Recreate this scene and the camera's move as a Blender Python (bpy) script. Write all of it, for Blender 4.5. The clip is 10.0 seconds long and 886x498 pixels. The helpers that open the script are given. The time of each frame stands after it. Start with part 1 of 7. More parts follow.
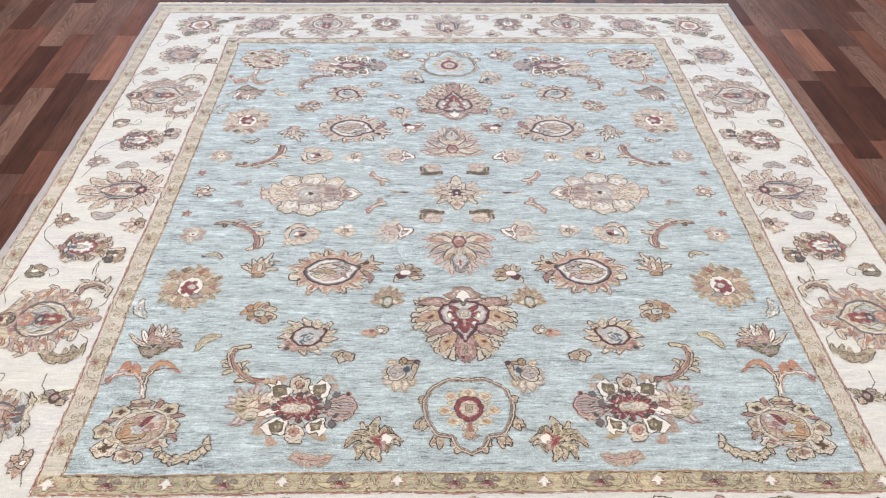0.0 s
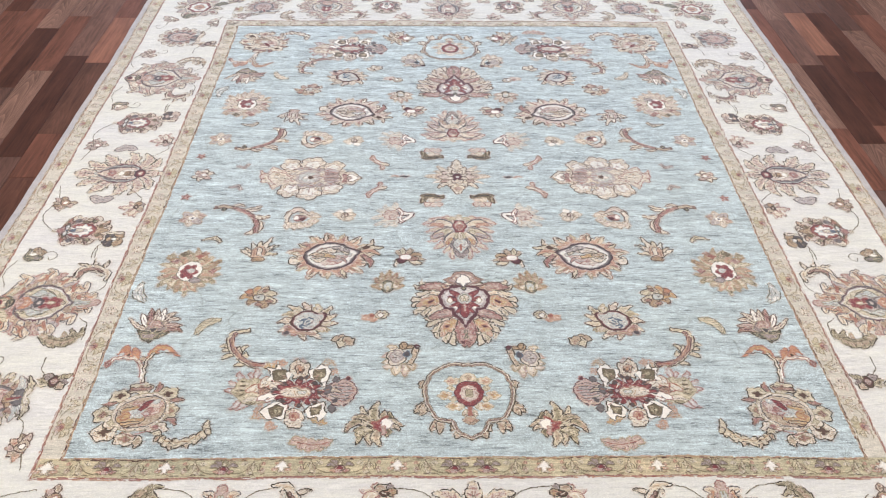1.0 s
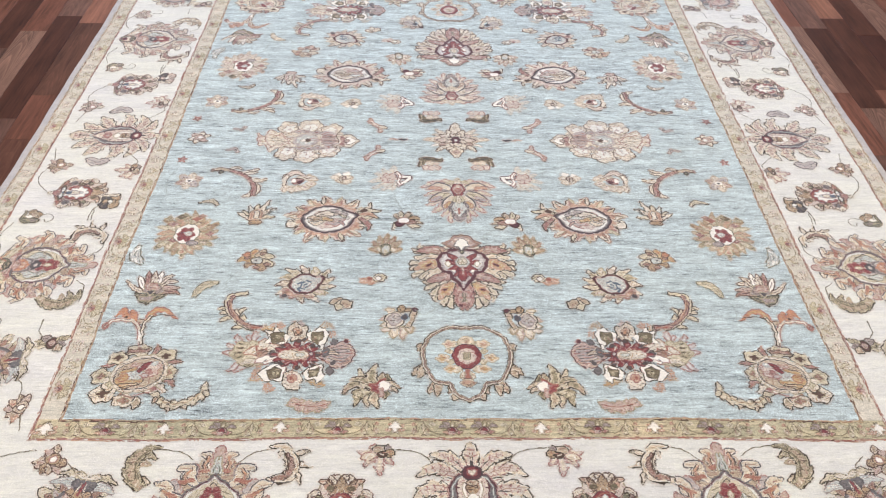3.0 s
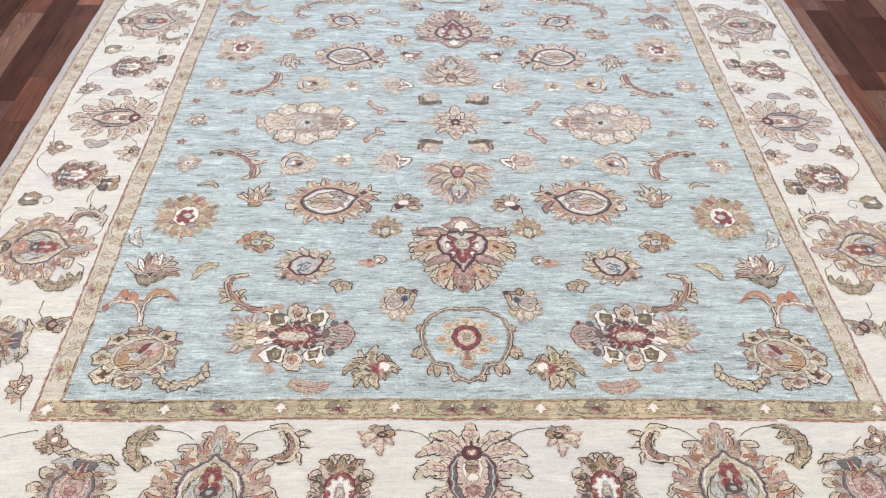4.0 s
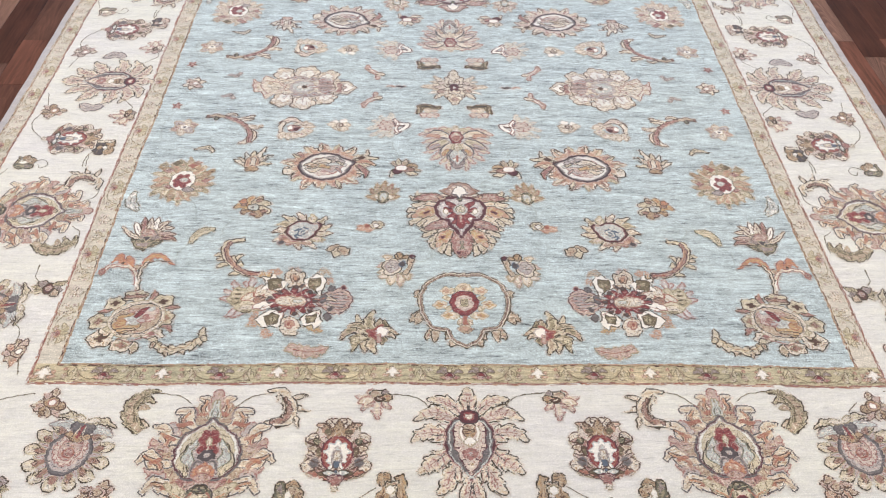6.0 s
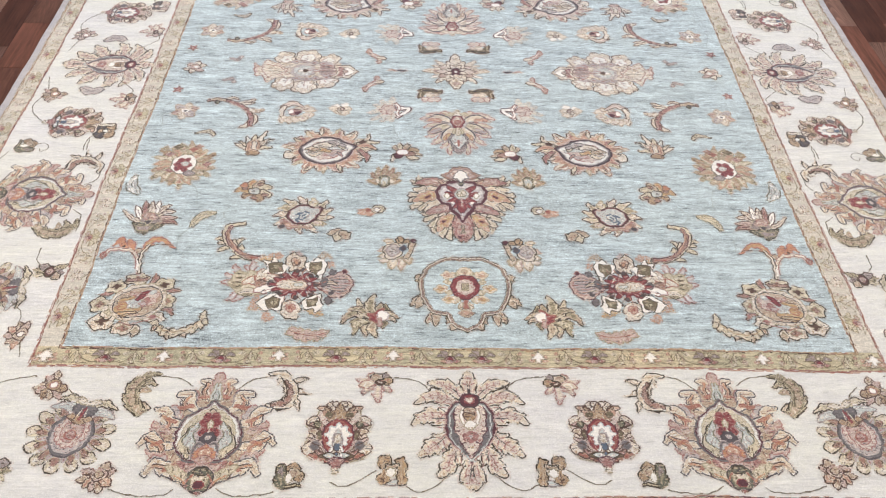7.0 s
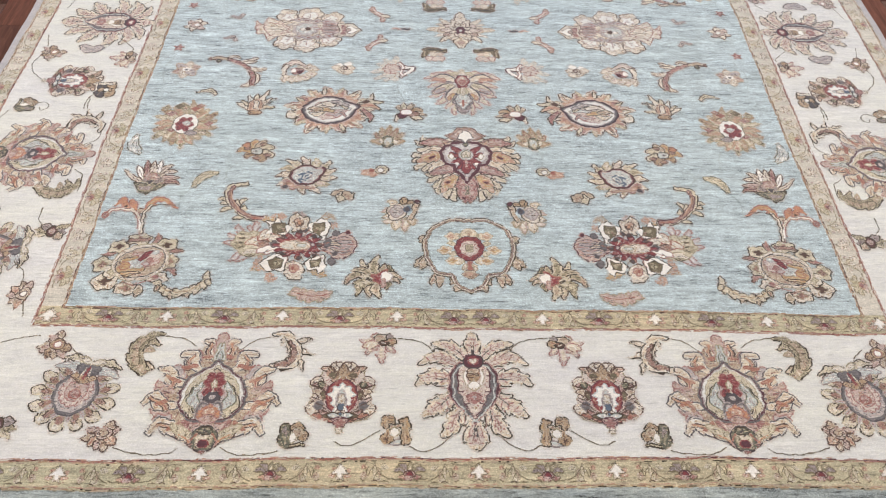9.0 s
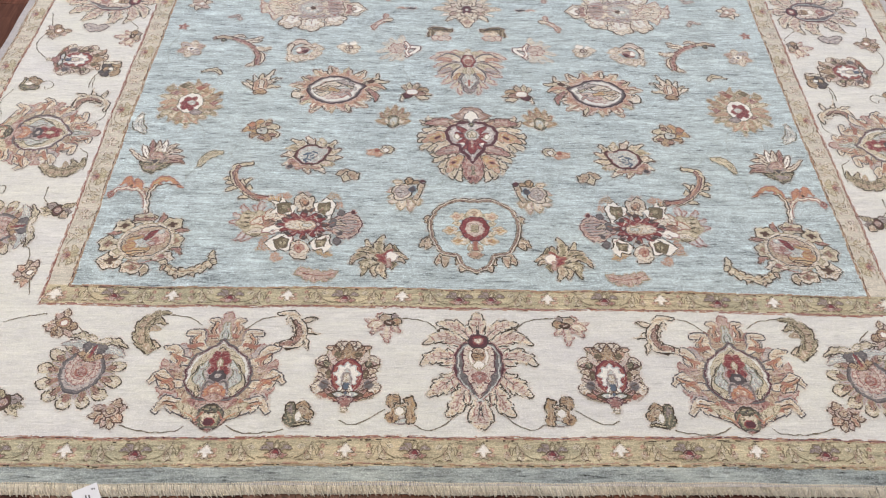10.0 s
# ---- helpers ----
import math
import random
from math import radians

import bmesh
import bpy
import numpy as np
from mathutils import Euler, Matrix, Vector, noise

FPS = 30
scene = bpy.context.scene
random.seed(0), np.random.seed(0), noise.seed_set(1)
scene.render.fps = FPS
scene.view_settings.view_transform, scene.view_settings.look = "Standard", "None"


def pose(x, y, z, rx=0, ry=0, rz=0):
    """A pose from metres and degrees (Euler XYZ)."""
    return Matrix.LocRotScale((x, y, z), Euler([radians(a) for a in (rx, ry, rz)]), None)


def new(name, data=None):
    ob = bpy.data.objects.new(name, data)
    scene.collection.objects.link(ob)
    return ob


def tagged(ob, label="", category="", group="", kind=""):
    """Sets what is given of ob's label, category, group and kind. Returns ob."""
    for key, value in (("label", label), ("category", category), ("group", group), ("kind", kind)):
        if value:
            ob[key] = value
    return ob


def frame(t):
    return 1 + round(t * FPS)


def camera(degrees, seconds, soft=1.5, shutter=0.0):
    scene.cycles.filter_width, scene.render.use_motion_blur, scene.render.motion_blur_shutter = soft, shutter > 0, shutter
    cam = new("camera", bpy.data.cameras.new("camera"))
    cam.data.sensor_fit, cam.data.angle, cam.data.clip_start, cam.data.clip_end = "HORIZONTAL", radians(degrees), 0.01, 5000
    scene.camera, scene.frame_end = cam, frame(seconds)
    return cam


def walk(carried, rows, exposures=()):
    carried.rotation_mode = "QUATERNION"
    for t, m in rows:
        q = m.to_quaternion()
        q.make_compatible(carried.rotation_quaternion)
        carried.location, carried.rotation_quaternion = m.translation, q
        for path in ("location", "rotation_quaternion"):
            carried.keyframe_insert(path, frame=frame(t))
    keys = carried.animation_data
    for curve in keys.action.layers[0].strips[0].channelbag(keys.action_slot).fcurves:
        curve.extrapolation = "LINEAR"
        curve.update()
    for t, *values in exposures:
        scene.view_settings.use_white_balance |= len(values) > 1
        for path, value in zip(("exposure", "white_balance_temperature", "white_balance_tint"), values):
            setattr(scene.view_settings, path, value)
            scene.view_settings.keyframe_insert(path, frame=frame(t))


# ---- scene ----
cam = camera(56.0, 10.0, soft=1.1)
# seconds, place in metres, turn in degrees
ROWS = [
    (0.0, -0.1061, -2.0622, 1.4437, 51.337, -0.875, -1.294),
    (0.5, -0.1071, -2.0584, 1.4408, 50.883, -0.906, -1.250),
    (1.0, -0.1070, -2.0556, 1.4367, 50.307, -0.989, -1.205),
    (1.5, -0.1061, -2.0540, 1.4353, 49.786, -1.097, -1.203),
    (2.0, -0.1054, -2.0541, 1.4305, 49.238, -1.128, -1.162),
    (2.5, -0.1062, -2.0540, 1.4280, 48.609, -1.192, -1.179),
    (4.0, -0.1072, -2.0605, 1.4186, 47.009, -1.221, -1.212),
    (4.5, -0.1074, -2.0631, 1.4154, 46.563, -1.292, -1.259),
    (5.0, -0.1064, -2.0627, 1.4127, 45.977, -1.420, -1.223),
    (5.5, -0.1073, -2.0604, 1.4082, 45.426, -1.472, -1.210),
    (7.0, -0.1055, -2.0651, 1.4005, 44.030, -1.514, -0.964),
    (7.5, -0.1077, -2.0651, 1.3979, 43.460, -1.617, -0.958),
    (8.0, -0.1069, -2.0641, 1.3955, 42.782, -1.551, -0.917),
    (8.5, -0.1063, -2.0629, 1.3901, 42.212, -1.505, -0.857),
    (9.0, -0.1070, -2.0612, 1.3868, 41.546, -1.484, -0.675),
    (9.5, -0.1083, -2.0609, 1.3844, 40.765, -1.392, -0.408),
    (10.0, -0.1068, -2.0638, 1.3808, 40.356, -1.315, -0.305),
]
walk(cam, [(t, pose(x, y, z, rx, ry, rz)) for t, x, y, z, rx, ry, rz in ROWS],
     [(0.0, -0.01), (2.5, 0.01), (5.5, -0.01), (7.5, -0.02), (9.0, -0.13), (10.0, -0.20)])

# ---- light: a showroom lit by assumed, unseen ceiling panels and daylight from a window front ----
world = bpy.data.worlds.new("world")
scene.world = world
world.use_nodes = True
wn = world.node_tree
sky = wn.nodes.new("ShaderNodeTexSky")
sky.sky_type, sky.sun_disc, sky.sun_elevation, sky.sun_rotation = "NISHITA", False, radians(40), radians(180)
wn.links.new(sky.outputs[0], wn.nodes["Background"].inputs[0])
wn.nodes["Background"].inputs[1].default_value = 0.1
ROOM_X, ROOM_Y0, ROOM_Y1, ROOM_H = 4.6, -4.2, 4.8, 3.0
PANELS = [(-1.9, -1.0), (1.9, -1.0), (-1.9, 1.9), (1.9, 1.9)]
for px, py in PANELS:
    lamp = bpy.data.lights.new("assumed_panel_lamp", "AREA")
    lamp.shape, lamp.size, lamp.size_y, lamp.energy, lamp.color = "RECTANGLE", 1.16, 1.16, (64 if px < 0 else 55) if py < 0 else 35, (1.0, 0.936, 0.908)
    new("assumed_panel_lamp", lamp).matrix_world = pose(px, py, ROOM_H - 0.035)
assumed_window_light = bpy.data.lights.new("assumed_daylight", "AREA")
assumed_window_light.shape, assumed_window_light.size, assumed_window_light.size_y = "RECTANGLE", 5.0, 1.9
assumed_window_light.energy, assumed_window_light.color = 176, (0.57, 0.735, 1.0)
new("assumed_daylight", assumed_window_light).matrix_world = pose(0.3, ROOM_Y1 + 0.1, 1.55, -90, 0, 0)

# ---- materials ----
KNOT = 0.0015     # one knot of the pile
RUG_TOP = 0.012   # height of the pile above the floor


def nodes_of(name, rough=0.8):
    m = bpy.data.materials.new(name)
    m.use_nodes = True
    b = m.node_tree.nodes["Principled BSDF"]
    b.inputs["Roughness"].default_value = rough
    return m, m.node_tree, b


def add(nt, kind, **values):
    n = nt.nodes.new(kind)
    for k, v in values.items():
        n.inputs[k].default_value = v
    return n


def math_node(nt, op, a, b=None):
    n = nt.nodes.new("ShaderNodeMath")
    n.operation = op
    for i, v in enumerate((a, b)):
        if v is None:
            continue
        if isinstance(v, (int, float)):
            n.inputs[i].default_value = v
        else:
            nt.links.new(v, n.inputs[i])
    return n.outputs[0]


def vec_node(nt, op, a, b):
    n = nt.nodes.new("ShaderNodeVectorMath")
    n.operation = op
    nt.links.new(a, n.inputs[0])
    n.inputs[1].default_value = b
    return n.outputs[0]


def wool(name, colour, abrash=0.10, speckle=0.16, drift=None):
    """Hand-spun wool pile: every knot takes the dye a little differently, and the dye lots show as weft-wise streaks."""
    m, nt, b = nodes_of(name, 0.92)
    pos = nt.nodes.new("ShaderNodeNewGeometry").outputs["Position"]
    # knot by knot
    cell = vec_node(nt, "SNAP", pos, (KNOT, KNOT, 1.0))
    white = nt.nodes.new("ShaderNodeTexWhiteNoise")
    nt.links.new(cell, white.inputs["Vector"])
    # streaks of the dye lots, long in the weft
    wide = add(nt, "ShaderNodeTexNoise", Scale=1.0, Detail=4.0, Roughness=0.65)
    nt.links.new(vec_node(nt, "MULTIPLY", pos, (7.0, 34.0, 1.0)), wide.inputs["Vector"])
    fine = add(nt, "ShaderNodeTexNoise", Scale=1.0, Detail=3.0, Roughness=0.7)
    nt.links.new(vec_node(nt, "MULTIPLY", pos, (24.0, 240.0, 1.0)), fine.inputs["Vector"])
    cloud = add(nt, "ShaderNodeTexNoise", Scale=1.0, Detail=4.0, Roughness=0.6)
    nt.links.new(vec_node(nt, "MULTIPLY", pos, (2.2, 4.2, 1.0)), cloud.inputs["Vector"])
    v = math_node(nt, "MULTIPLY", math_node(nt, "SUBTRACT", white.outputs["Value"], 0.5), speckle)
    v = math_node(nt, "ADD", v, math_node(nt, "MULTIPLY", math_node(nt, "SUBTRACT", wide.outputs[0], 0.5), abrash * 4.9))
    v = math_node(nt, "ADD", v, math_node(nt, "MULTIPLY", math_node(nt, "SUBTRACT", fine.outputs[0], 0.5), abrash * 4.0))
    v = math_node(nt, "ADD", v, math_node(nt, "MULTIPLY", math_node(nt, "SUBTRACT", cloud.outputs[0], 0.5), abrash * 2.3))
    # short dark dashes where a few knots of a darker skein lie side by side
    dash_noise = add(nt, "ShaderNodeTexNoise", Scale=1.0, Detail=2.0, Roughness=0.55)
    nt.links.new(vec_node(nt, "MULTIPLY", cell, (26.0, 200.0, 1.0)), dash_noise.inputs["Vector"])
    low = math_node(nt, "MAXIMUM", math_node(nt, "SUBTRACT", dash_noise.outputs[0], 0.55), 0.0)
    v = math_node(nt, "SUBTRACT", v, math_node(nt, "MULTIPLY", low, abrash * 10.0))
    # stray pale knots, and worn patches where the tips have rubbed pale
    stray = math_node(nt, "MULTIPLY", math_node(nt, "GREATER_THAN", white.outputs["Value"], 0.91), speckle * 0.42)
    worn = add(nt, "ShaderNodeTexNoise", Scale=1.0, Detail=3.0, Roughness=0.6)
    nt.links.new(vec_node(nt, "MULTIPLY", pos, (16.0, 62.0, 1.0)), worn.inputs["Vector"])
    rub = math_node(nt, "MULTIPLY", math_node(nt, "MAXIMUM", math_node(nt, "SUBTRACT", worn.outputs[0], 0.52), 0.0), abrash * 5.5)
    v = math_node(nt, "ADD", v, math_node(nt, "ADD", stray, rub))
    v = math_node(nt, "ADD", v, 1.0 - abrash * 0.10)
    mix = nt.nodes.new("ShaderNodeMix")
    mix.data_type = "RGBA"
    other = drift or tuple(c * k for c, k in zip(colour, (1.04, 1.0, 0.92)))
    mix.inputs["A"].default_value, mix.inputs["B"].default_value = (*colour, 1), (*other, 1)
    patch = add(nt, "ShaderNodeTexNoise", Scale=1.0, Detail=2.0, Roughness=0.6)
    nt.links.new(vec_node(nt, "MULTIPLY", cell, (75.0, 150.0, 1.0)), patch.inputs["Vector"])
    blend = math_node(nt, "MULTIPLY", math_node(nt, "SUBTRACT", math_node(nt, "ADD", wide.outputs[0], patch.outputs[0]), 0.5), 1.1)
    blend = math_node(nt, "ADD", blend, math_node(nt, "MULTIPLY", math_node(nt, "SUBTRACT", cloud.outputs[0], 0.5), 2.3))
    nt.links.new(blend, mix.inputs["Factor"])
    scale = nt.nodes.new("ShaderNodeVectorMath")
    scale.operation = "SCALE"
    nt.links.new(mix.outputs["Result"], scale.inputs[0])
    nt.links.new(v, scale.inputs["Scale"])
    nt.links.new(scale.outputs[0], b.inputs["Base Color"])
    bump = add(nt, "ShaderNodeBump", Strength=0.35, Distance=0.0015)
    nt.links.new(math_node(nt, "ADD", white.outputs["Value"], math_node(nt, "MULTIPLY", fine.outputs[0], 1.5)), bump.inputs["Height"])
    nt.links.new(bump.outputs[0], b.inputs["Normal"])
    b.inputs["Specular IOR Level"].default_value = 0.15
    b.inputs["Sheen Weight"].default_value = 0.62 if name == "wool_blue" else 0.4
    b.inputs["Sheen Roughness"].default_value = 0.45
    return m


PALETTE = dict(
    blue=(0.548, 0.635, 0.643), cream=(0.748, 0.727, 0.695), sage=(0.525, 0.492, 0.335), white=(0.81, 0.785, 0.74), ecru=(0.672, 0.615, 0.532),
    tan=(0.472, 0.386, 0.292), camel=(0.41, 0.285, 0.18), orange=(0.50, 0.25, 0.15), rose=(0.345, 0.18, 0.165),
    pink=(0.50, 0.385, 0.35), red=(0.25, 0.065, 0.07), maroon=(0.115, 0.05, 0.06), brown=(0.115, 0.072, 0.058),
    dark=(0.075, 0.063, 0.065), slate=(0.105, 0.092, 0.098), lilac=(0.47, 0.425, 0.415), olive=(0.165, 0.14, 0.095),
    green=(0.155, 0.155, 0.12), navy=(0.12, 0.15, 0.20), edge=(0.345, 0.385, 0.375), mist=(0.50, 0.535, 0.52),
    straw=(0.58, 0.522, 0.39), brick=(0.34, 0.155, 0.12), line=(0.075, 0.06, 0.05), selvage=(0.46, 0.44, 0.445), salmon=(0.50, 0.33, 0.25), rosewood=(0.315, 0.19, 0.15), vine=(0.375, 0.43, 0.425), moss=(0.335, 0.295, 0.205), taupe=(0.30, 0.25, 0.24),
    umber=(0.07, 0.055, 0.04), buff=(0.655, 0.574, 0.458), blush=(0.595, 0.515, 0.465), steel=(0.165, 0.155, 0.16), haze=(0.60, 0.575, 0.57), gold=(0.50, 0.345, 0.18), halo=(0.545, 0.52, 0.495), bloom=(0.715, 0.655, 0.60), dune=(0.635, 0.60, 0.495), fern=(0.215, 0.18, 0.115))
DYES = list(PALETTE)
WOOL = {}
for dye, colour in PALETTE.items():
    WOOL[dye] = wool("wool_" + dye, colour,
                     abrash={"blue": 0.30, "edge": 0.34, "sage": 0.24, "dune": 0.11, "tan": 0.13, "cream": 0.085, "white": 0.06, "selvage": 0.08}.get(dye, 0.11),
                     speckle={"blue": 0.50, "cream": 0.15, "white": 0.14, "sage": 0.4, "edge": 0.5}.get(dye, 0.27),
                     drift={"blue": (0.425, 0.486, 0.474), "cream": (0.708, 0.694, 0.607), "sage": (0.53, 0.44, 0.285), "dune": (0.625, 0.56, 0.46)}.get(dye))


def wood(name, tones, figure_strength=0.35, sheen=0.52, island=False):
    """Hardwood strips, each with a tone and a grain of its own: a ramp of tones, fine grain, and arched figure."""
    m, nt, b = nodes_of(name, sheen)
    b.inputs["Specular IOR Level"].default_value = 0.09
    pick = nt.nodes.new("ShaderNodeNewGeometry").outputs["Random Per Island"] if island else nt.nodes.new("ShaderNodeObjectInfo").outputs["Random"]
    pos = nt.nodes.new("ShaderNodeNewGeometry").outputs["Position"]
    shift = nt.nodes.new("ShaderNodeCombineXYZ")
    for i, k in enumerate((37.0, 91.0, 13.0)):
        nt.links.new(math_node(nt, "MULTIPLY", pick, k), shift.inputs[i])
    moved = nt.nodes.new("ShaderNodeVectorMath")
    nt.links.new(pos, moved.inputs[0])
    nt.links.new(shift.outputs[0], moved.inputs[1])
    p = moved.outputs[0]
    grain = add(nt, "ShaderNodeTexNoise", Scale=1.0, Detail=6.0, Roughness=0.72, Distortion=0.4)
    nt.links.new(vec_node(nt, "MULTIPLY", p, (95.0, 4.0, 1.0)), grain.inputs["Vector"])
    # arched figure: nested arches along the strip, bent by a slow noise
    local = nt.nodes.new("ShaderNodeSeparateXYZ")
    nt.links.new(nt.nodes.new("ShaderNodeTexCoord").outputs["Object"], local.inputs[0])
    field = add(nt, "ShaderNodeTexNoise", Scale=1.0, Detail=1.5, Roughness=0.45)
    nt.links.new(vec_node(nt, "MULTIPLY", p, (16.0, 3.0, 1.0)), field.inputs["Vector"])
    across = math_node(nt, "POWER", math_node(nt, "MULTIPLY", math_node(nt, "ADD", local.outputs[0], math_node(nt, "MULTIPLY", math_node(nt, "SUBTRACT", pick, 0.5), 0.03)), 24.0), 2.0)
    arch = math_node(nt, "ADD", math_node(nt, "MULTIPLY", local.outputs[1], 7.0), math_node(nt, "MULTIPLY", across, 4.5))
    saw = math_node(nt, "FRACT", math_node(nt, "ADD", math_node(nt, "ADD", arch, math_node(nt, "MULTIPLY", field.outputs[0], 7.0)), math_node(nt, "MULTIPLY", grain.outputs[0], 0.5)))
    saw = math_node(nt, "POWER", saw, 2.4)
    blot = add(nt, "ShaderNodeTexNoise", Scale=1.0, Detail=4.0, Roughness=0.6)
    nt.links.new(vec_node(nt, "MULTIPLY", p, (18.0, 5.0, 1.0)), blot.inputs["Vector"])
    ramp = nt.nodes.new("ShaderNodeValToRGB")
    for i, (at, c) in enumerate(tones):
        e = ramp.color_ramp.elements[i] if i < 2 else ramp.color_ramp.elements.new(at)
        e.position, e.color = at, (*c, 1)
    nt.links.new(pick, ramp.inputs[0])
    v = math_node(nt, "ADD", math_node(nt, "MULTIPLY", grain.outputs[0], 2.3), math_node(nt, "MULTIPLY", blot.outputs[0], 1.5))
    v = math_node(nt, "ADD", math_node(nt, "SUBTRACT", v, 0.78), math_node(nt, "MULTIPLY", saw, figure_strength))
    scale = nt.nodes.new("ShaderNodeVectorMath")
    scale.operation = "SCALE"
    nt.links.new(ramp.outputs[0], scale.inputs[0])
    nt.links.new(v, scale.inputs["Scale"])
    nt.links.new(scale.outputs[0], b.inputs["Base Color"])
    nt.links.new(math_node(nt, "ADD", math_node(nt, "MULTIPLY", grain.outputs[0], 0.2), sheen - 0.1), b.inputs["Roughness"])
    bump = add(nt, "ShaderNodeBump", Strength=0.15, Distance=0.002)
    nt.links.new(grain.outputs[0], bump.inputs["Height"])
    nt.links.new(bump.outputs[0], b.inputs["Normal"])
    return m


BROWNS = ((0.0, (0.044, 0.016, 0.011)), (1.0, (0.108, 0.047, 0.030)), (0.3, (0.066, 0.025, 0.017)), (0.55, (0.104, 0.041, 0.026)), (0.75, (0.068, 0.031, 0.022)))
WOOD = wood("dark_hardwood", BROWNS, 0.24)
WOOD_REST = wood("dark_hardwood_rest", BROWNS, 0.0, island=True)
WOOD_WARM = wood("reddish_hardwood", ((0.0, (0.200, 0.087, 0.059)), (1.0, (0.212, 0.097, 0.065))), 0.04, 0.36)
WOOD_DARK = wood("near_black_hardwood", ((0.0, (0.052, 0.020, 0.013)), (1.0, (0.080, 0.031, 0.020))), 0.15)
WOOD_RED = wood("red_brown_hardwood", ((0.0, (0.115, 0.046, 0.030)), (1.0, (0.150, 0.062, 0.041))), 0.16)
WOOD_PALE = wood("pale_figured_hardwood", ((0.0, (0.112, 0.059, 0.043)), (1.0, (0.140, 0.076, 0.055))), 0.80)
WOOD_GREY = wood("greyish_hardwood", ((0.0, (0.074, 0.036, 0.027)), (1.0, (0.125, 0.064, 0.047))), 0.26)


def plain(name, colour, rough=0.7, grain=60.0, depth=0.06):
    m, nt, b = nodes_of(name, rough)
    n = add(nt, "ShaderNodeTexNoise", Scale=grain, Detail=5.0)
    v = math_node(nt, "ADD", math_node(nt, "MULTIPLY", n.outputs[0], depth * 2), 1 - depth)
    scale = nt.nodes.new("ShaderNodeVectorMath")
    scale.operation = "SCALE"
    scale.inputs[0].default_value = colour
    nt.links.new(v, scale.inputs["Scale"])
    nt.links.new(scale.outputs[0], b.inputs["Base Color"])
    bump = add(nt, "ShaderNodeBump", Strength=0.1, Distance=0.002)
    nt.links.new(n.outputs[0], bump.inputs["Height"])
    nt.links.new(bump.outputs[0], b.inputs["Normal"])
    return m


PLASTER = plain("painted_plaster", (0.62, 0.60, 0.56), 0.85, 25.0)
CEILING = plain("ceiling_paint", (0.78, 0.77, 0.74), 0.9, 25.0)
SUBFLOOR = plain("dark_joint", (0.014, 0.009, 0.007), 0.9)
PAPER = plain("white_card", (0.80, 0.80, 0.82), 0.55, 200.0, 0.02)
INK = plain("black_ink", (0.03, 0.03, 0.035), 0.6)
COTTON = wool("cotton_fringe", (0.82, 0.78, 0.68), 0.06, 0.3)
COTTON_LIGHT = wool("cotton_stitch", (0.72, 0.66, 0.54), 0.06, 0.3)
FRAME_PAINT = plain("white_frame_paint", (0.75, 0.75, 0.74), 0.45)


# ---- building helpers ----
def mesh_of(name, verts, faces, mats, index=None):
    me = bpy.data.meshes.new(name)
    me.from_pydata(verts, [], faces)
    for m in mats:
        me.materials.append(m)
    if index is not None:
        me.polygons.foreach_set("material_index", index)
    me.update()
    return me


def part(name, data, parent, label="", m=None):
    ob = new(name, data)
    ob.parent = parent
    if m is not None:
        ob.matrix_basis = m
    return tagged(ob, label)


def box_data(name, x0, x1, y0, y1, z0, z1, mat, bevel=0.0):
    bm = bmesh.new()
    bmesh.ops.create_cube(bm, size=1.0, matrix=Matrix.LocRotScale(((x0 + x1) / 2, (y0 + y1) / 2, (z0 + z1) / 2), None, (x1 - x0, y1 - y0, z1 - z0)))
    if bevel:
        bmesh.ops.bevel(bm, geom=bm.edges[:], offset=bevel, segments=1, affect="EDGES")
    me = bpy.data.meshes.new(name)
    bm.to_mesh(me)
    bm.free()
    me.materials.append(mat)
    return me


def structure(name, data, label, category):
    return tagged(new(name, data), label, category, kind="structure")


# ---- the room: walls and ceiling are out of view and assumed ----
structure("ceiling", box_data("ceiling", -ROOM_X, ROOM_X, ROOM_Y0, ROOM_Y1, ROOM_H, ROOM_H + 0.1, CEILING), "plain white painted showroom ceiling", "ceiling")
structure("wall_west", box_data("wall_west", -ROOM_X - 0.15, -ROOM_X, ROOM_Y0, ROOM_Y1, 0, ROOM_H + 0.1, PLASTER), "plain light painted showroom wall", "wall")
structure("wall_east", box_data("wall_east", ROOM_X, ROOM_X + 0.15, ROOM_Y0, ROOM_Y1, 0, ROOM_H + 0.1, PLASTER), "plain light painted showroom wall", "wall")
structure("wall_south", box_data("wall_south", -ROOM_X - 0.15, ROOM_X + 0.15, ROOM_Y0 - 0.15, ROOM_Y0, 0, ROOM_H + 0.1, PLASTER), "plain light painted showroom wall", "wall")


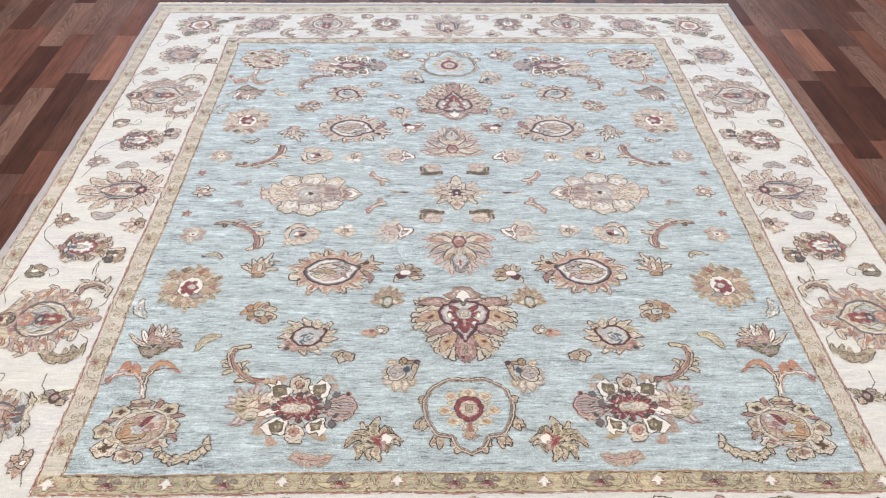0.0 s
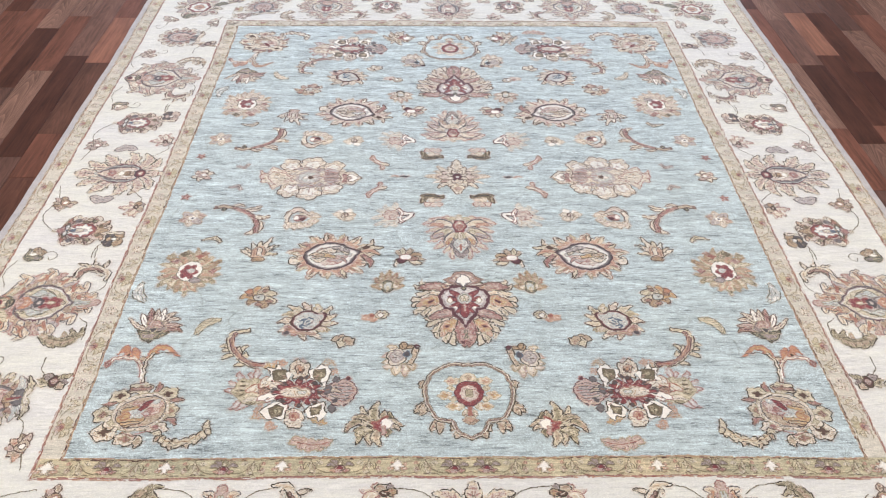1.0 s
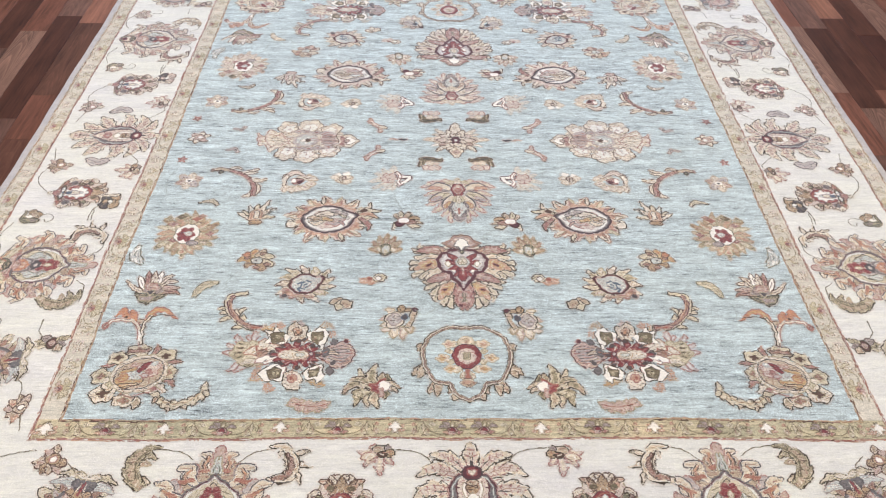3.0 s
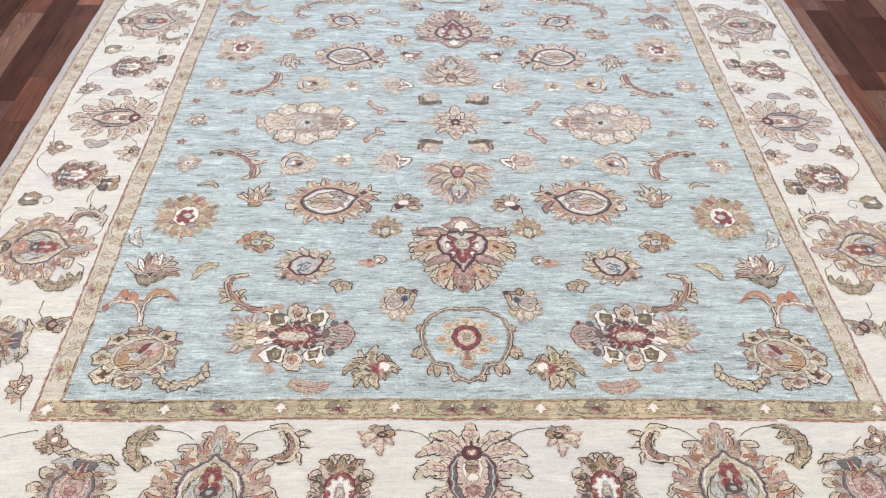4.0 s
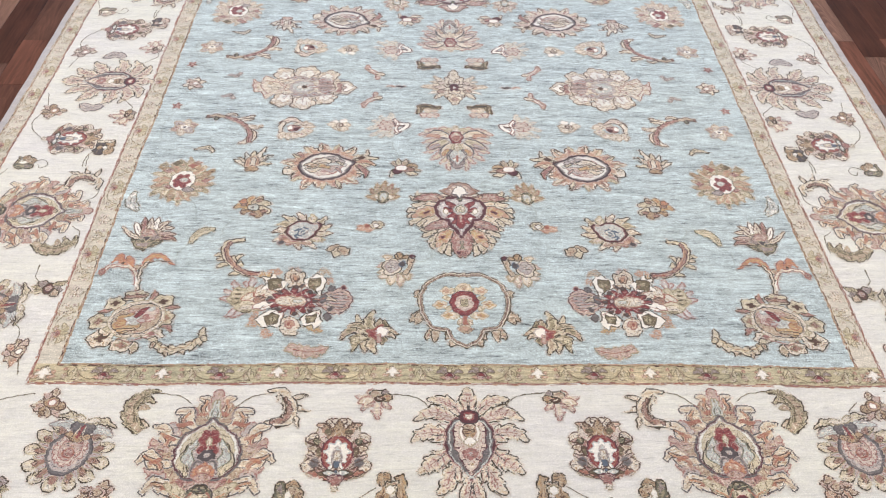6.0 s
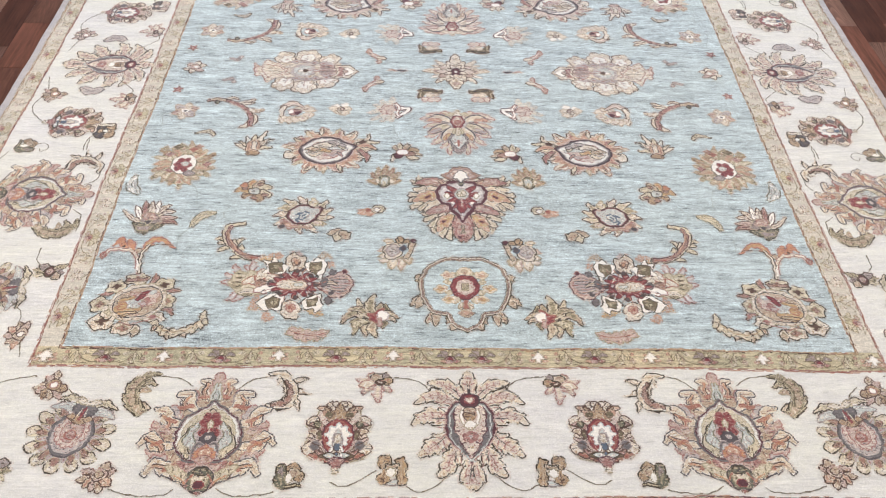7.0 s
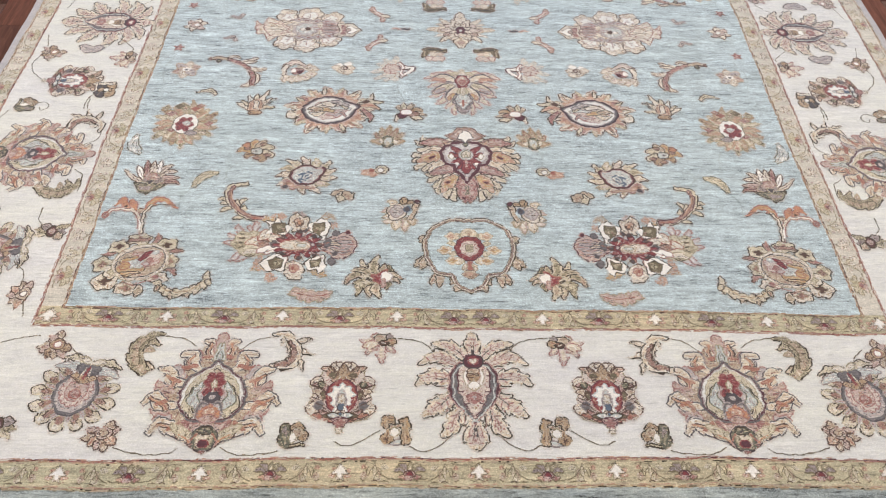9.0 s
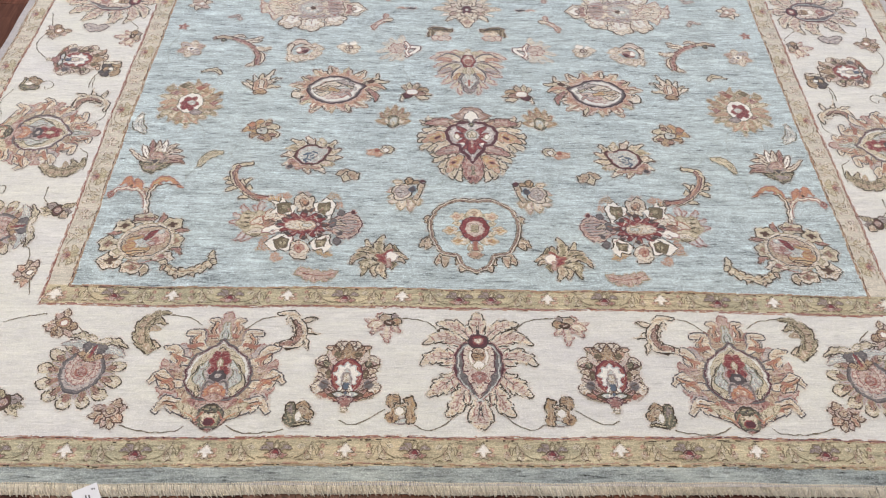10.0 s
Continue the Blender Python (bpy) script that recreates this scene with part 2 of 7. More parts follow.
def window_wall():
    """The unseen far wall with one assumed wide window opening through it."""
    bm = bmesh.new()
    for x0, x1, z0, z1 in ((-ROOM_X - 0.15, ROOM_X + 0.15, 0, 0.55), (-ROOM_X - 0.15, ROOM_X + 0.15, 2.55, ROOM_H + 0.1),
                           (-ROOM_X - 0.15, -2.55, 0.55, 2.55), (2.55, ROOM_X + 0.15, 0.55, 2.55)):
        bmesh.ops.create_cube(bm, size=1.0, matrix=Matrix.LocRotScale(((x0 + x1) / 2, ROOM_Y1 + 0.075, (z0 + z1) / 2), None, (x1 - x0, 0.15, z1 - z0)))
    me = bpy.data.meshes.new("wall_north")
    bm.to_mesh(me)
    bm.free()
    me.materials.append(PLASTER)
    structure("wall_north", me, "plain light painted wall with a wide window", "wall")
    win = structure("assumed_window", None, "wide showroom window with a white frame", "window")
    for x in (-2.52, -0.86, 0.86, 2.52):
        part("window_frame", box_data("window_frame", x - 0.03, x + 0.03, ROOM_Y1 + 0.02, ROOM_Y1 + 0.08, 0.55, 2.55, FRAME_PAINT, 0.004), win)


window_wall()


# assumed fixture, out of view, built round each panel lamp
def ceiling_panel(x, y):
    ob = tagged(new("assumed_ceiling_light"), "square white flush ceiling light panel", "ceiling light", "ceiling lights")
    ob.location = (x, y, ROOM_H)
    for x0, x1, y0, y1 in ((-0.62, 0.62, -0.62, -0.59), (-0.62, 0.62, 0.59, 0.62), (-0.62, -0.59, -0.59, 0.59), (0.59, 0.62, -0.59, 0.59)):
        part("frame", box_data("frame", x0, x1, y0, y1, -0.04, 0, FRAME_PAINT), ob)
    part("diffuser", box_data("diffuser", -0.585, 0.585, -0.585, 0.585, -0.022, -0.016, FRAME_PAINT), ob, "flat white diffuser")
    return ob


for px, py in PANELS:
    ceiling_panel(px, py)

# ---- knotting: every figure of the rug is drawn knot by knot on a square grid ----
KIN = dict(tan=("ecru", "camel"), ecru=("tan", "pink"), straw=("ecru", "tan"), pink=("tan", "lilac"), rose=("pink", "brown"), camel=("tan", "brown"), orange=("salmon", "camel"),
           lilac=("pink", "slate"), red=("brick", "maroon"), green=("olive", "sage"), olive=("moss", "brown"), moss=("tan", "olive"), mist=("ecru", "lilac"), brick=("rose", "red"), buff=("ecru", "tan"), blush=("ecru", "pink"), steel=("slate", "taupe"), gold=("tan", "orange"), haze=("mist", "ecru"), rosewood=("rose", "camel"), cream=("white", "ecru"))


DRAWN = dict(tan="moss", camel="brown", olive="umber", pink="rose", orange="brick", salmon="rose")
# what a drawn line fades into
FAINT = dict(umber="moss", line="umber", dark="taupe", brown="rosewood", maroon="rose", slate="taupe", brick="salmon", rose="pink", moss="tan", green="moss", steel="lilac")
GROUND = {"halo": "halo", "faint": -1.5, "broad": -0.8}


# the thin drawing inside each colour
DRAWING = dict(tan=("rosewood", "ecru"), straw=("olive", "ecru"), ecru=("camel", "cream"), pink=("rosewood", "ecru"), camel=("brown", "tan"), rose=("maroon", "pink"), salmon=("brick", "ecru"), orange=("brick", "salmon"),
               lilac=("taupe", "ecru"), mist=("taupe", "white"), moss=("umber", "straw"), taupe=("brown", "lilac"), red=("maroon", "rose"), green=("dark", "moss"), buff=("camel", "cream"), blush=("rose", "ecru"),
               rosewood=("brown", "pink"), gold=("brick", "straw"), haze=("lilac", "white"))
# the paler knots beside a drawn line
RIM = dict(tan="ecru", straw="ecru", camel="tan", rose="pink", pink="blush", salmon="buff", orange="salmon", moss="straw", rosewood="pink", taupe="lilac", buff="cream", blush="ecru", gold="straw", brick="salmon")
# dyes exchanged while a set of figures paled by painted glare is drawn
DYE_SWAP = {}


class Weave:
    """A patch of pile, w by h metres about its own middle. Masks are laid in order, each with an outline one knot wide."""

    def __init__(self, w, h, seed=1, wobble=0.0012, both=False, swap=None):
        self.swap = dict(DYE_SWAP, **(swap or {}))
        nx, ny = int(w / KNOT / 2) * 2 + 14, int(h / KNOT / 2) * 2 + 14
        x = (np.arange(nx) - (nx - 1) / 2) * KNOT
        y = (np.arange(ny) - (ny - 1) / 2) * KNOT
        self.x0, self.y0 = x[0] - KNOT / 2, y[0] - KNOT / 2
        X, Y = np.meshgrid(x, y)
        rng = np.random.RandomState(seed)
        self.rng, self.both = rng, both
        dx, dy = np.zeros_like(X), np.zeros_like(X)
        for f in (60, 140, 260):
            a = rng.uniform(0, 6.28, 6)
            dx += np.sin(Y * f + a[0]) * np.cos(X * f * 0.7 + a[1])
            dy += np.sin(X * f + a[2]) * np.cos(Y * f * 0.7 + a[3])
        self.X, self.Y = X + dx * wobble, Y + dy * wobble
        self.im = np.full(X.shape, -1, int)
        self.press = sum(np.sin(X * f * math.cos(a) + Y * f * math.sin(a) + q) for f, a, q in zip(rng.uniform(90, 330, 7), rng.uniform(0, 6.28, 7), rng.uniform(0, 6.28, 7))) / 1.87

    # masks
    def ell(self, cx, cy, rx, ry, rot=0):
        c, s = math.cos(radians(rot)), math.sin(radians(rot))
        u, v = (self.X - cx) * c + (self.Y - cy) * s, -(self.X - cx) * s + (self.Y - cy) * c
        return (u / rx) ** 2 + (v / ry) ** 2 < 1

    def polar(self, cx, cy, rx, ry, fn, rot=0):
        c, s = math.cos(radians(rot)), math.sin(radians(rot))
        u, v = ((self.X - cx) * c + (self.Y - cy) * s) / rx, (-(self.X - cx) * s + (self.Y - cy) * c) / ry
        return np.hypot(u, v) < fn(np.arctan2(v, u))

    def lobes(self, cx, cy, rx, ry, n, deep=0.2, rot=0, phase=0.0):
        return self.polar(cx, cy, rx, ry, lambda a: 1 - deep + deep * np.abs(np.cos((a + phase) * n / 2)), rot)

    def petal(self, x, y, ang, length, wide, p=0.8, q=0.75, teeth=0, deep=0.35):
        c, s = math.cos(radians(ang)), math.sin(radians(ang))
        t, n = ((self.X - x) * c + (self.Y - y) * s) / length, -(self.X - x) * s + (self.Y - y) * c
        k = np.clip(t, 0, 1)
        half = wide * np.sin(np.pi * k ** p) ** q
        if teeth:
            half = half * (1 - deep * ((k * teeth) % 1.0))
        return (t > 0) & (t < 1) & (np.abs(n) < half)

    def shape(self, cx, cy, pts, k=1.0, rot=0):
        """A closed form, alike on both sides of its axis: points of its right half from top to bottom, in millimetres."""
        P = np.array(pts, float)[::-1] * 0.001
        c, s = math.cos(radians(rot)), math.sin(radians(rot))
        u, v = (self.X - cx) * c + (self.Y - cy) * s, -(self.X - cx) * s + (self.Y - cy) * c
        return np.hypot(u, v) < k * np.interp(np.arctan2(v, np.abs(u)), np.arctan2(P[:, 1], P[:, 0]), np.hypot(P[:, 0], P[:, 1]))

    def stroke(self, pts, w0, w1=None, wm=None, teeth=0, deep=0.6, side=0):
        """A band along a smooth curve through pts; half widths at its start, end and middle. side: teeth on one side only."""
        w1 = w0 if w1 is None else w1
        P = np.array(pts, float)
        if len(P) > 2:
            E = np.vstack([2 * P[0] - P[1], P, 2 * P[-1] - P[-2]])
            C = []
            for i in range(1, len(E) - 2):
                for t in np.linspace(0, 1, 14, endpoint=False):
                    a, b, c, d = E[i - 1:i + 3]
                    C.append(0.5 * (2 * b + (c - a) * t + (2 * a - 5 * b + 4 * c - d) * t * t + (3 * b - a - 3 * c + d) * t ** 3))
            C = np.array(C + [P[-1]])
        else:
            C = np.linspace(P[0], P[1], 20)
        out = np.zeros(self.X.shape, bool)
        m = len(C) - 1
        for i in range(m):
            s = i / m
            w = w0 + (w1 - w0) * s
            if wm is not None:
                w = w + (wm - (w0 + w1) / 2) * math.sin(math.pi * s)
            d = C[i + 1] - C[i]
            L = np.hypot(*d) + 1e-9
            u, v = self.X - C[i, 0], self.Y - C[i, 1]
            t, n = (u * d[0] + v * d[1]) / L, (-u * d[1] + v * d[0]) / L
            ww = w
            if teeth:
                ww = w * (1 + deep * (1 - ((s * teeth) % 1.0) * 2))
            lo, hi = (-w if side > 0 else -ww), (w if side < 0 else ww)
            out |= (t > -w * 0.6 - 0.001) & (t < L + 0.001) & (n > lo) & (n < hi)
        return out

    # drawing in millimetres
    def poly(self, pts):
        """A closed form through corners x, y, x, y, ..."""
        P = np.array(pts, float).reshape(-1, 2) * 0.001
        inside = np.zeros(self.X.shape, bool)
        if self.both:                      # half a form: close it along the axis
            P = np.vstack([P, (0.0 if abs(P[-1, 0]) < 0.02 else P[-1, 0], P[-1, 1]), (0.0 if abs(P[0, 0]) < 0.02 else P[0, 0], P[0, 1])])
        for (xa, ya), (xb, yb) in zip(P, np.roll(P, -1, 0)):
            if abs(yb - ya) > 1e-9:
                inside ^= ((ya > self.Y) != (yb > self.Y)) & (self.X < (xb - xa) * (self.Y - ya) / (yb - ya) + xa)
        if self.both:
            inside |= self.grow(inside, 1) & (np.abs(self.X) < 0.003)
        return inside

    @staticmethod
    def spine(pts, n=22):
        """A smooth line through two or more points, in metres."""
        P = np.array(pts, float).reshape(-1, 2) * 0.001
        if len(P) == 2:
            return np.linspace(P[0], P[1], n)
        E = np.vstack([2 * P[0] - P[1], P, 2 * P[-1] - P[-2]])
        C = []
        for i in range(1, len(E) - 2):
            a, b, c, d = E[i - 1:i + 3]
            for t in np.linspace(0, 1, max(4, n // (len(P) - 1)), endpoint=False):
                C.append(0.5 * (2 * b + (c - a) * t + (2 * a - 5 * b + 4 * c - d) * t * t + (3 * b - a - 3 * c + d) * t ** 3))
        return np.array(C + [P[-1]])

    def along(self, pts, reach):
        """For each knot near the line: how far along it lies (0 to 1) and how far beside it."""
        C = self.spine(pts)
        d = np.gradient(C, axis=0)
        step = np.hypot(d[:, 0], d[:, 1]).max() + 1e-6
        d = d / (np.hypot(d[:, 0], d[:, 1])[:, None] + 1e-9)
        u, v = self.X[..., None] - C[:, 0], self.Y[..., None] - C[:, 1]
        k = np.argmin(u * u + v * v, -1)
        du, dv = self.X - C[k, 0], self.Y - C[k, 1]
        t, n = du * d[k, 0] + dv * d[k, 1], -du * d[k, 1] + dv * d[k, 0]
        near = (np.abs(t) < step * 0.75 + 0.0004) & (np.abs(n) < reach)
        return np.clip((k + t / step) / (len(C) - 1), 0, 1), n, near

    def leaf(self, pts, wide, fill, line="umber", teeth=3, deep=0.4, core=None, marks=None, vein=None):
        """A pointed leaf along a bent line from its foot to its tip, with teeth that lean towards the tip, a core and slanting veins."""
        wide *= 0.001
        s, n, near = self.along(pts, wide * 1.05)
        half = wide * np.sin(np.pi * (0.10 + 0.90 * s) ** 0.80) ** 0.72
        if teeth:
            half = half * (1 - deep * (1 - (s * teeth - 0.25 * np.abs(n) / wide) % 1.0))
        mask = near & (np.abs(n) < half)
        self.lay(mask, fill, line)
        if core:
            self.lay(near & (np.abs(n) < half * 0.52) & (s < 0.74), core)
        if marks:
            stripe = ((s * (teeth + 1.5) - 0.55 * np.abs(n) / wide) % 1.0) < 0.20
            self.lay(near & stripe & (np.abs(n) < half * 0.66) & (np.abs(n) > half * 0.12) & (s > 0.06) & (s < 0.80), marks)
        if vein:
            self.lay(near & (np.abs(n) < KNOT * 0.55) & (s > 0.1) & (s < 0.66), vein)
        return self

    def hook(self, pts, wide, fill, line):
        """A flame: broad at the foot, bent over into a thin hook."""
        wide *= 0.001
        s, n, near = self.along(pts, wide * 1.3)
        half = wide * (0.35 + 1.1 * s * (s < 0.36) + (s >= 0.36) * np.clip(0.62 - 1.02 * (s - 0.36), -0.31, 1))
        return self.lay(near & (np.abs(n) < half), fill, line)

    def seg(self, pts, half, fill, line=None):
        s, n, near = self.along(pts, half * 0.001 + KNOT)
        half = max(half * 0.001, KNOT * 0.52)
        return self.lay(near & (np.abs(n) < half * (1 - 0.35 * s)) if half > KNOT else near & (np.abs(n) < half), fill, line)

    def dot(self, x, y, rx, ry, fill, line=None, rot=0):
        return self.lay(self.ell(x * 0.001, y * 0.001, rx * 0.001, ry * 0.001, rot), fill, line)

    # laying
    @staticmethod
    def grow(m, n=1):
        for _ in range(n):
            g = m.copy()
            g[1:] |= m[:-1]
            g[:-1] |= m[1:]
            g[:, 1:] |= m[:, :-1]
            g[:, :-1] |= m[:, 1:]
            m = g
        return m

    def lay(self, mask, fill, line=None, n=2, both=None):
        if self.both if both is None else both:
            mask = mask | mask[:, ::-1]
        if line:
            # a drawn line, one knot wide, with knots left out here and there
            rim = self.grow(mask, 1) & ~mask
            if n > 1:
                rim |= self.grow(mask, n) & ~mask & ((self.press > GROUND["broad"]) | (self.rng.rand(*mask.shape) < 0.30))
            gaps = (self.streaks(1) > 2.0) | (self.press < -1.7)
            dye = DRAWN.get(line, line)
            self.im[rim & ~gaps] = DYES.index(dye)
            self.im[rim & ~gaps & (self.press < GROUND["faint"])] = DYES.index(FAINT.get(dye, dye))
            if fill:
                self.im[rim & gaps & (self.im >= 0)] = DYES.index(fill)
        if fill:
            self.im[mask] = DYES.index(fill)
        return self

    @staticmethod
    def inner(im):
        """Where a knot has its own colour on both sides."""
        return (im == np.roll(im, 1, 1)) & (im == np.roll(im, -1, 1)) & (im == np.roll(im, 1, 0)) & (im == np.roll(im, -1, 0))

    def folds(self):
        """Smooth unit noise, a few knots from crest to crest."""
        r = self.rng.randn(*self.im.shape)
        for axis in (0, 1):
            for _ in range(3):
                r = r + 0.9 * np.roll(r, 1, axis) + 0.9 * np.roll(r, -1, axis)
        return r / r.std()

    def streaks(self, reach):
        """Unit noise that hangs together over a few knots along the weft."""
        r = self.rng.randn(*self.im.shape)
        for k in range(1, reach + 1):
            r = r + np.roll(r, k, 1)
        return r / r.std()

    def fan(self, cx, cy, angles, length, wide, fill, line, rx=0.0, ry=0.0, tip=None, vein=None, **kw):
        """Petals round a point, or out of an ellipse round it."""
        for i, a in enumerate(angles):
            c, s = math.cos(radians(a)), math.sin(radians(a))
            x, y = cx + rx * c, cy + ry * s
            L = length[i % len(length)] if isinstance(length, (list, tuple)) else length
            self.lay(self.petal(x, y, a, L, wide, **kw), fill[i % len(fill)] if isinstance(fill, (list, tuple)) else fill, line)
            if tip:
                self.lay(self.petal(x + c * L * 0.35, y + s * L * 0.35, a, L * 0.45, wide * 0.45), tip[i % len(tip)] if isinstance(tip, (list, tuple)) else tip)
            if L > 0.028 and line and not vein:
                self.lay(self.stroke([(x + c * L * 0.12, y + s * L * 0.12), (x + c * L * 0.62, y + s * L * 0.62)], KNOT * 0.5), self.rng.choice((line, "brown", "tan")))
            if vein:
                self.lay(self.stroke([(x, y), (x + c * L * 0.6, y + s * L * 0.6)], KNOT * 0.55), vein)
        return self

    def data(self, name, fray=0.05, halo=0.20):
        im = self.im
        ny, nx = im.shape
        # dye that has bled into the ground round the figure
        body = im >= 0
        for k, share in ((1, 1.2), (2, 1.0), (3, 0.7), (4, 0.4)):
            rim = self.grow(body, k) & (im < 0) & (self.rng.rand(ny, nx) < halo * share) & (self.press[::-1] > -0.9)
            im[rim] = DYES.index(GROUND["halo"])
        # rows of knots shifted against each other, single knots strayed into the neighbouring colour
        jx = np.where(self.rng.rand(ny, nx) < fray, self.rng.randint(-1, 2, im.shape), 0) + self.rng.choice((0,) * 14 + (1, -1), (ny, 1)) * (fray > 0)
        jy = np.where(self.rng.rand(ny, nx) < fray, self.rng.randint(-1, 2, im.shape), 0)
        iy, ix = np.clip(np.arange(ny)[:, None] + jy, 0, ny - 1), np.clip(np.arange(nx)[None] + jx, 0, nx - 1)
        im = im[iy, ix]
        for a, b in self.swap.items():
            im = np.where(im == DYES.index(a), DYES.index(b) + 1000, im)
        im = np.where(im >= 1000, im - 1000, im)
        # thin curved lines, dark and pale, that draw veins and folds into the filled parts
        ripple, pale = self.folds(), self.folds()
        keep = self.rng.rand(ny, nx)
        flat = im.copy()
        for dye, (deep, light) in DRAWING.items():
            here = (flat == DYES.index(dye)) & self.inner(flat)
            im = np.where(here & (np.abs(ripple) < 0.11) & (keep < 0.65), DYES.index(deep), im)
            im = np.where(here & (np.abs(pale) < 0.09) & (np.abs(ripple) > 0.3) & (keep < 0.6), DYES.index(light), im)
        # feathering: short streaks that run out from the middle, and a pale rim inside each drawn line
        reach, turn = np.hypot(self.X, self.Y), (np.arctan2(self.Y, np.abs(self.X)) / math.pi + 0.5) % 1.0
        table = self.rng.randn(64, 90)
        table = (table + np.roll(table, 1, 0) * 0.6) / 1.17
        feather = table[(reach / 0.0075 + self.press * 0.3).astype(int) % 64, (turn * np.clip(reach / 0.0011, 12, 89)).astype(int) % 90]
        flat = im.copy()
        for dye, (deep, light) in DRAWING.items():
            here = (flat == DYES.index(dye)) & self.inner(flat)
            im = np.where(here & (feather > 1.0) & (keep < 0.8), DYES.index(deep), im)
            im = np.where(here & (feather < -1.05) & (keep < 0.8), DYES.index(light), im)
        drawn = self.grow(np.isin(flat, [DYES.index(d) for d in ("umber", "brown", "line", "dark", "slate", "maroon")]), 1)
        for dye, pale_dye in RIM.items():
            im = np.where((flat == DYES.index(dye)) & drawn & (keep > 0.35), DYES.index(pale_dye), im)
        # dye lots run into each other
        n1 = self.streaks(2)
        for dye, (a, b) in KIN.items():
            k = DYES.index(dye)
            here = im == k
            im = np.where(here & (n1 > 1.3), DYES.index(a), im)
            im = np.where(here & (n1 < -1.5), DYES.index(b), im)
        verts, faces, index, used = [], [], [], []
        for j in range(ny):
            row = im[j]
            cuts = np.flatnonzero(np.diff(row)) + 1
            starts, ends = np.r_[0, cuts], np.r_[cuts, nx]
            y0, y1 = self.y0 + j * KNOT, self.y0 + (j + 1) * KNOT
            for a, b in zip(starts, ends):
                c = row[a]
                if c < 0:
                    continue
                if c not in used:
                    used.append(c)
                k = len(verts)
                xa, xb = self.x0 + a * KNOT, self.x0 + b * KNOT
                verts += [(xa, y0, 0), (xb, y0, 0), (xb, y1, 0), (xa, y1, 0)]
                faces.append((k, k + 1, k + 2, k + 3))
                index.append(used.index(c))
        return mesh_of(name, verts, faces, [WOOL[DYES[c]] for c in used], index)


def ring(n, start=0.0):
    return [start + 360.0 * i / n for i in range(n)]


# ---- the large figures of the border (top: towards the field) ----
def star_palmette():
    w = Weave(0.290, 0.300, 11, both=True)
    for pts, wd, n in (([15, 86, 45, 113, 80, 118], 17, 4), ([27, 70, 69, 88, 106, 71], 18, 4), ([-3, -62, -4, -94, -4, -116], 21, 2), ([38, 29, 81, 43, 112, 22], 20, 4),
                       ([27, -26, 42, -62, 61, -92], 20, 3), ([39, -1, 73, -27, 99, -48], 20, 4), ([-1, 94, -1, 122, -2, 147], 17, 2)):
        w.leaf(pts, wd, "buff", "umber", n, 0.40, core="blush", marks="rose", vein="rosewood")
    for pts in ([-2, 88, -1, 114], [-13, 79, -29, 101], [44, 34, 74, 36], [46, -3, 64, -23], [29, -34, 30, -59], [-3, -68, -3, -88]):
        w.seg(pts, 1.1, "dark")
    for pts in ([34, 55, 60, 62], [37, 68, 69, 75], [43, 16, 61, 16], [38, -13, 55, -36], [21, -42, 18, -70], [33, -40, 46, -66], [-9, -70, -13, -86], [9, 79, 25, 95], [-7, 90, -12, 108], [52, 44, 74, 51], [43, 6, 56, -9]):
        w.seg(pts, 0.9, "rose")
    w.lay(w.poly([0, 78, 25, 74, 42, 58, 48, 45, 45, 29, 49, 15, 44, -3, 33, -21, 17, -36, -2, -60]), "maroon", "rose")
    w.lay(w.poly([-1, 77, 27, 70, 40, 55, 44, 33, 44, 12, 41, -2, 27, -25, -2, -57]), "steel")
    w.lay(w.poly([-1, 72, 21, 67, 31, 49, 27, 29, 32, 10, 23, -3, 16, -22, -2, -49]), "blush", "maroon")
    w.seg([18, 70, 36, 53, 39, 29, 37, -3, 21, -31, -2, -56], 1.3, "mist")
    w.seg([21, 9, 32, 7], 1.8, "maroon").seg([11, -19, 21, -22], 1.8, "maroon").seg([26, 43, 34, 45], 1.5, "maroon")
    w.seg([-15, 56, -17, 37, -5, 17, -1, 29], 2.2, "white").seg([-19, 54, -20, 34, -8, 14], 0.8, "moss")
    w.dot(-2, 47, 9, 14, "camel", "brown").dot(-2, 55, 12, 5, "tan", "camel").dot(-2, 21, 7, 9, "white", "tan").seg([-3, 16, -2, 3], 1.2, "tan")
    w.lay(w.lobes(0.0, -0.006, 0.013, 0.011, 5, 0.4), "rose", "pink").dot(0, -6, 4, 4, "lilac").seg([-2, -7, -2, -18], 2.2, "rose").dot(14, 10, 3, 5, "pink").dot(-1, -30, 5, 8, "ecru")
    w.dot(-1, 77, 18, 15, "maroon", "dark").dot(-1, 78, 11, 10, "red").dot(-1, 77, 6, 5, "ecru", "rose")
    return w.data("star_palmette")


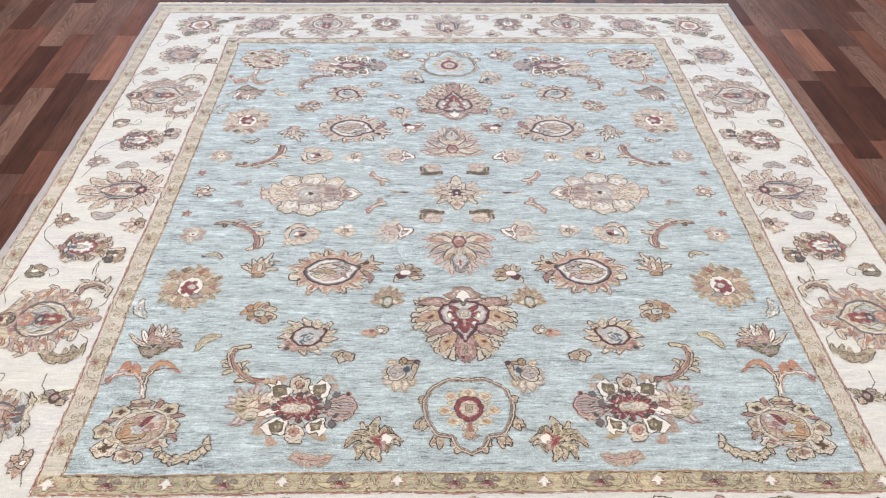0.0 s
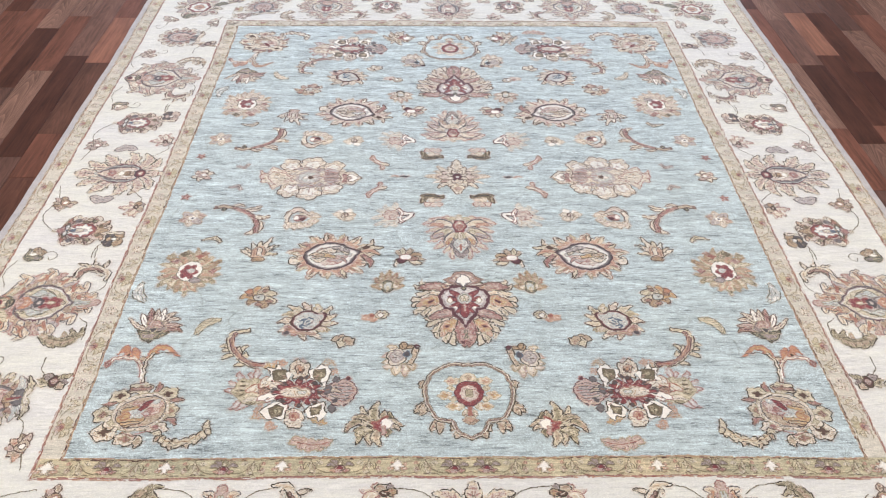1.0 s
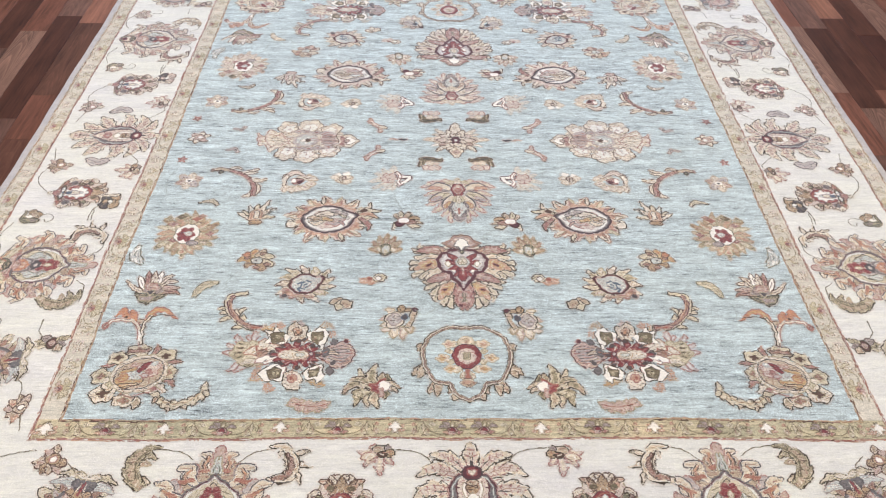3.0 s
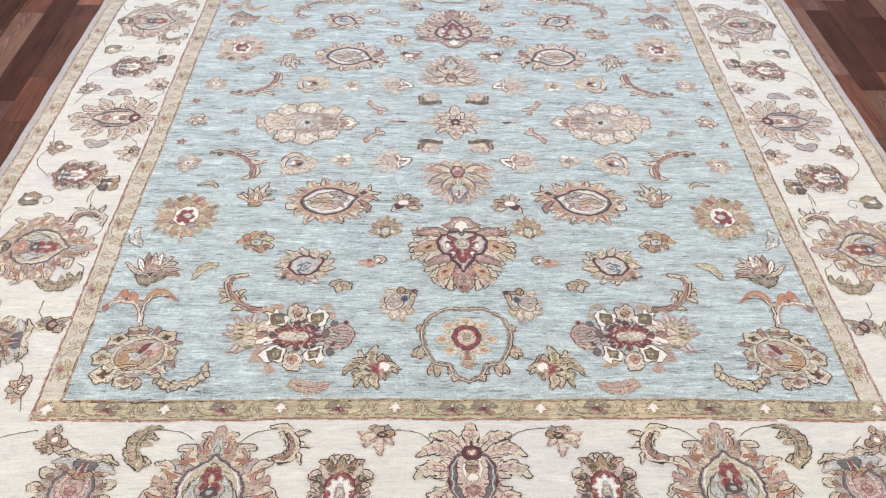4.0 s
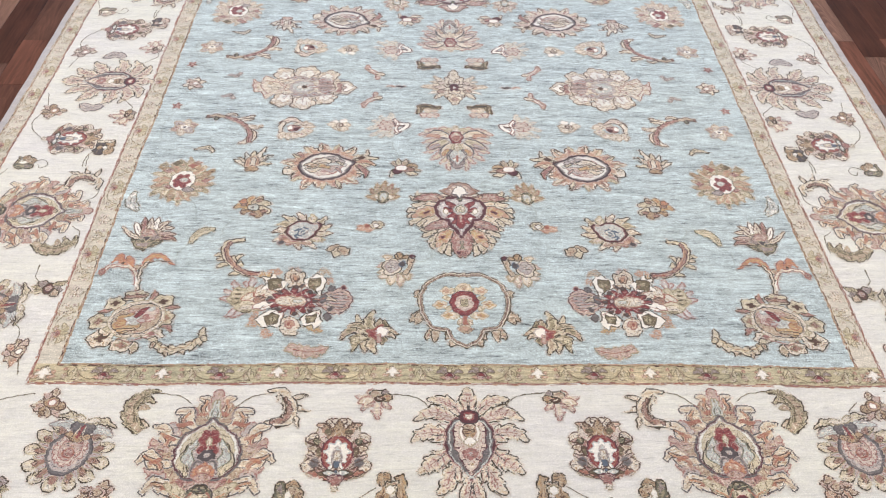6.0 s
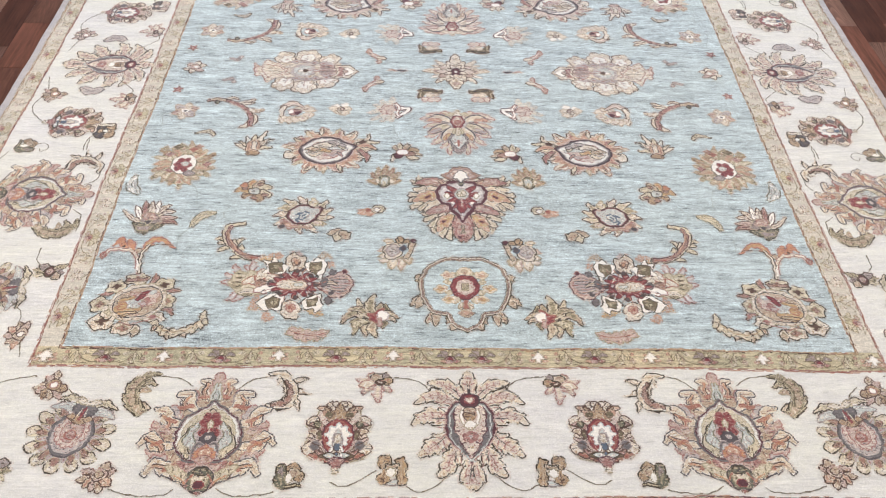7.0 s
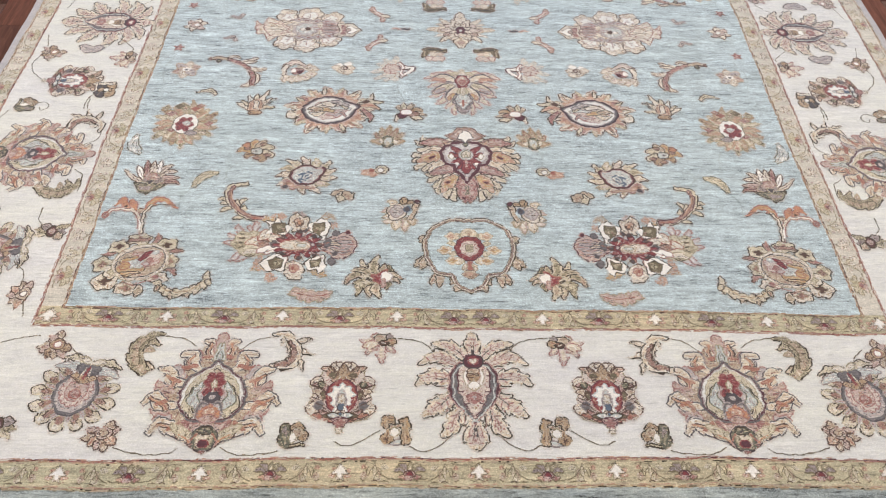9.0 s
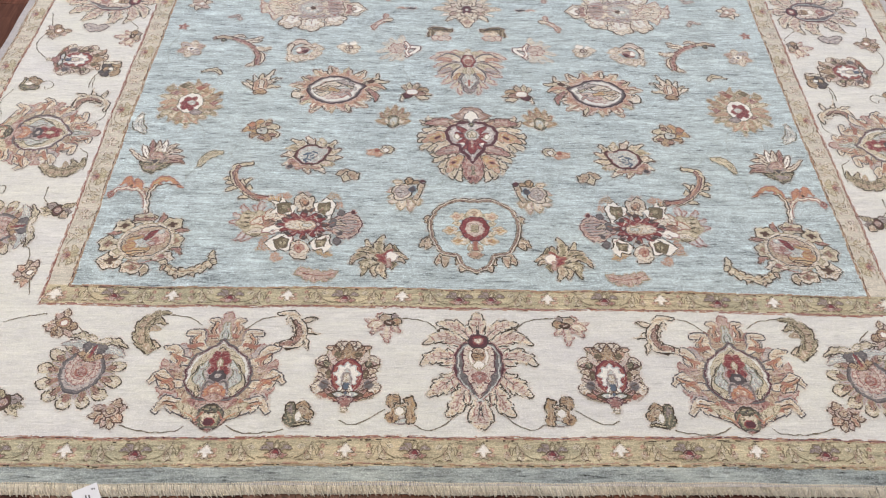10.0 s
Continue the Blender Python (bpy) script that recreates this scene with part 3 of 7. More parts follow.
def heart_palmette():
    w = Weave(0.165, 0.190, 12, both=True)
    w.lay(w.poly([-3, 85, 20, 80, 35, 67, 40, 53, 57, 44, 58, 27, 53, 15, 61, -10, 59, -26, 50, -37, 20, -43, 1, -52]), "blush", "tan")
    for x, y, rx, ry in ((14, 76, 10, 8), (49, 41, 11, 11), (52, -17, 12, 14), (6, 81, 7, 6)):
        w.dot(x, y, rx, ry, "ecru", "brown")
    w.leaf([15, 44, 24, 66, 41, 74], 9, "salmon", "brown", 2, 0.4).leaf([8, 44, 14, 61, 28, 72], 6, "camel", "brown", 2, 0.4).dot(18, 57, 5, 9, "olive", "brown").leaf([0, 44, -1, 65, -2, 84], 8, "camel", "brown", 2).seg([6, 44, 7, 57], 1.6, "ecru")
    w.leaf([27, 23, 41, 36, 54, 33], 6, "rose", "brown", 2, 0.4).dot(41, 36, 5, 5, "green", "olive").leaf([30, 2, 42, 18, 59, 21], 9, "tan", "brown", 3, 0.4).dot(35, 12, 4, 9, "olive", "brown")
    w.leaf([9, -31, 32, -10, 57, 6], 8, "pink", "brown", 2, 0.3).dot(42, -10, 7, 10, "steel", "taupe").seg([6, -37, 26, -19, 53, 0], 1.1, "brown")
    w.leaf([2, -48, 27, -33, 52, -30], 8, "brick", "brown", 4, 0.5).leaf([1, -40, 23, -31, 40, -20], 5, "rose", "brown", 3, 0.5).dot(20, -33, 10, 3, "olive", "brown").seg([1, -54, 3, -66], 3.5, "ecru", "tan")
    w.dot(0, 9, 29, 37, "red", "maroon").dot(0, 8, 24, 32, "red", "brick")
    w.lay(w.poly([0, 38, 6, 26, 16, 30, 15, 18, 25, 13, 16, 7, 19, -7, 8, -10, 13, -23, 2, -27]), "white", "mist").lay(w.poly([0, 23, 7, 13, 11, 5, 7, -6, 2, -23]), "mist", "lilac")
    w.seg([7, 5, 10, -9], 1.0, "taupe").dot(0, 2, 6, 11, "ecru", "taupe").dot(0, -23, 5, 15, "navy", "slate").seg([5, -23, 13, -33], 2.2, "ecru", "brown").leaf([0, -40, 13, -32, 23, -31], 5, "mist", "umber", 0)
    w.lay(w.poly([-1, -36, 14, -42, 10, -49, 1, -54]), "rose", "maroon")
    return w.data("heart_palmette")


def flame_palmette():
    w = Weave(0.300, 0.300, 13, both=True)
    # pale ground, then pink and grey step leaves between the flames
    w.lay(w.poly([3, 134, 24, 120, 41, 102, 59, 80, 81, 50, 93, 16, 102, -21, 92, -54, 67, -71, 39, -97, 11, -108]), "tan", None)
    for pts, f in (([38, 76, 46, 94, 65, 96], "taupe"), ([61, 41, 76, 61, 81, 69], "lilac"), ([76, 9, 100, 20, 108, 33], "pink"), ([76, -38, 96, -36, 109, -29], "pink"), ([70, -46, 91, -50, 101, -53], "lilac"), ([86, -13, 101, 8, 109, 13], "pink")):
        w.leaf(pts, 9, f, "rose", 2, 0.4)
    for pts in ([5, 80, 14, 98, 18, 118, 33, 126], [30, 55, 49, 73, 54, 93, 70, 94], [52, 28, 80, 33, 90, 56, 109, 59], [63, -22, 91, -20, 108, -2, 123, -16], [29, -93, 60, -73, 86, -57, 102, -76]):
        w.hook(pts, 15, "buff", "slate").seg(pts[-4:], 1.3, "tan").seg(pts[-4:-2] + [(pts[-4] + pts[-2]) / 2 + 3, (pts[-3] + pts[-1]) / 2], 0.8, "rosewood")
    for pts, bar in (([21, 86, 24, 103, 21, 120], [13, 89, 29, 87]), ([55, 60, 56, 78, 52, 89], [39, 66, 65, 63]), ([79, 21, 81, 34, 95, 48], [68, 31, 87, 39]), ([80, -30, 90, -17, 114, -6], [85, -12, 100, -18]), ([49, -84, 61, -68, 89, -61], [49, -59, 69, -73])):
        w.seg(pts, 3.4, "salmon", "camel").seg(bar, 2.0, "salmon", "brick").seg(pts[:4], 1.0, "brick").seg(pts[2:], 1.6, "orange").seg(bar, 0.8, "brick")
    w.leaf([4, 93, 4, 120, 2, 143], 13, "pink", "rose", 3, 0.5).lay(w.poly([0, 80, -1, 102, 4, 123, 11, 80]), "mist", "moss").seg([3, 102, 6, 80], 1.2, "green")
    # the rose cup with its green bud
    w.lay(w.poly([4, -49, 43, -54, 36, -78, 27, -104, 1, -120]), "rose", "brown").lay(w.poly([1, -54, 30, -62, 22, -93, 0, -112]), "pink", "rose")
    w.leaf([28, -89, 43, -77, 65, -62], 9, "straw", "tan", 0).seg([26, -97, 47, -82], 1.8, "orange")
    ring_pts = [-1, 79, 17, 64, 34, 49, 48, 44, 53, 27, 63, 11, 61, -18, 55, -32, 40, -49, 5, -54]
    w.lay(w.poly(ring_pts), "maroon", "steel", 3)
    w.lay(w.poly([0, 73, 15, 60, 32, 44, 44, 40, 49, 26, 58, 10, 56, -16, 50, -29, 37, -44, 4, -49]), "cream", "taupe")
    w.lay(w.poly([1, 67, 18, 54, 38, 36, 52, 10, 51, -14, 44, -30, 31, -41, 4, -46]), "straw", "moss", 1)
    w.leaf([31, -42, 47, -14, 33, 24], 7, "straw", "umber", 3, 0.3).leaf([18, -30, 36, -5, 22, 32], 10, "mist", "green", 2, 0.2).leaf([7, -26, 20, 3, 7, 41], 8, "lilac", "green", 2, 0.2)
    w.leaf([2, 15, 1, 41, -1, 60], 11, "tan", "umber", 2, 0.3).lay(w.lobes(0.002, 0.030, 0.017, 0.023, 5, 0.4), "red", "rose").dot(0, 25, 4, 9, "ecru", "tan").dot(12, 7, 6, 10, "red", "rose")
    w.lay(w.lobes(0.0, -0.008, 0.015, 0.015, 5, 0.25), "slate", "dark").dot(-1, -4, 5, 5, "lilac").seg([3, -22, 16, -15, 23, -30, 20, -42], 1.5, "steel", "taupe").seg([12, -34, 26, -38], 1.6, "lilac")
    w.lay(w.poly([-3, -18, 6, -22, 19, -34, 17, -46, 3, -54]), "orange", "rose").dot(-1, -38, 9, 12, "salmon", "brick").dot(-1, -49, 14, 6, "pink", "rose")
    w.dot(-2, -89, 20, 26, "green", "dark").dot(-3, -90, 12, 18, "straw", "moss").seg([-5, -78, -1, -98], 2, "ecru").dot(-3, -100, 6, 8, "maroon", "red").dot(0, -72, 12, 6, "green", "olive")
    w.seg([12, -78, 22, -93], 2.0, "brick")
    return w.data("flame_palmette")


def oval_rosette():
    w = Weave(0.185, 0.185, 14, both=True)
    E = lambda a, r, q: (r * math.cos(radians(a)), q * math.sin(radians(a)) - 4)
    for a in (64, 36, 8, -20, -48, -76):
        w.leaf([*E(a + 13, 34, 36), *E(a + 13, 58, 58), *E(a + 13, 78, 76)], 7.5, "ecru", "umber", 2, 0.45)
    for a in (50, 22, -6, -34, -62, -90):
        w.dot(*E(a, 68, 68), 13, 11, "straw", "umber").leaf([*E(a, 38, 40), *E(a, 50, 54), *E(a, 66, 68)], 6.5, "rosewood", "brown", 0).dot(*E(a, 72, 72), 7, 5, "ecru")
    for a in (36, 8, -20, -48, -76):
        w.leaf([*E(a, 34, 36), *E(a, 50, 50), *E(a, 62, 62)], 5.5, "lilac", "tan", 0).seg([*E(a, 40, 42), *E(a, 56, 56)], 0.9, "rose")
    w.leaf([0, 48, 34, 54, 66, 44], 9, "mist", "taupe", 2, 0.3).leaf([0, 58, 30, 72, 62, 66], 8, "straw", "umber", 3, 0.4)
    w.dot(0, -4, 40, 45, "steel", "slate").dot(0, -4, 35, 40, "lilac").lay(w.polar(0, 0.002, 0.030, 0.034, lambda a: 0.85 + 0.15 * np.cos(a * 9)), "blush", "rose")
    w.lay(w.lobes(0, 0.004, 0.021, 0.024, 7, 0.35), "pink", "rose").dot(0, -4, 9, 10, "rose", "brick").dot(12, 22, 5, 5, "rose").dot(0, 30, 12, 9, "camel", "brown").dot(16, 34, 7, 5, "camel", "brown")
    w.lay(w.lobes(0, 0.054, 0.024, 0.014, 5, 0.25), "steel", "slate").leaf([0, 66, 16, 72, 30, 70], 5, "ecru", "tan", 0).seg([0, 56, 0, 28], 2.2, "red").seg([5, 54, 7, 34], 1.1, "ecru")
    return w.data("oval_rosette")


# ---- small border flowers and leaves ----
def bud(seed, w0, h0, angles, lengths, wide, fills, line, heart, heart_line, tip=None, cup=None, at=(0, 0)):
    w = Weave(w0, h0, seed)
    w.fan(at[0], at[1], angles, lengths, wide, fills, line, 0.005, 0.005, tip=tip, p=0.8, teeth=2)
    if cup:
        w.lay(w.ell(at[0], at[1], 0.014, 0.011), cup, line)
    w.lay(w.ell(at[0], at[1], 0.0065, 0.006), heart, heart_line)
    return w.data("bud")


def square_flower(seed, a, b):
    w = Weave(0.064, 0.070, seed)
    for sx, f in ((-1, a), (1, b)):
        w.lay(w.lobes(sx * 0.013, 0.016, 0.012, 0.016, 5, 0.25, 30 * sx), f, "olive").lay(w.lobes(sx * 0.013, -0.016, 0.012, 0.015, 5, 0.25, -30 * sx), f, "olive").lay(w.ell(sx * 0.012, 0, 0.010, 0.012), f)
        w.lay(w.stroke([(sx * 0.016, 0.026), (sx * 0.012, 0.0), (sx * 0.016, -0.024)], KNOT * 0.6), "tan" if f == "camel" else "olive")
    w.lay(w.stroke([(-0.012, 0.0), (0.012, 0.0)], 0.006), b, "olive").lay(w.ell(0.0, 0.0, 0.0055, 0.006), "cream", "olive").lay(w.stroke([(-0.02, -0.026), (0.018, -0.026)], 0.004), "ecru", "olive")
    return w.data("square_flower")


def curl_leaf():
    w = Weave(0.110, 0.105, 89)
    for pts in ([6, 21, 20, 27, 40, 31], [10, 5, 29, 0, 46, -7], [9, -11, 20, -27, 27, -43], [-6, 30, -4, 14, -5, -2], [-15, 39, -17, 27, -22, 16], [-2, -22, -5, -34, -15, -43]):
        w.leaf(pts, 5.0, "ecru", "umber", 2, 0.3)
    w.leaf([-27, -34, 2, -25, 10, 5, -10, 39, -40, 44], 12, "buff", "umber", 4, 0.25).leaf([-23, -32, 1, -22, 7, 5, -6, 29], 5.5, "rosewood", "brown", 5, 0.4)
    return w.data("curled_leaf")


def pink_bud():
    w = Weave(0.100, 0.090, 81)
    for pts, f in (([4, 9, -15, 12, -36, 14], "blush"), ([3, 5, -10, -3, -22, -20], "pink"), ([9, 3, 7, -17, 11, -39], "blush"), ([18, 5, 25, -4, 31, -14], "pink"), ([4, 15, -4, 23, -14, 25], "tan"), ([-3, 6, -18, 1, -27, -2], "buff")):
        w.leaf(pts, 8.5, f, "rose", 2, 0.35, core="buff")
    w.dot(10, 21, 14, 7, "tan", "umber").dot(24, 24, 7, 6, "taupe", "umber").dot(27, 11, 8, 9, "camel", "umber").dot(12, 9, 10, 5, "brown", "umber").seg([8, 11, 16, 8], 1.2, "ecru").seg([17, 13, 28, 15], 1.2, "brick")
    return w.data("bud")


def green_square():
    w = Weave(0.075, 0.075, 85)
    w.lay(w.poly([-20, 27, -13, 31, -5, 29, 0, 18, -2, 2, 5, -15, -8, -20, -18, -15, -21, -4, -19, 11]), "green", "umber").dot(11, 24, 11, 9, "camel", "umber").dot(21, 6, 9, 11, "camel", "umber").dot(14, 13, 8, 8, "tan", "olive").dot(4, 2, 5, 8, "white", "moss").seg([-17, 21, -9, -10], 1.4, "moss").seg([-11, 25, -6, 6], 1.2, "taupe").seg([-1, -14, 25, -12], 1.8, "moss", "umber").dot(-13, 17, 5, 5, "taupe")
    return w.data("square_flower")


def brown_square():
    w = Weave(0.080, 0.080, 86)
    w.dot(-1, -23, 14, 5, "mist", "taupe").dot(-14, 19, 12, 14, "camel", "umber").dot(-15, -16, 10, 10, "camel", "umber").seg([-13, 14, -14, -13], 4.5, "camel").lay(w.poly([4, 25, 22, 30, 25, 11, 23, -5, 28, -24, 12, -27, 10, -9, 13, 7]), "camel", "umber").seg([-10, 10, 12, 12], 4.0, "tan", "olive").dot(-1, -1, 6, 9, "white", "tan").seg([16, 22, 18, -21], 1.2, "tan").seg([21, 22, 24, -9], 1.2, "gold").seg([-16, 22, -17, -5], 1.2, "tan")
    return w.data("square_flower")


def acanthus_leaf():
    w = Weave(0.130, 0.130, 88)
    w.leaf([13, -44, 2, -34, -11, -18], 8, "tan", "umber", 2, 0.3, core="moss").leaf([1, -5, 13, 9, 28, 5], 8, "tan", "moss", 2, 0.4).leaf([3, 18, 20, 25, 36, 19], 7, "moss", "umber", 2, 0.4).leaf([2, -27, 17, -29, 34, -36], 8, "tan", "umber", 2, 0.4, core="moss")
    w.leaf([17, -42, -6, -16, -6, 16, 10, 39, 41, 47], 17, "moss", "umber", 6, 0.35, core="tan", marks="olive").seg([5, -23, -2, 9, 11, 33, 31, 44], 1.2, "olive")
    return w.data("curled_leaf")


# ---- figures of the field ----
def orange_daisy():
    w = Weave(0.100, 0.100, 73)
    for pts, f in (([6, 5, -10, -6, -18, -21], "camel"), ([2, 5, -26, 10, -38, 0], "gold"), ([1, 12, -19, 25, -30, 21], "orange"), ([6, 12, -2, 34, 0, 45], "gold"), ([10, 12, 17, 33, 25, 44], "tan"), ([13, 6, 32, 19, 47, 18], "straw"), ([14, 2, 35, -5, 47, -17], "straw"), ([11, -2, 19, -21, 19, -31], "camel")):
        w.leaf(pts, 10.5, f, "umber" if f in ("straw", "tan") else "camel", 0, core=f)
    for x, y in ((18, 30), (33, -8), (8, -19), (-17, 13)):
        w.dot(x, y, 6.5, 5, "rosewood", "camel")
    w.dot(6, 5, 13, 11, "mist", "olive").dot(4, 6, 3.5, 3.5, "slate")
    return w.data("little_flower", halo=0.4)


def gold_palmette(swap=None):
    w = Weave(0.235, 0.215, 21, swap=swap)
    for pts in ([-28, 43, -46, 34, -63, 26], [49, 44, 46, 72, 43, 91], [50, 42, 78, 43, 107, 39], [67, -4, 90, -14, 102, -31]):
        w.leaf(pts, 8, "rosewood", "brown", 3, 0.35, core="rose")
    for x, y, rx, ry, c, rot in ((-42, -47, 27, 25, "brown", 10), (6, -64, 23, 17, "rosewood", 0), (63, -35, 26, 15, "rose", -10), (-57, 0, 21, 21, "rosewood", 10), (-34, 51, 21, 18, "brown", 20), (6, 74, 27, 17, "rose", 0), (68, 56, 22, 19, "brown", 20), (84, 9, 17, 21, "rosewood", 0), (33, -72, 9, 15, "tan", 0), (-34, -21, 17, 20, "straw", 0)):
        m = w.polar(x * 0.001, y * 0.001, rx * 0.001, ry * 0.001, lambda a: 0.80 + 0.24 * np.abs(np.cos(a * 2.5 + x)) ** 1.4, rot)
        w.lay(m, "ecru" if y < 0 else "straw", "umber")
        w.lay(w.polar(x * 0.001, y * 0.001, rx * 0.00048, ry * 0.00044, lambda a: 0.82 + 0.25 * np.cos(a * 4), rot), c, "tan")
    w.seg([-14, 71, 28, 74], 4.0, "rosewood", "brown").seg([-24, 38, -3, 24], 2.6, "rosewood").seg([26, -52, 59, -41], 1.8, "rose").seg([-6, -47, 24, -58], 2.4, "rosewood")
    w.lay(w.ell(0.022, 0.007, 0.059, 0.050, 22), "ecru", "tan").lay(w.ell(0.022, 0.007, 0.053, 0.043, 22), "dark").lay(w.ell(0.022, 0.007, 0.0505, 0.0405, 22), "tan").lay(w.lobes(0.006, -0.004, 0.033, 0.028, 6, 0.2, 22), "gold", "camel")
    w.lay(w.lobes(0.036, 0.017, 0.030, 0.022, 6, 0.25, 22), "blush", "rose").lay(w.lobes(0.014, 0.002, 0.023, 0.013, 5, 0.25, 10), "mist", "tan")
    w.leaf([19, 13, 28, 28, 40, 40], 5, "red", "maroon", 2, 0.4).seg([24, 30, 34, 24], 2.2, "red").dot(47, 35, 6, 5, "mist", "lilac").dot(41, 13, 7, 6, "rose", "pink").dot(34, 2, 6, 4, "lilac", "rose").dot(8, 31, 7, 4, "pink", "rose").dot(-9, -5, 9, 10, "gold", "orange").seg([-11, -26, 23, -22], 2.4, "gold", "camel")
    return w.data("gold_palmette")


def bracket_leaf(swap=None):
    w = Weave(0.190, 0.120, 22, swap=swap)
    w.leaf([-36, 23, -52, 47, -64, 29], 10, "orange", "salmon", 2, 0.4).leaf([-16, 16, -26, 39, -32, 52], 9, "orange", "salmon", 2, 0.4).leaf([7, 21, 30, 53, 77, 25], 9, "orange", "salmon", 5, 0.5, core="gold").seg([11, 24, 30, 34, 68, 34], 1.2, "brown").dot(-5, 16, 7, 7, "tan", "camel").dot(-40, 28, 4, 4, "brown")
    w.seg([11, -47, -1, -11, -19, 14, -41, 21, -64, 17, -78, 1], 3.4, "ecru", "rose").seg([13, -47, 5, -5, 7, 17, 15, 30], 2.6, "ecru", "umber").seg([9, -43, 0, -16], 2.2, "white").dot(-80, 0, 6, 8, "rose", "brick")
    return w.data("bracket_leaf", halo=0.3)


def crown_flower():
    w = Weave(0.150, 0.145, 23)
    for pts, f in (([27, -17, 53, -11, 74, -19], "rosewood"), ([22, -7, 46, 1, 70, -1], "pink"), ([18, 0, 38, 19, 62, 20], "ecru"), ([15, 1, 30, 32, 49, 42], "ecru"), ([-17, -14, -38, 1, -60, 24], "ecru"), ([-12, -5, -26, 21, -34, 41], "white"), ([14, 6, 16, 35, 18, 56], "white"), ([-5, -1, -11, 31, -15, 59], "rose"), ([8, 2, 3, 34, 1, 57], "ecru")):
        w.leaf(pts, 6.2, f, "brown", 0, vein="maroon")
    w.lay(w.poly([-13, -14, -11, 11, 2, 19, 22, 11, 35, -13, 16, -23]), "taupe", "tan").dot(2, 6, 12, 10, "pink", "rose").dot(15, -2, 9, 8, "pink")
    w.lay(w.poly([-32, -18, -15, -19, 4, -25, 18, -22, 43, -23, 25, -42, 14, -43, 7, -54, -12, -49, -20, -34]), "green", "umber").lay(w.poly([-18, -29, 2, -32, 19, -30, 7, -44, -11, -43]), "taupe", "moss").lay(w.poly([-2, -10, 14, -9, 10, -23, 5, -24]), "slate", "moss")
    return w.data("crown_flower")


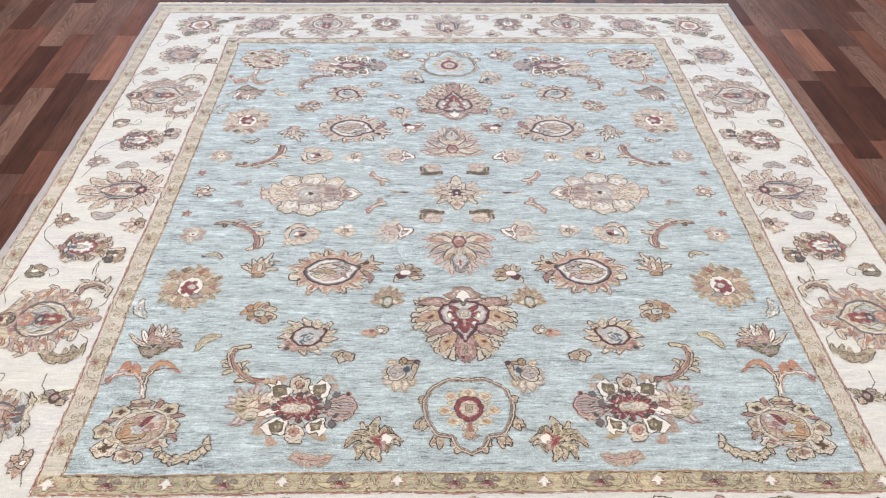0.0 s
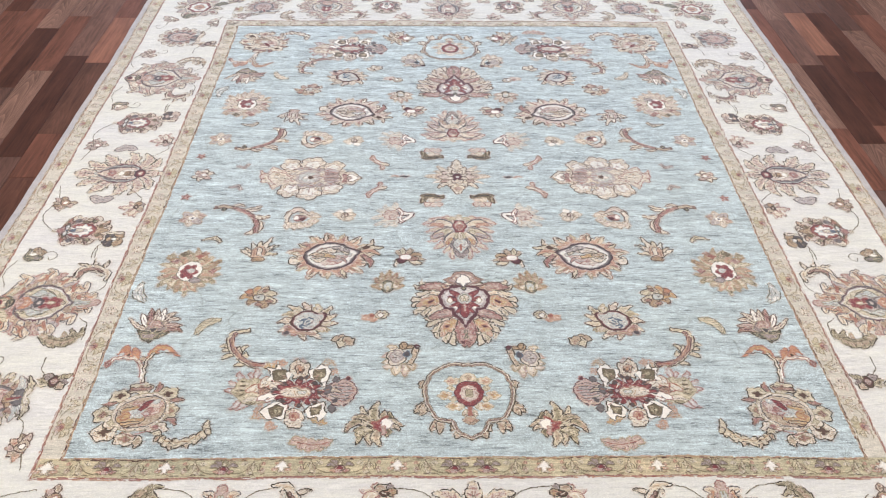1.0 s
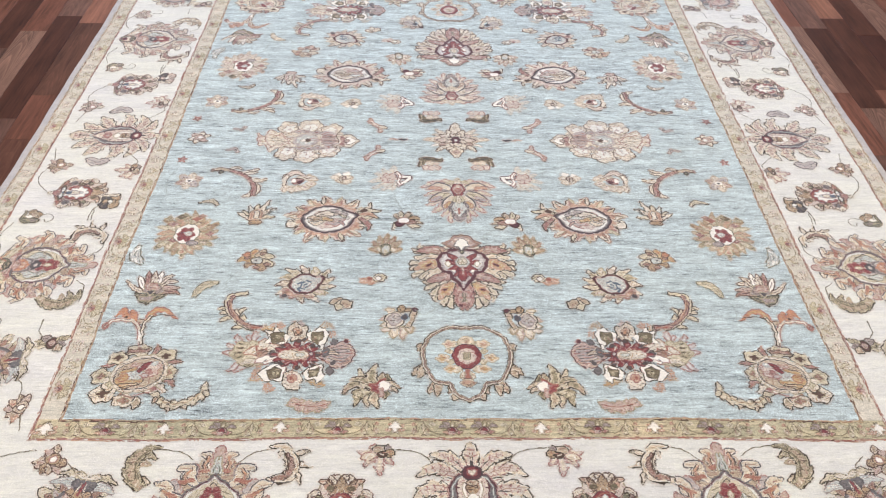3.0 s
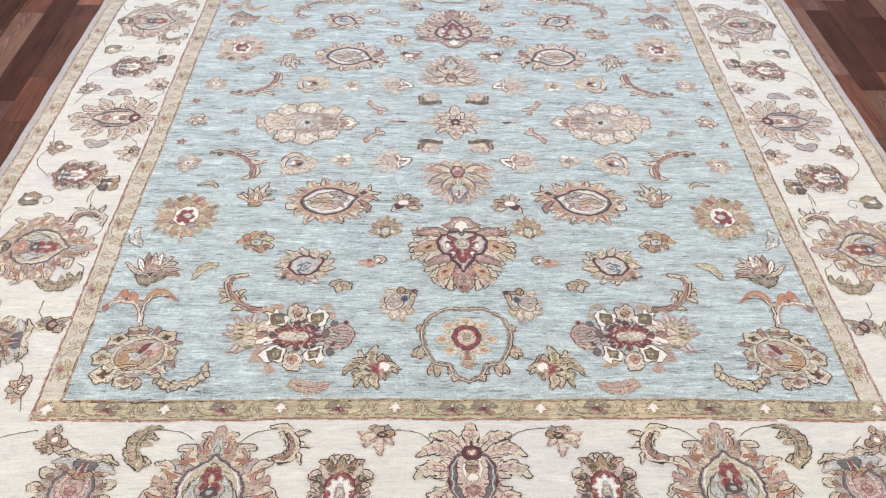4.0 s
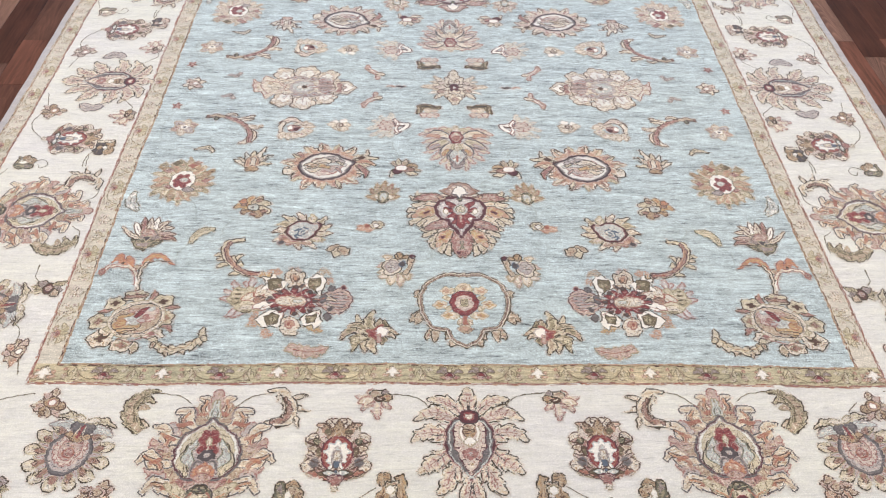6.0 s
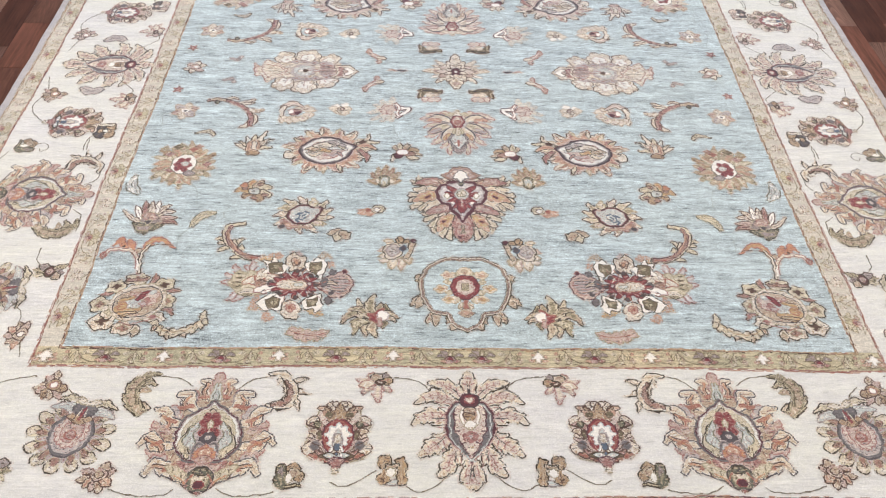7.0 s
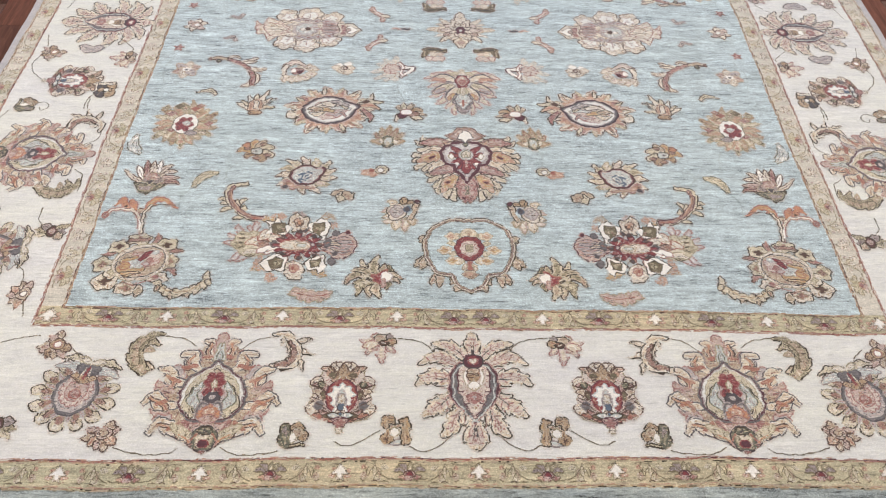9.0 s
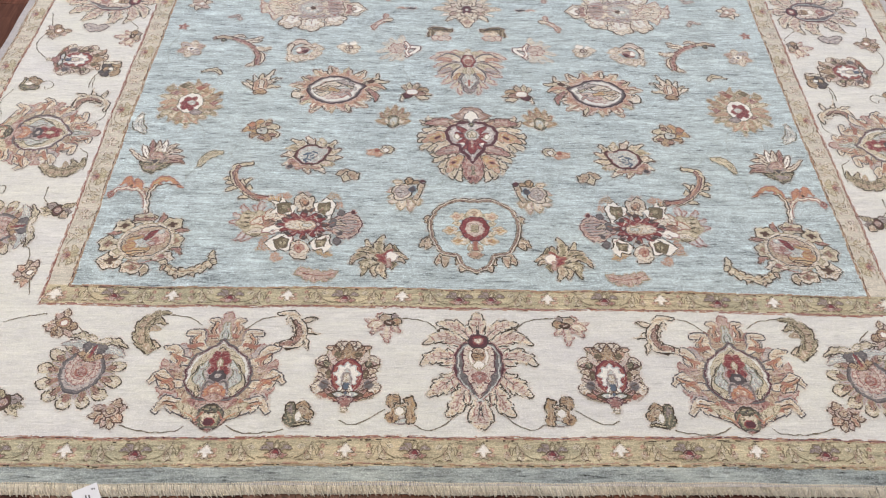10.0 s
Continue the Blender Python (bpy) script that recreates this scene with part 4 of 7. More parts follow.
def white_composite():
    w = Weave(0.330, 0.230, 24)
    # faded outer leaves
    for pts, f in (([-28, 57, -51, 75, -66, 72], "gold"), ([64, 71, 84, 87, 100, 75], "tan"), ([-13, -65, -54, -65, -72, -77], "gold"), ([56, -69, 77, -82, 93, -88], "gold"), ([-14, 81, -31, 87, -48, 83], "salmon"), ([-32, -81, -26, -96, -10, -97], "salmon"), ([29, 82, 10, 97, 8, 102], "pink"), ([82, 53, 98, 59, 107, 53], "salmon"), ([-54, -33, -58, -60, -52, -76], "salmon")):
        w.leaf(pts, 12, f, None, 3, 0.4)
    w.im[w.rng.rand(*w.im.shape) < 0.30] = -1
    # pink and straw leaves at the tail
    for pts in ([-94, 22, -109, 39, -119, 57], [-74, 28, -83, 45, -94, 52], [-105, 11, -123, 22, -133, 33], [-99, -1, -124, 2, -140, 4], [-97, -17, -110, -39, -120, -50], [-79, -28, -94, -39, -108, -49], [-79, 34, -74, 57, -80, 66]):
        w.leaf(pts, 7, "lilac", "rose", 2, 0.4, core="haze")
    w.lay(w.poly([-125, 2, -109, 29, -80, 38, -54, 28, -46, -27, -70, -34, -101, -29]), "straw", "moss").leaf([-87, 28, -104, 33, -113, 27], 6, "moss", None, 2).dot(-106, -3, 12, 10, "moss", "tan").dot(-101, 17, 8, 4, "olive").dot(-79, -29, 10, 5, "moss", "olive").leaf([-59, -22, -84, -19, -99, -29], 8, "ecru", "tan", 2, 0.3)
    w.leaf([-46, 2, -72, 9, -92, 1], 12, "ecru", "brick", 2, 0.3).leaf([-22, 8, -45, 30, -64, 13], 15, "ecru", "brick", 0).leaf([-19, -14, -44, -15, -65, -23], 13, "white", "rose", 2, 0.2).seg([-40, -16, -47, -24], 1.0, "slate")
    w.dot(-54, 2, 13, 8, "rosewood", "brown").dot(-29, 1, 8, 8, "steel", "dark").seg([-69, 22, -59, -7], 0.9, "brick")
    # the pink head
    w.lay(w.poly([73, 8, 85, 16, 98, 25, 117, 33, 139, 26, 149, 9, 151, -5, 143, -20, 126, -39, 106, -38, 88, -20, 75, -12]), "pink", "maroon", 2).lay(w.poly([78, 2, 102, 17, 122, 22, 140, 9, 143, -6, 125, -26, 105, -26, 81, -12]), "lilac", "rose")
    for pts, f in (([86, 4, 119, 9], "rose"), ([87, -7, 124, -9], "rose"), ([101, 19, 127, 15], "rosewood"), ([104, -21, 129, -19], "rosewood"), ([124, 1, 146, 0], "rose")):
        w.seg(pts, 1.2, f)
    w.leaf([86, -1, 101, 5, 114, -1], 7, "tan", "camel", 2, 0.3).seg([92, -14, 115, -16], 1.8, "tan").seg([90, 10, 110, 14], 1.8, "tan").dot(129, 36, 6, 6, "maroon", "rose").dot(102, 36, 7, 8, "steel", "slate").dot(106, -26, 6, 7, "slate").dot(99, -49, 6, 9, "steel", "slate").dot(86, 5, 8, 12, "steel", "slate")
    # white petals with green eyes
    for pts, eye in (([-55, 72, -36, 64, -31, 80, -19, 64, 1, 57, -2, 39, -13, 27, -29, 33, -52, 33, -43, 50], [-40, 58, -29, 64, -13, 63, -12, 40, -34, 35]),
                     ([42, 63, 56, 67, 67, 80, 81, 75, 89, 59, 84, 35, 79, 13, 67, 34, 44, 42], [53, 60, 75, 66, 75, 44, 67, 32, 55, 41]),
                     ([-54, -56, -37, -39, -18, -29, 3, -35, 5, -65, -4, -76, -20, -73, -38, -76], [-35, -49, -22, -42, -7, -44, -9, -65, -27, -69]),
                     ([40, -54, 53, -42, 81, -30, 85, -57, 90, -64, 75, -83, 68, -68, 56, -75], [55, -49, 74, -43, 75, -61, 59, -65])):
        ex, ey = sum(eye[::2]) / len(eye[::2]), sum(eye[1::2]) / len(eye[1::2])
        wide_eye = [(c - (ex, ey)[i % 2]) * 1.18 + (ex, ey)[i % 2] for i, c in enumerate(eye)]
        w.lay(w.poly(pts), "white", "umber").lay(w.poly(wide_eye), "olive", "umber", 1).dot(ex + 2, ey, 8, 6, "moss", None)
    w.lay(w.poly([-3, 80, 11, 98, 24, 82, 36, 85, 39, 57, 33, 38, 9, 40, -3, 61]), "ecru", "umber").lay(w.poly([8, 72, 17, 79, 27, 73, 27, 57, 13, 56]), "salmon", "camel").dot(19, 65, 4, 5, "orange", "brown")
    w.lay(w.poly([5, -55, 18, -46, 35, -54, 45, -74, 35, -100, 15, -99, 0, -80]), "ecru", "umber").lay(w.poly([13, -61, 28, -58, 32, -72, 22, -81, 13, -75]), "salmon", "rose").dot(20, -68, 4, 5, "brick")
    # red heart with a pale core
    star = w.polar(0.022, -0.001, 0.054, 0.038, lambda a: 0.52 + 0.50 * np.abs(np.cos(a * 6)) ** 1.8)
    w.lay(star, "red", "maroon").lay(w.lobes(0.018, -0.002, 0.038, 0.019, 8, 0.25), "pink", "red").lay(w.ell(0.016, -0.002, 0.033, 0.014), "ecru", "brick").dot(30, -2, 9, 5, "mist", "tan").seg([1, -13, 30, -15], 1.2, "tan").seg([3, 9, 32, 10], 1.2, "tan")
    for a, b in (([-11, 19, 1, 25], "pink"), ([7, 29, 18, 20], "ecru"), ([34, 30, 42, 15], "pink"), ([47, 24, 54, 10], "ecru"), ([-1, -28, 8, -21], "pink"), ([36, -38, 39, -22], "ecru"), ([52, -31, 55, -15], "pink"), ([-22, 8, -5, 3], "pink"), ([-17, -10, -4, -8], "ecru")):
        w.seg(a, 1.0, b)
    for x, y in ((-11, 23), (25, 36), (58, 24), (-7, -28), (28, -39), (60, -29), (69, 0), (38, 40)):
        w.dot(x, y, 4.2, 4.2, "slate", "brown")
    w.seg([44, 11, 55, 0, 46, -13], 1.3, "slate").seg([65, 11, 55, 0, 68, -15], 1.3, "red").dot(55, 0, 4, 5, "lilac", "maroon")
    # thin red and brown rays between the petals
    for k in range(22):
        q = 360.0 * k / 22 + 6
        c, n = math.cos(radians(q)), math.sin(radians(q))
        w.seg([22 + 46 * c, -1 + 32 * n, 22 + (70 + 8 * (k % 3)) * c, -1 + (52 + 6 * (k % 2)) * n], 0.8, ("brick", "brown", "umber", "rose")[k % 4])
    for y in (-22, -13, -4, 5, 14, 23):
        w.seg([96, y * 0.6, 118, y, 138, y * 0.8], 0.9, ("maroon", "rose", "slate")[y % 3])
    return w.data("white_composite")


def leaf_flower():
    w = Weave(0.165, 0.145, 25)
    for pts, wd, f, c in (([46, 8, 44, 19, 42, 31], 7, "moss", "olive"), ([39, -19, 42, -27, 35, -35], 6, "moss", "olive"), ([22, 4, 30, 20, 35, 35], 8, "tan", "moss"), ([15, -14, 2, -34, 1, -56], 10, "tan", "straw"), ([20, -19, 15, -39, 25, -61], 10, "straw", "tan"), ([11, -12, -17, -22, -25, -54], 12, "moss", "straw"), ([13, -5, -26, 6, -52, -24], 13, "tan", "moss"),
                          ([9, -3, -11, 13, -20, 45], 11, "straw", "tan"), ([16, 2, 7, 26, 18, 57], 12, "straw", "moss"), ([10, 2, -19, 16, -40, 13], 7, "tan", "moss"), ([34, -5, 50, 2, 70, -9], 11, "tan", "straw"), ([39, -8, 55, -12, 64, -21], 6, "ecru", "tan")):
        w.leaf(pts, wd, f, "umber", 2, 0.3, core=c, marks="olive")
    w.lay(w.poly([4, 1, 19, 4, 28, 12, 39, 16, 35, 2, 30, -6, 33, -23, 20, -19, 9, -16, 13, -7]), "red", "brick").dot(36, -4, 11, 12, "white", "lilac").leaf([31, -11, 31, -24, 27, -31], 3.5, "pink", "rose", 0).seg([14, -7, 25, -5], 1.2, "brick")
    return w.data("leaf_flower")


def small_streak():
    w = Weave(0.095, 0.035, 26)
    w.lay(w.stroke([(-0.04, 0.006), (-0.012, -0.005), (0.018, -0.005), (0.040, 0.008)], 0.007, 0.004, 0.009, teeth=5), "pink", "tan").lay(w.stroke([(-0.03, 0.002), (0.0, -0.006), (0.036, 0.002)], KNOT * 0.6), "brick")
    return w.data("streak_leaf")


def blue_cup():
    w = Weave(0.175, 0.165, 27)
    E = lambda a, k: (4 + 38 * k * math.cos(radians(a)), -4 + 33 * k * math.sin(radians(a)))
    for i in range(13):
        a = 360.0 * i / 13 + 8
        w.leaf([*E(a, 0.9), *E(a + 5, 1.4), *E(a + 12, 1.92 + 0.2 * math.sin(i * 2.1))], 11, ("ecru", "buff", "straw")[i % 3], ("camel", "umber", "tan")[i % 3], 2, 0.45, core=("straw", "moss", "ecru", "blush")[i % 4], marks="camel")
    w.lay(w.lobes(-0.030, -0.036, 0.024, 0.016, 5, 0.3), "pink", "salmon").dot(-37, -37, 12, 8, "rosewood", "salmon").dot(-42, -48, 6, 5, "slate", "taupe").dot(-29, -40, 7, 6, "salmon").seg([-20, -45, 25, -48], 2.4, "tan", "rose")
    cup = lambda k: w.polar(0.003, -0.005, 0.037 * k, 0.031 * k, lambda a: 1 + 0.36 * np.exp(-((a - 0.42) / 0.25) ** 2) - 0.06 * np.exp(-((np.abs(a - 0.42) - 0.6) / 0.2) ** 2), 6)
    w.lay(cup(1.04), "maroon", "brown").lay(cup(0.93), "rose").lay(cup(0.88), "mist").dot(31, 19, 5, 5, "pink")
    for p in ([-16, -7, 1, 0], [-9, -17, 3, -24], [-7, 1, -6, -21], [1, -8, 10, -5], [5, -17, 17, -13], [6, 5, 19, 0], [-12, -21, -3, -31]):
        w.seg(p, 3.0, "navy")
    w.seg([11, -19, 21, -5], 1.2, "taupe").seg([8, -26, 18, -22], 1.2, "lilac").seg([12, 5, 22, 7], 1.0, "taupe")
    return w.data("blue_cup_flower")


def little_daisy(seed, fills, line, heart, r=0.042, n=6, tip=None, hr=0.010):
    w = Weave(r * 2.1, r * 2.1, seed)
    w.fan(0, 0, ring(n, 20), r * 0.86, r * 0.33, fills, line, 0.004, 0.004, tip=tip, p=0.6, q=0.6)
    w.lay(w.lobes(0, 0, hr * 1.5, hr * 1.5, 5, 0.3), heart[0], line).lay(w.ell(hr * 0.3, 0, hr * 0.6, hr * 0.6), heart[1])
    return w.data("little_flower")


def big_daisy():
    w = Weave(0.195, 0.200, 28)
    E = lambda a, k: (2 + 76 * k * math.cos(radians(a)), -2 + 82 * k * math.sin(radians(a)))
    for i in range(19):
        a = 360.0 * i / 19 + 5
        w.leaf([*E(a - 3, 0.36), *E(a, 0.7), *E(a + 5, 1.04 + 0.10 * math.sin(i * 1.9))], 12.5, ("tan", "camel", "straw", "salmon", "tan", "moss")[i % 6], "tan", 3, 0.4, core=("straw", "tan", "salmon", "straw")[i % 4], marks=("camel", "rosewood", "ecru")[i % 3])
    for x, y, f in ((-38, 37, "rose"), (60, 1, "rose"), (-27, -26, "rose"), (17, 58, "brick"), (-23, 66, "olive"), (29, 69, "rosewood"), (-55, 59, "moss"), (36, 46, "camel")):
        w.lay(w.lobes(x * 0.001, y * 0.001, 0.013, 0.010, 4, 0.4), f)
    w.lay(w.lobes(0.003, -0.001, 0.030, 0.037, 7, 0.07), "white", "green").lay(w.polar(0.001, -0.003, 0.022, 0.027, lambda a: 0.66 + 0.34 * np.abs(np.cos(a * 3 + 0.4)) ** 1.4), "red", "rose").dot(8, 0, 8, 9, "mist", "pink").dot(23, -36, 12, 8, "taupe", "slate").dot(23, -37, 5, 4, "lilac")
    return w.data("big_daisy", halo=0.5)


def lotus_bud():
    w = Weave(0.125, 0.120, 29)
    for pts, f in (([-6, -31, -28, -7, -53, 3], "ecru"), ([-6, -16, -20, -1, -38, 12], "straw"), ([-4, -8, -14, 13, -22, 33], "mist"), ([2, -4, -1, 19, 1, 43], "straw"), ([8, -8, 15, 26, 28, 56], "ecru"), ([11, -16, 28, 5, 48, 21], "mist"), ([12, -23, 30, -11, 51, -12], "straw"), ([15, -8, 27, 11, 35, 26], "ecru")):
        w.leaf(pts, 6.2, f, "umber", 0)
    w.lay(w.poly([-18, -24, -16, 2, -8, 16, 7, 20, 17, 8, 19, -17, 6, -32]), "salmon", "brown").lay(w.poly([-3, -16, -4, 10, 5, 15, 10, -20]), "buff", "camel").dot(2, -35, 15, 8, "camel", "brown").seg([-11, -25, -12, -1], 1.4, "rosewood").seg([16, -15, 14, 7], 1.4, "rosewood")
    return w.data("lotus_bud")


def hook_scroll():
    w = Weave(0.150, 0.155, 30)
    for pts, wd, f in (([-25, 66, -9, 76, 11, 70], 4, "ecru"), ([0, 51, 30, 55, 57, 71], 6.5, "buff"), ([10, 46, 35, 50, 56, 51], 4, "ecru"), ([38, 18, 65, 16, 93, 25], 7, "ecru"), ([53, 4, 65, -19, 65, -44], 5.5, "ecru"), ([54, -36, 42, -49, 26, -59], 6, "ecru")):
        w.leaf(pts, wd, f, "umber", 0)
    w.seg([54, -41, 52, -11, 39, 18, 14, 43, -27, 62, -66, 63], 6.0, "rosewood", "umber").seg([52, -34, 50, -11, 37, 15, 15, 38], 2.4, "rose").seg([29, 25, -11, 52], 1.3, "pink").leaf([-27, 62, -49, 67, -70, 64], 5.5, "moss", "umber", 0).dot(-49, 53, 5, 6, "green", "dark")
    return w.data("hook_scroll", halo=0.4)


def red_scroll():
    w = Weave(0.140, 0.150, 31)
    for pts in ([-21, 3, -38, 11, -52, 7], [-13, -18, -30, -22, -40, -29], [-8, -15, 2, -3, 16, 11], [1, -24, -5, -7, -6, 9], [16, -44, 4, -47, -10, -52], [6, -30, 13, -23, 14, -10], [-25, 0, -34, -4, -43, 0]):
        w.leaf(pts, 5.5, "straw", "umber", 0)
    w.seg([64, -53, 34, -50, 6, -31, -20, -2, -31, 23, -26, 52, 2, 60], 7.0, "straw", "umber").seg([60, -52, 34, -48, 7, -29, -16, -1, -26, 23, -23, 45], 4.4, "rosewood", "maroon").seg([5, -27, -15, 3, -23, 27], 1.2, "salmon").seg([39, -51, 64, -52], 2.0, "brick")
    return w.data("red_scroll")


def bottom_scroll():
    w = Weave(0.135, 0.095, 32)
    w.lay(w.stroke([(-0.055, 0.002), (-0.03, -0.024), (0.01, -0.024), (0.042, -0.006), (0.048, 0.032)], 0.004, 0.003, 0.006, teeth=8, deep=0.9), "straw", "olive")
    w.lay(w.stroke([(-0.045, -0.006), (-0.02, -0.022), (0.02, -0.018), (0.046, 0.012)], KNOT * 0.7), "camel").lay(w.petal(0.046, 0.008, -30, 0.016, 0.005), "straw", "olive").lay(w.petal(-0.022, -0.026, -80, 0.016, 0.004), "tan", "olive").lay(w.petal(0.014, -0.026, -70, 0.014, 0.004), "tan", "olive").lay(w.petal(-0.048, -0.006, -120, 0.016, 0.004), "tan", "olive")
    return w.data("curled_leaf")


def oval_palmette():
    w = Weave(0.285, 0.245, 33)
    E = lambda a, k: (-4 + 68 * k * math.cos(radians(a)), 4 + 57 * k * math.sin(radians(a)))
    n = 15
    for i in range(n):
        a = 360.0 * i / n + 20
        k = 1.62 + 0.16 * math.sin(i * 2.3)
        w.leaf([*E(a, 0.95), *E(a + 4, 1.3), *E(a + 9, k)], 16, ("ecru", "buff", "blush")[i % 3], ("rosewood", "camel", "brown")[i % 3], 3, 0.42, core=("rosewood", "salmon", "rose")[i % 3], marks="salmon")
        w.leaf([*E(a + 11, 1.15), *E(a + 10, 1.36), *E(a + 8, 1.60)], 5.5, ("ecru", "buff", "straw")[i % 3], "umber" if i % 2 else "tan", 2, 0.35)
    w.lay(w.lobes(-0.004, 0.003, 0.086, 0.071, 19, 0.16), "salmon", None).lay(w.ell(-0.004, 0.003, 0.072, 0.058), "pink", None)
    for pts, f in (([69, 29, 92, 40, 104, 73], "ecru"), ([73, 29, 102, 37, 132, 38], "straw"), ([74, 21, 103, 22, 126, 6], "salmon"), ([80, 6, 100, -16, 99, -43], "rose")):
        w.leaf(pts, 8, f, "umber", 2, 0.3)
    w.dot(87, 36, 8, 5, "brown", "camel").lay(w.poly([-113, -10, -103, -1, -88, -13, -89, -32, -109, -29]), "ecru", "umber")
    oval = lambda k: w.polar(-0.006, 0.003, 0.066 * k, 0.052 * k, lambda a: 1 + 0.20 * np.exp(-((a - 0.26) / 0.20) ** 2) - 0.05 * np.exp(-((np.abs(a - 0.26) - 0.5) / 0.18) ** 2))
    w.lay(oval(1.03), "dark", "maroon").lay(oval(0.98), "steel", None).lay(oval(0.88), "cream", "lilac").lay(oval(0.66), "blush", "pink")
    for pts, wd, f, ln in (([40, 21, 15, 35, -13, 35], 7, "lilac", "slate"), ([46, 9, 21, 13, -7, 7], 7, "mist", "taupe"), ([32, -10, 14, -18, -10, -15], 6, "lilac", "rose"), ([6, 20, -19, 27, -42, 17], 8, "ecru", "olive"), ([3, 0, -22, 4, -46, 2], 8, "gold", "camel"),
                           ([-21, -8, -39, -16, -56, -7], 7, "buff", "umber"), ([-26, 4, -46, 11, -60, 3], 6, "tan", "umber"), ([25, 20, 36, 13, 41, 19], 4, "straw", "olive"), ([22, -6, 33, -14, 36, -22], 4, "rose", "slate")):
        w.leaf(pts, wd, f, ln, 2, 0.3)
    return w.data("oval_palmette")


def lobed_palmette():
    w = Weave(0.320, 0.245, 34)
    w.lay(w.ell(0.004, 0, 0.104, 0.072), "ecru", None)
    for x, y, rx, ry, k in ((-65, 59, 30, 34, -1), (0, 70, 38, 31, 0), (65, 50, 34, 27, 1), (-57, -73, 32, 34, -1), (3, -86, 38, 32, 0), (67, -64, 34, 26, 1)):
        m = w.lobes(x * 0.001, y * 0.001, rx * 0.001, ry * 0.001, 5, 0.24, 18 + 20 * k, 0.4)
        w.lay(m, "ecru", "brown", 2)
        w.lay(w.lobes(x * 0.00094, y * 0.00088, rx * 0.00062, ry * 0.00058, 5, 0.3, 18 + 20 * k, 0.4), "cream", "rose", 1).seg([x * 0.8, y * 0.66, x * 0.92, y * 0.96], 0.9, "rose").seg([x * 0.8 + 8, y * 0.68, x * 0.9 + 12, y * 0.92], 0.8, "tan").dot(x * 0.86 - 6, y * 0.8, 4, 3, "lilac")
    for x, y in ((-7, 37), (-32, 38), (21, 33), (52, 32), (4, -49), (30, -45), (-21, -44), (62, -40)):
        w.lay(w.lobes(x * 0.001, y * 0.001, 0.014, 0.009, 4, 0.4), "lilac", "taupe").dot(x, y, 5, 3, "rose")
    for y in (118, 134, 154, 172):
        s = (1 if y < 145 else -1)
        w.leaf([44, (145 - y) * 0.9, 66, (145 - y) * 0.95 + s * 3, 92, (145 - y) * 0.6], 5, "lilac" if y in (118, 172) else "taupe", "rose", 2, 0.3)
    w.lay(w.poly([-151, 29, -136, 12, -127, 10, -118, 47, -86, 29, -45, -11, -74, -34, -105, -67, -123, -28, -142, -32]), "ecru", "brick").lay(w.poly([-127, -3, -112, 22, -81, 13, -55, -11, -76, -25, -104, -42]), "straw", "rose").seg([-114, -11, -70, -11], 1.6, "olive").seg([-110, 3, -77, -2], 1.0, "moss").seg([-107, -24, -75, -21], 1.0, "moss").dot(-142, -2, 4, 14, "salmon", "brick").dot(-49, -11, 5, 16, "ecru", "brick")
    w.lay(w.lobes(-0.006, -0.006, 0.040, 0.035, 9, 0.14), "lilac", "tan").lay(w.lobes(-0.006, -0.006, 0.029, 0.026, 7, 0.16), "mist", "lilac").dot(0, -8, 7, 6, "umber", "tan").dot(-13, -8, 6, 5, "white", "tan").seg([8, -2, 38, -7], 3.0, "mist", "rose").seg([42, 1, 75, 0], 2.0, "pink", "taupe").seg([44, -18, 76, -15], 2.0, "pink", "taupe")
    w.lay(w.poly([82, 23, 101, 20, 123, 24, 149, -8, 127, -42, 105, -37, 89, -45, 92, -9]), "ecru", "brown").lay(w.poly([94, 12, 106, 8, 108, -32, 98, -30, 101, -9]), "brick", "orange").lay(w.poly([110, 7, 121, 11, 141, -8, 124, -29, 113, -28, 119, -9]), "white", "umber").dot(116, -9, 5, 8, "pink", "brown")
    return w.data("lobed_palmette")


def centre_star():
    w = Weave(0.220, 0.200, 35, both=True)
    w.leaf([23, 19, 40, 35, 59, 59], 9, "ecru", "tan", 3, 0.4).leaf([21, -17, 42, -41, 59, -58], 9, "ecru", "umber", 3, 0.4).leaf([27, -12, 48, -22, 75, -31], 6, "white", "tan", 2).leaf([28, 12, 45, 22, 70, 32], 6, "ecru", "tan", 2)
    w.leaf([22, 2, 55, 3, 97, 4], 15, "buff", "tan", 2, 0.3).leaf([38, 2, 60, 3, 83, 3], 8, "straw", None, 0).dot(56, 3, 7, 9, "camel", "tan")
    w.leaf([-1, 23, 0, 54, 1, 90], 18, "buff", "umber", 2, 0.25).leaf([-2, -20, -3, -55, -4, -87], 18, "buff", "umber", 2, 0.25).dot(0, 58, 6, 9, "tan", "ecru").dot(-3, -59, 7, 8, "camel", "tan")
    w.fan(0, 0, (28, -28, 62, -62, 0), 0.046, 0.012, ("blush", "pink", "tan", "tan", "blush"), "umber", 0.010, 0.010, p=0.7).fan(0, 0, ring(8, 22), 0.026, 0.006, "straw", "umber", 0.008, 0.008)
    w.lay(w.lobes(0, 0, 0.015, 0.016, 6, 0.35), "maroon", "slate").dot(0, 0, 5, 5, "mist")
    return w.data("centre_star")


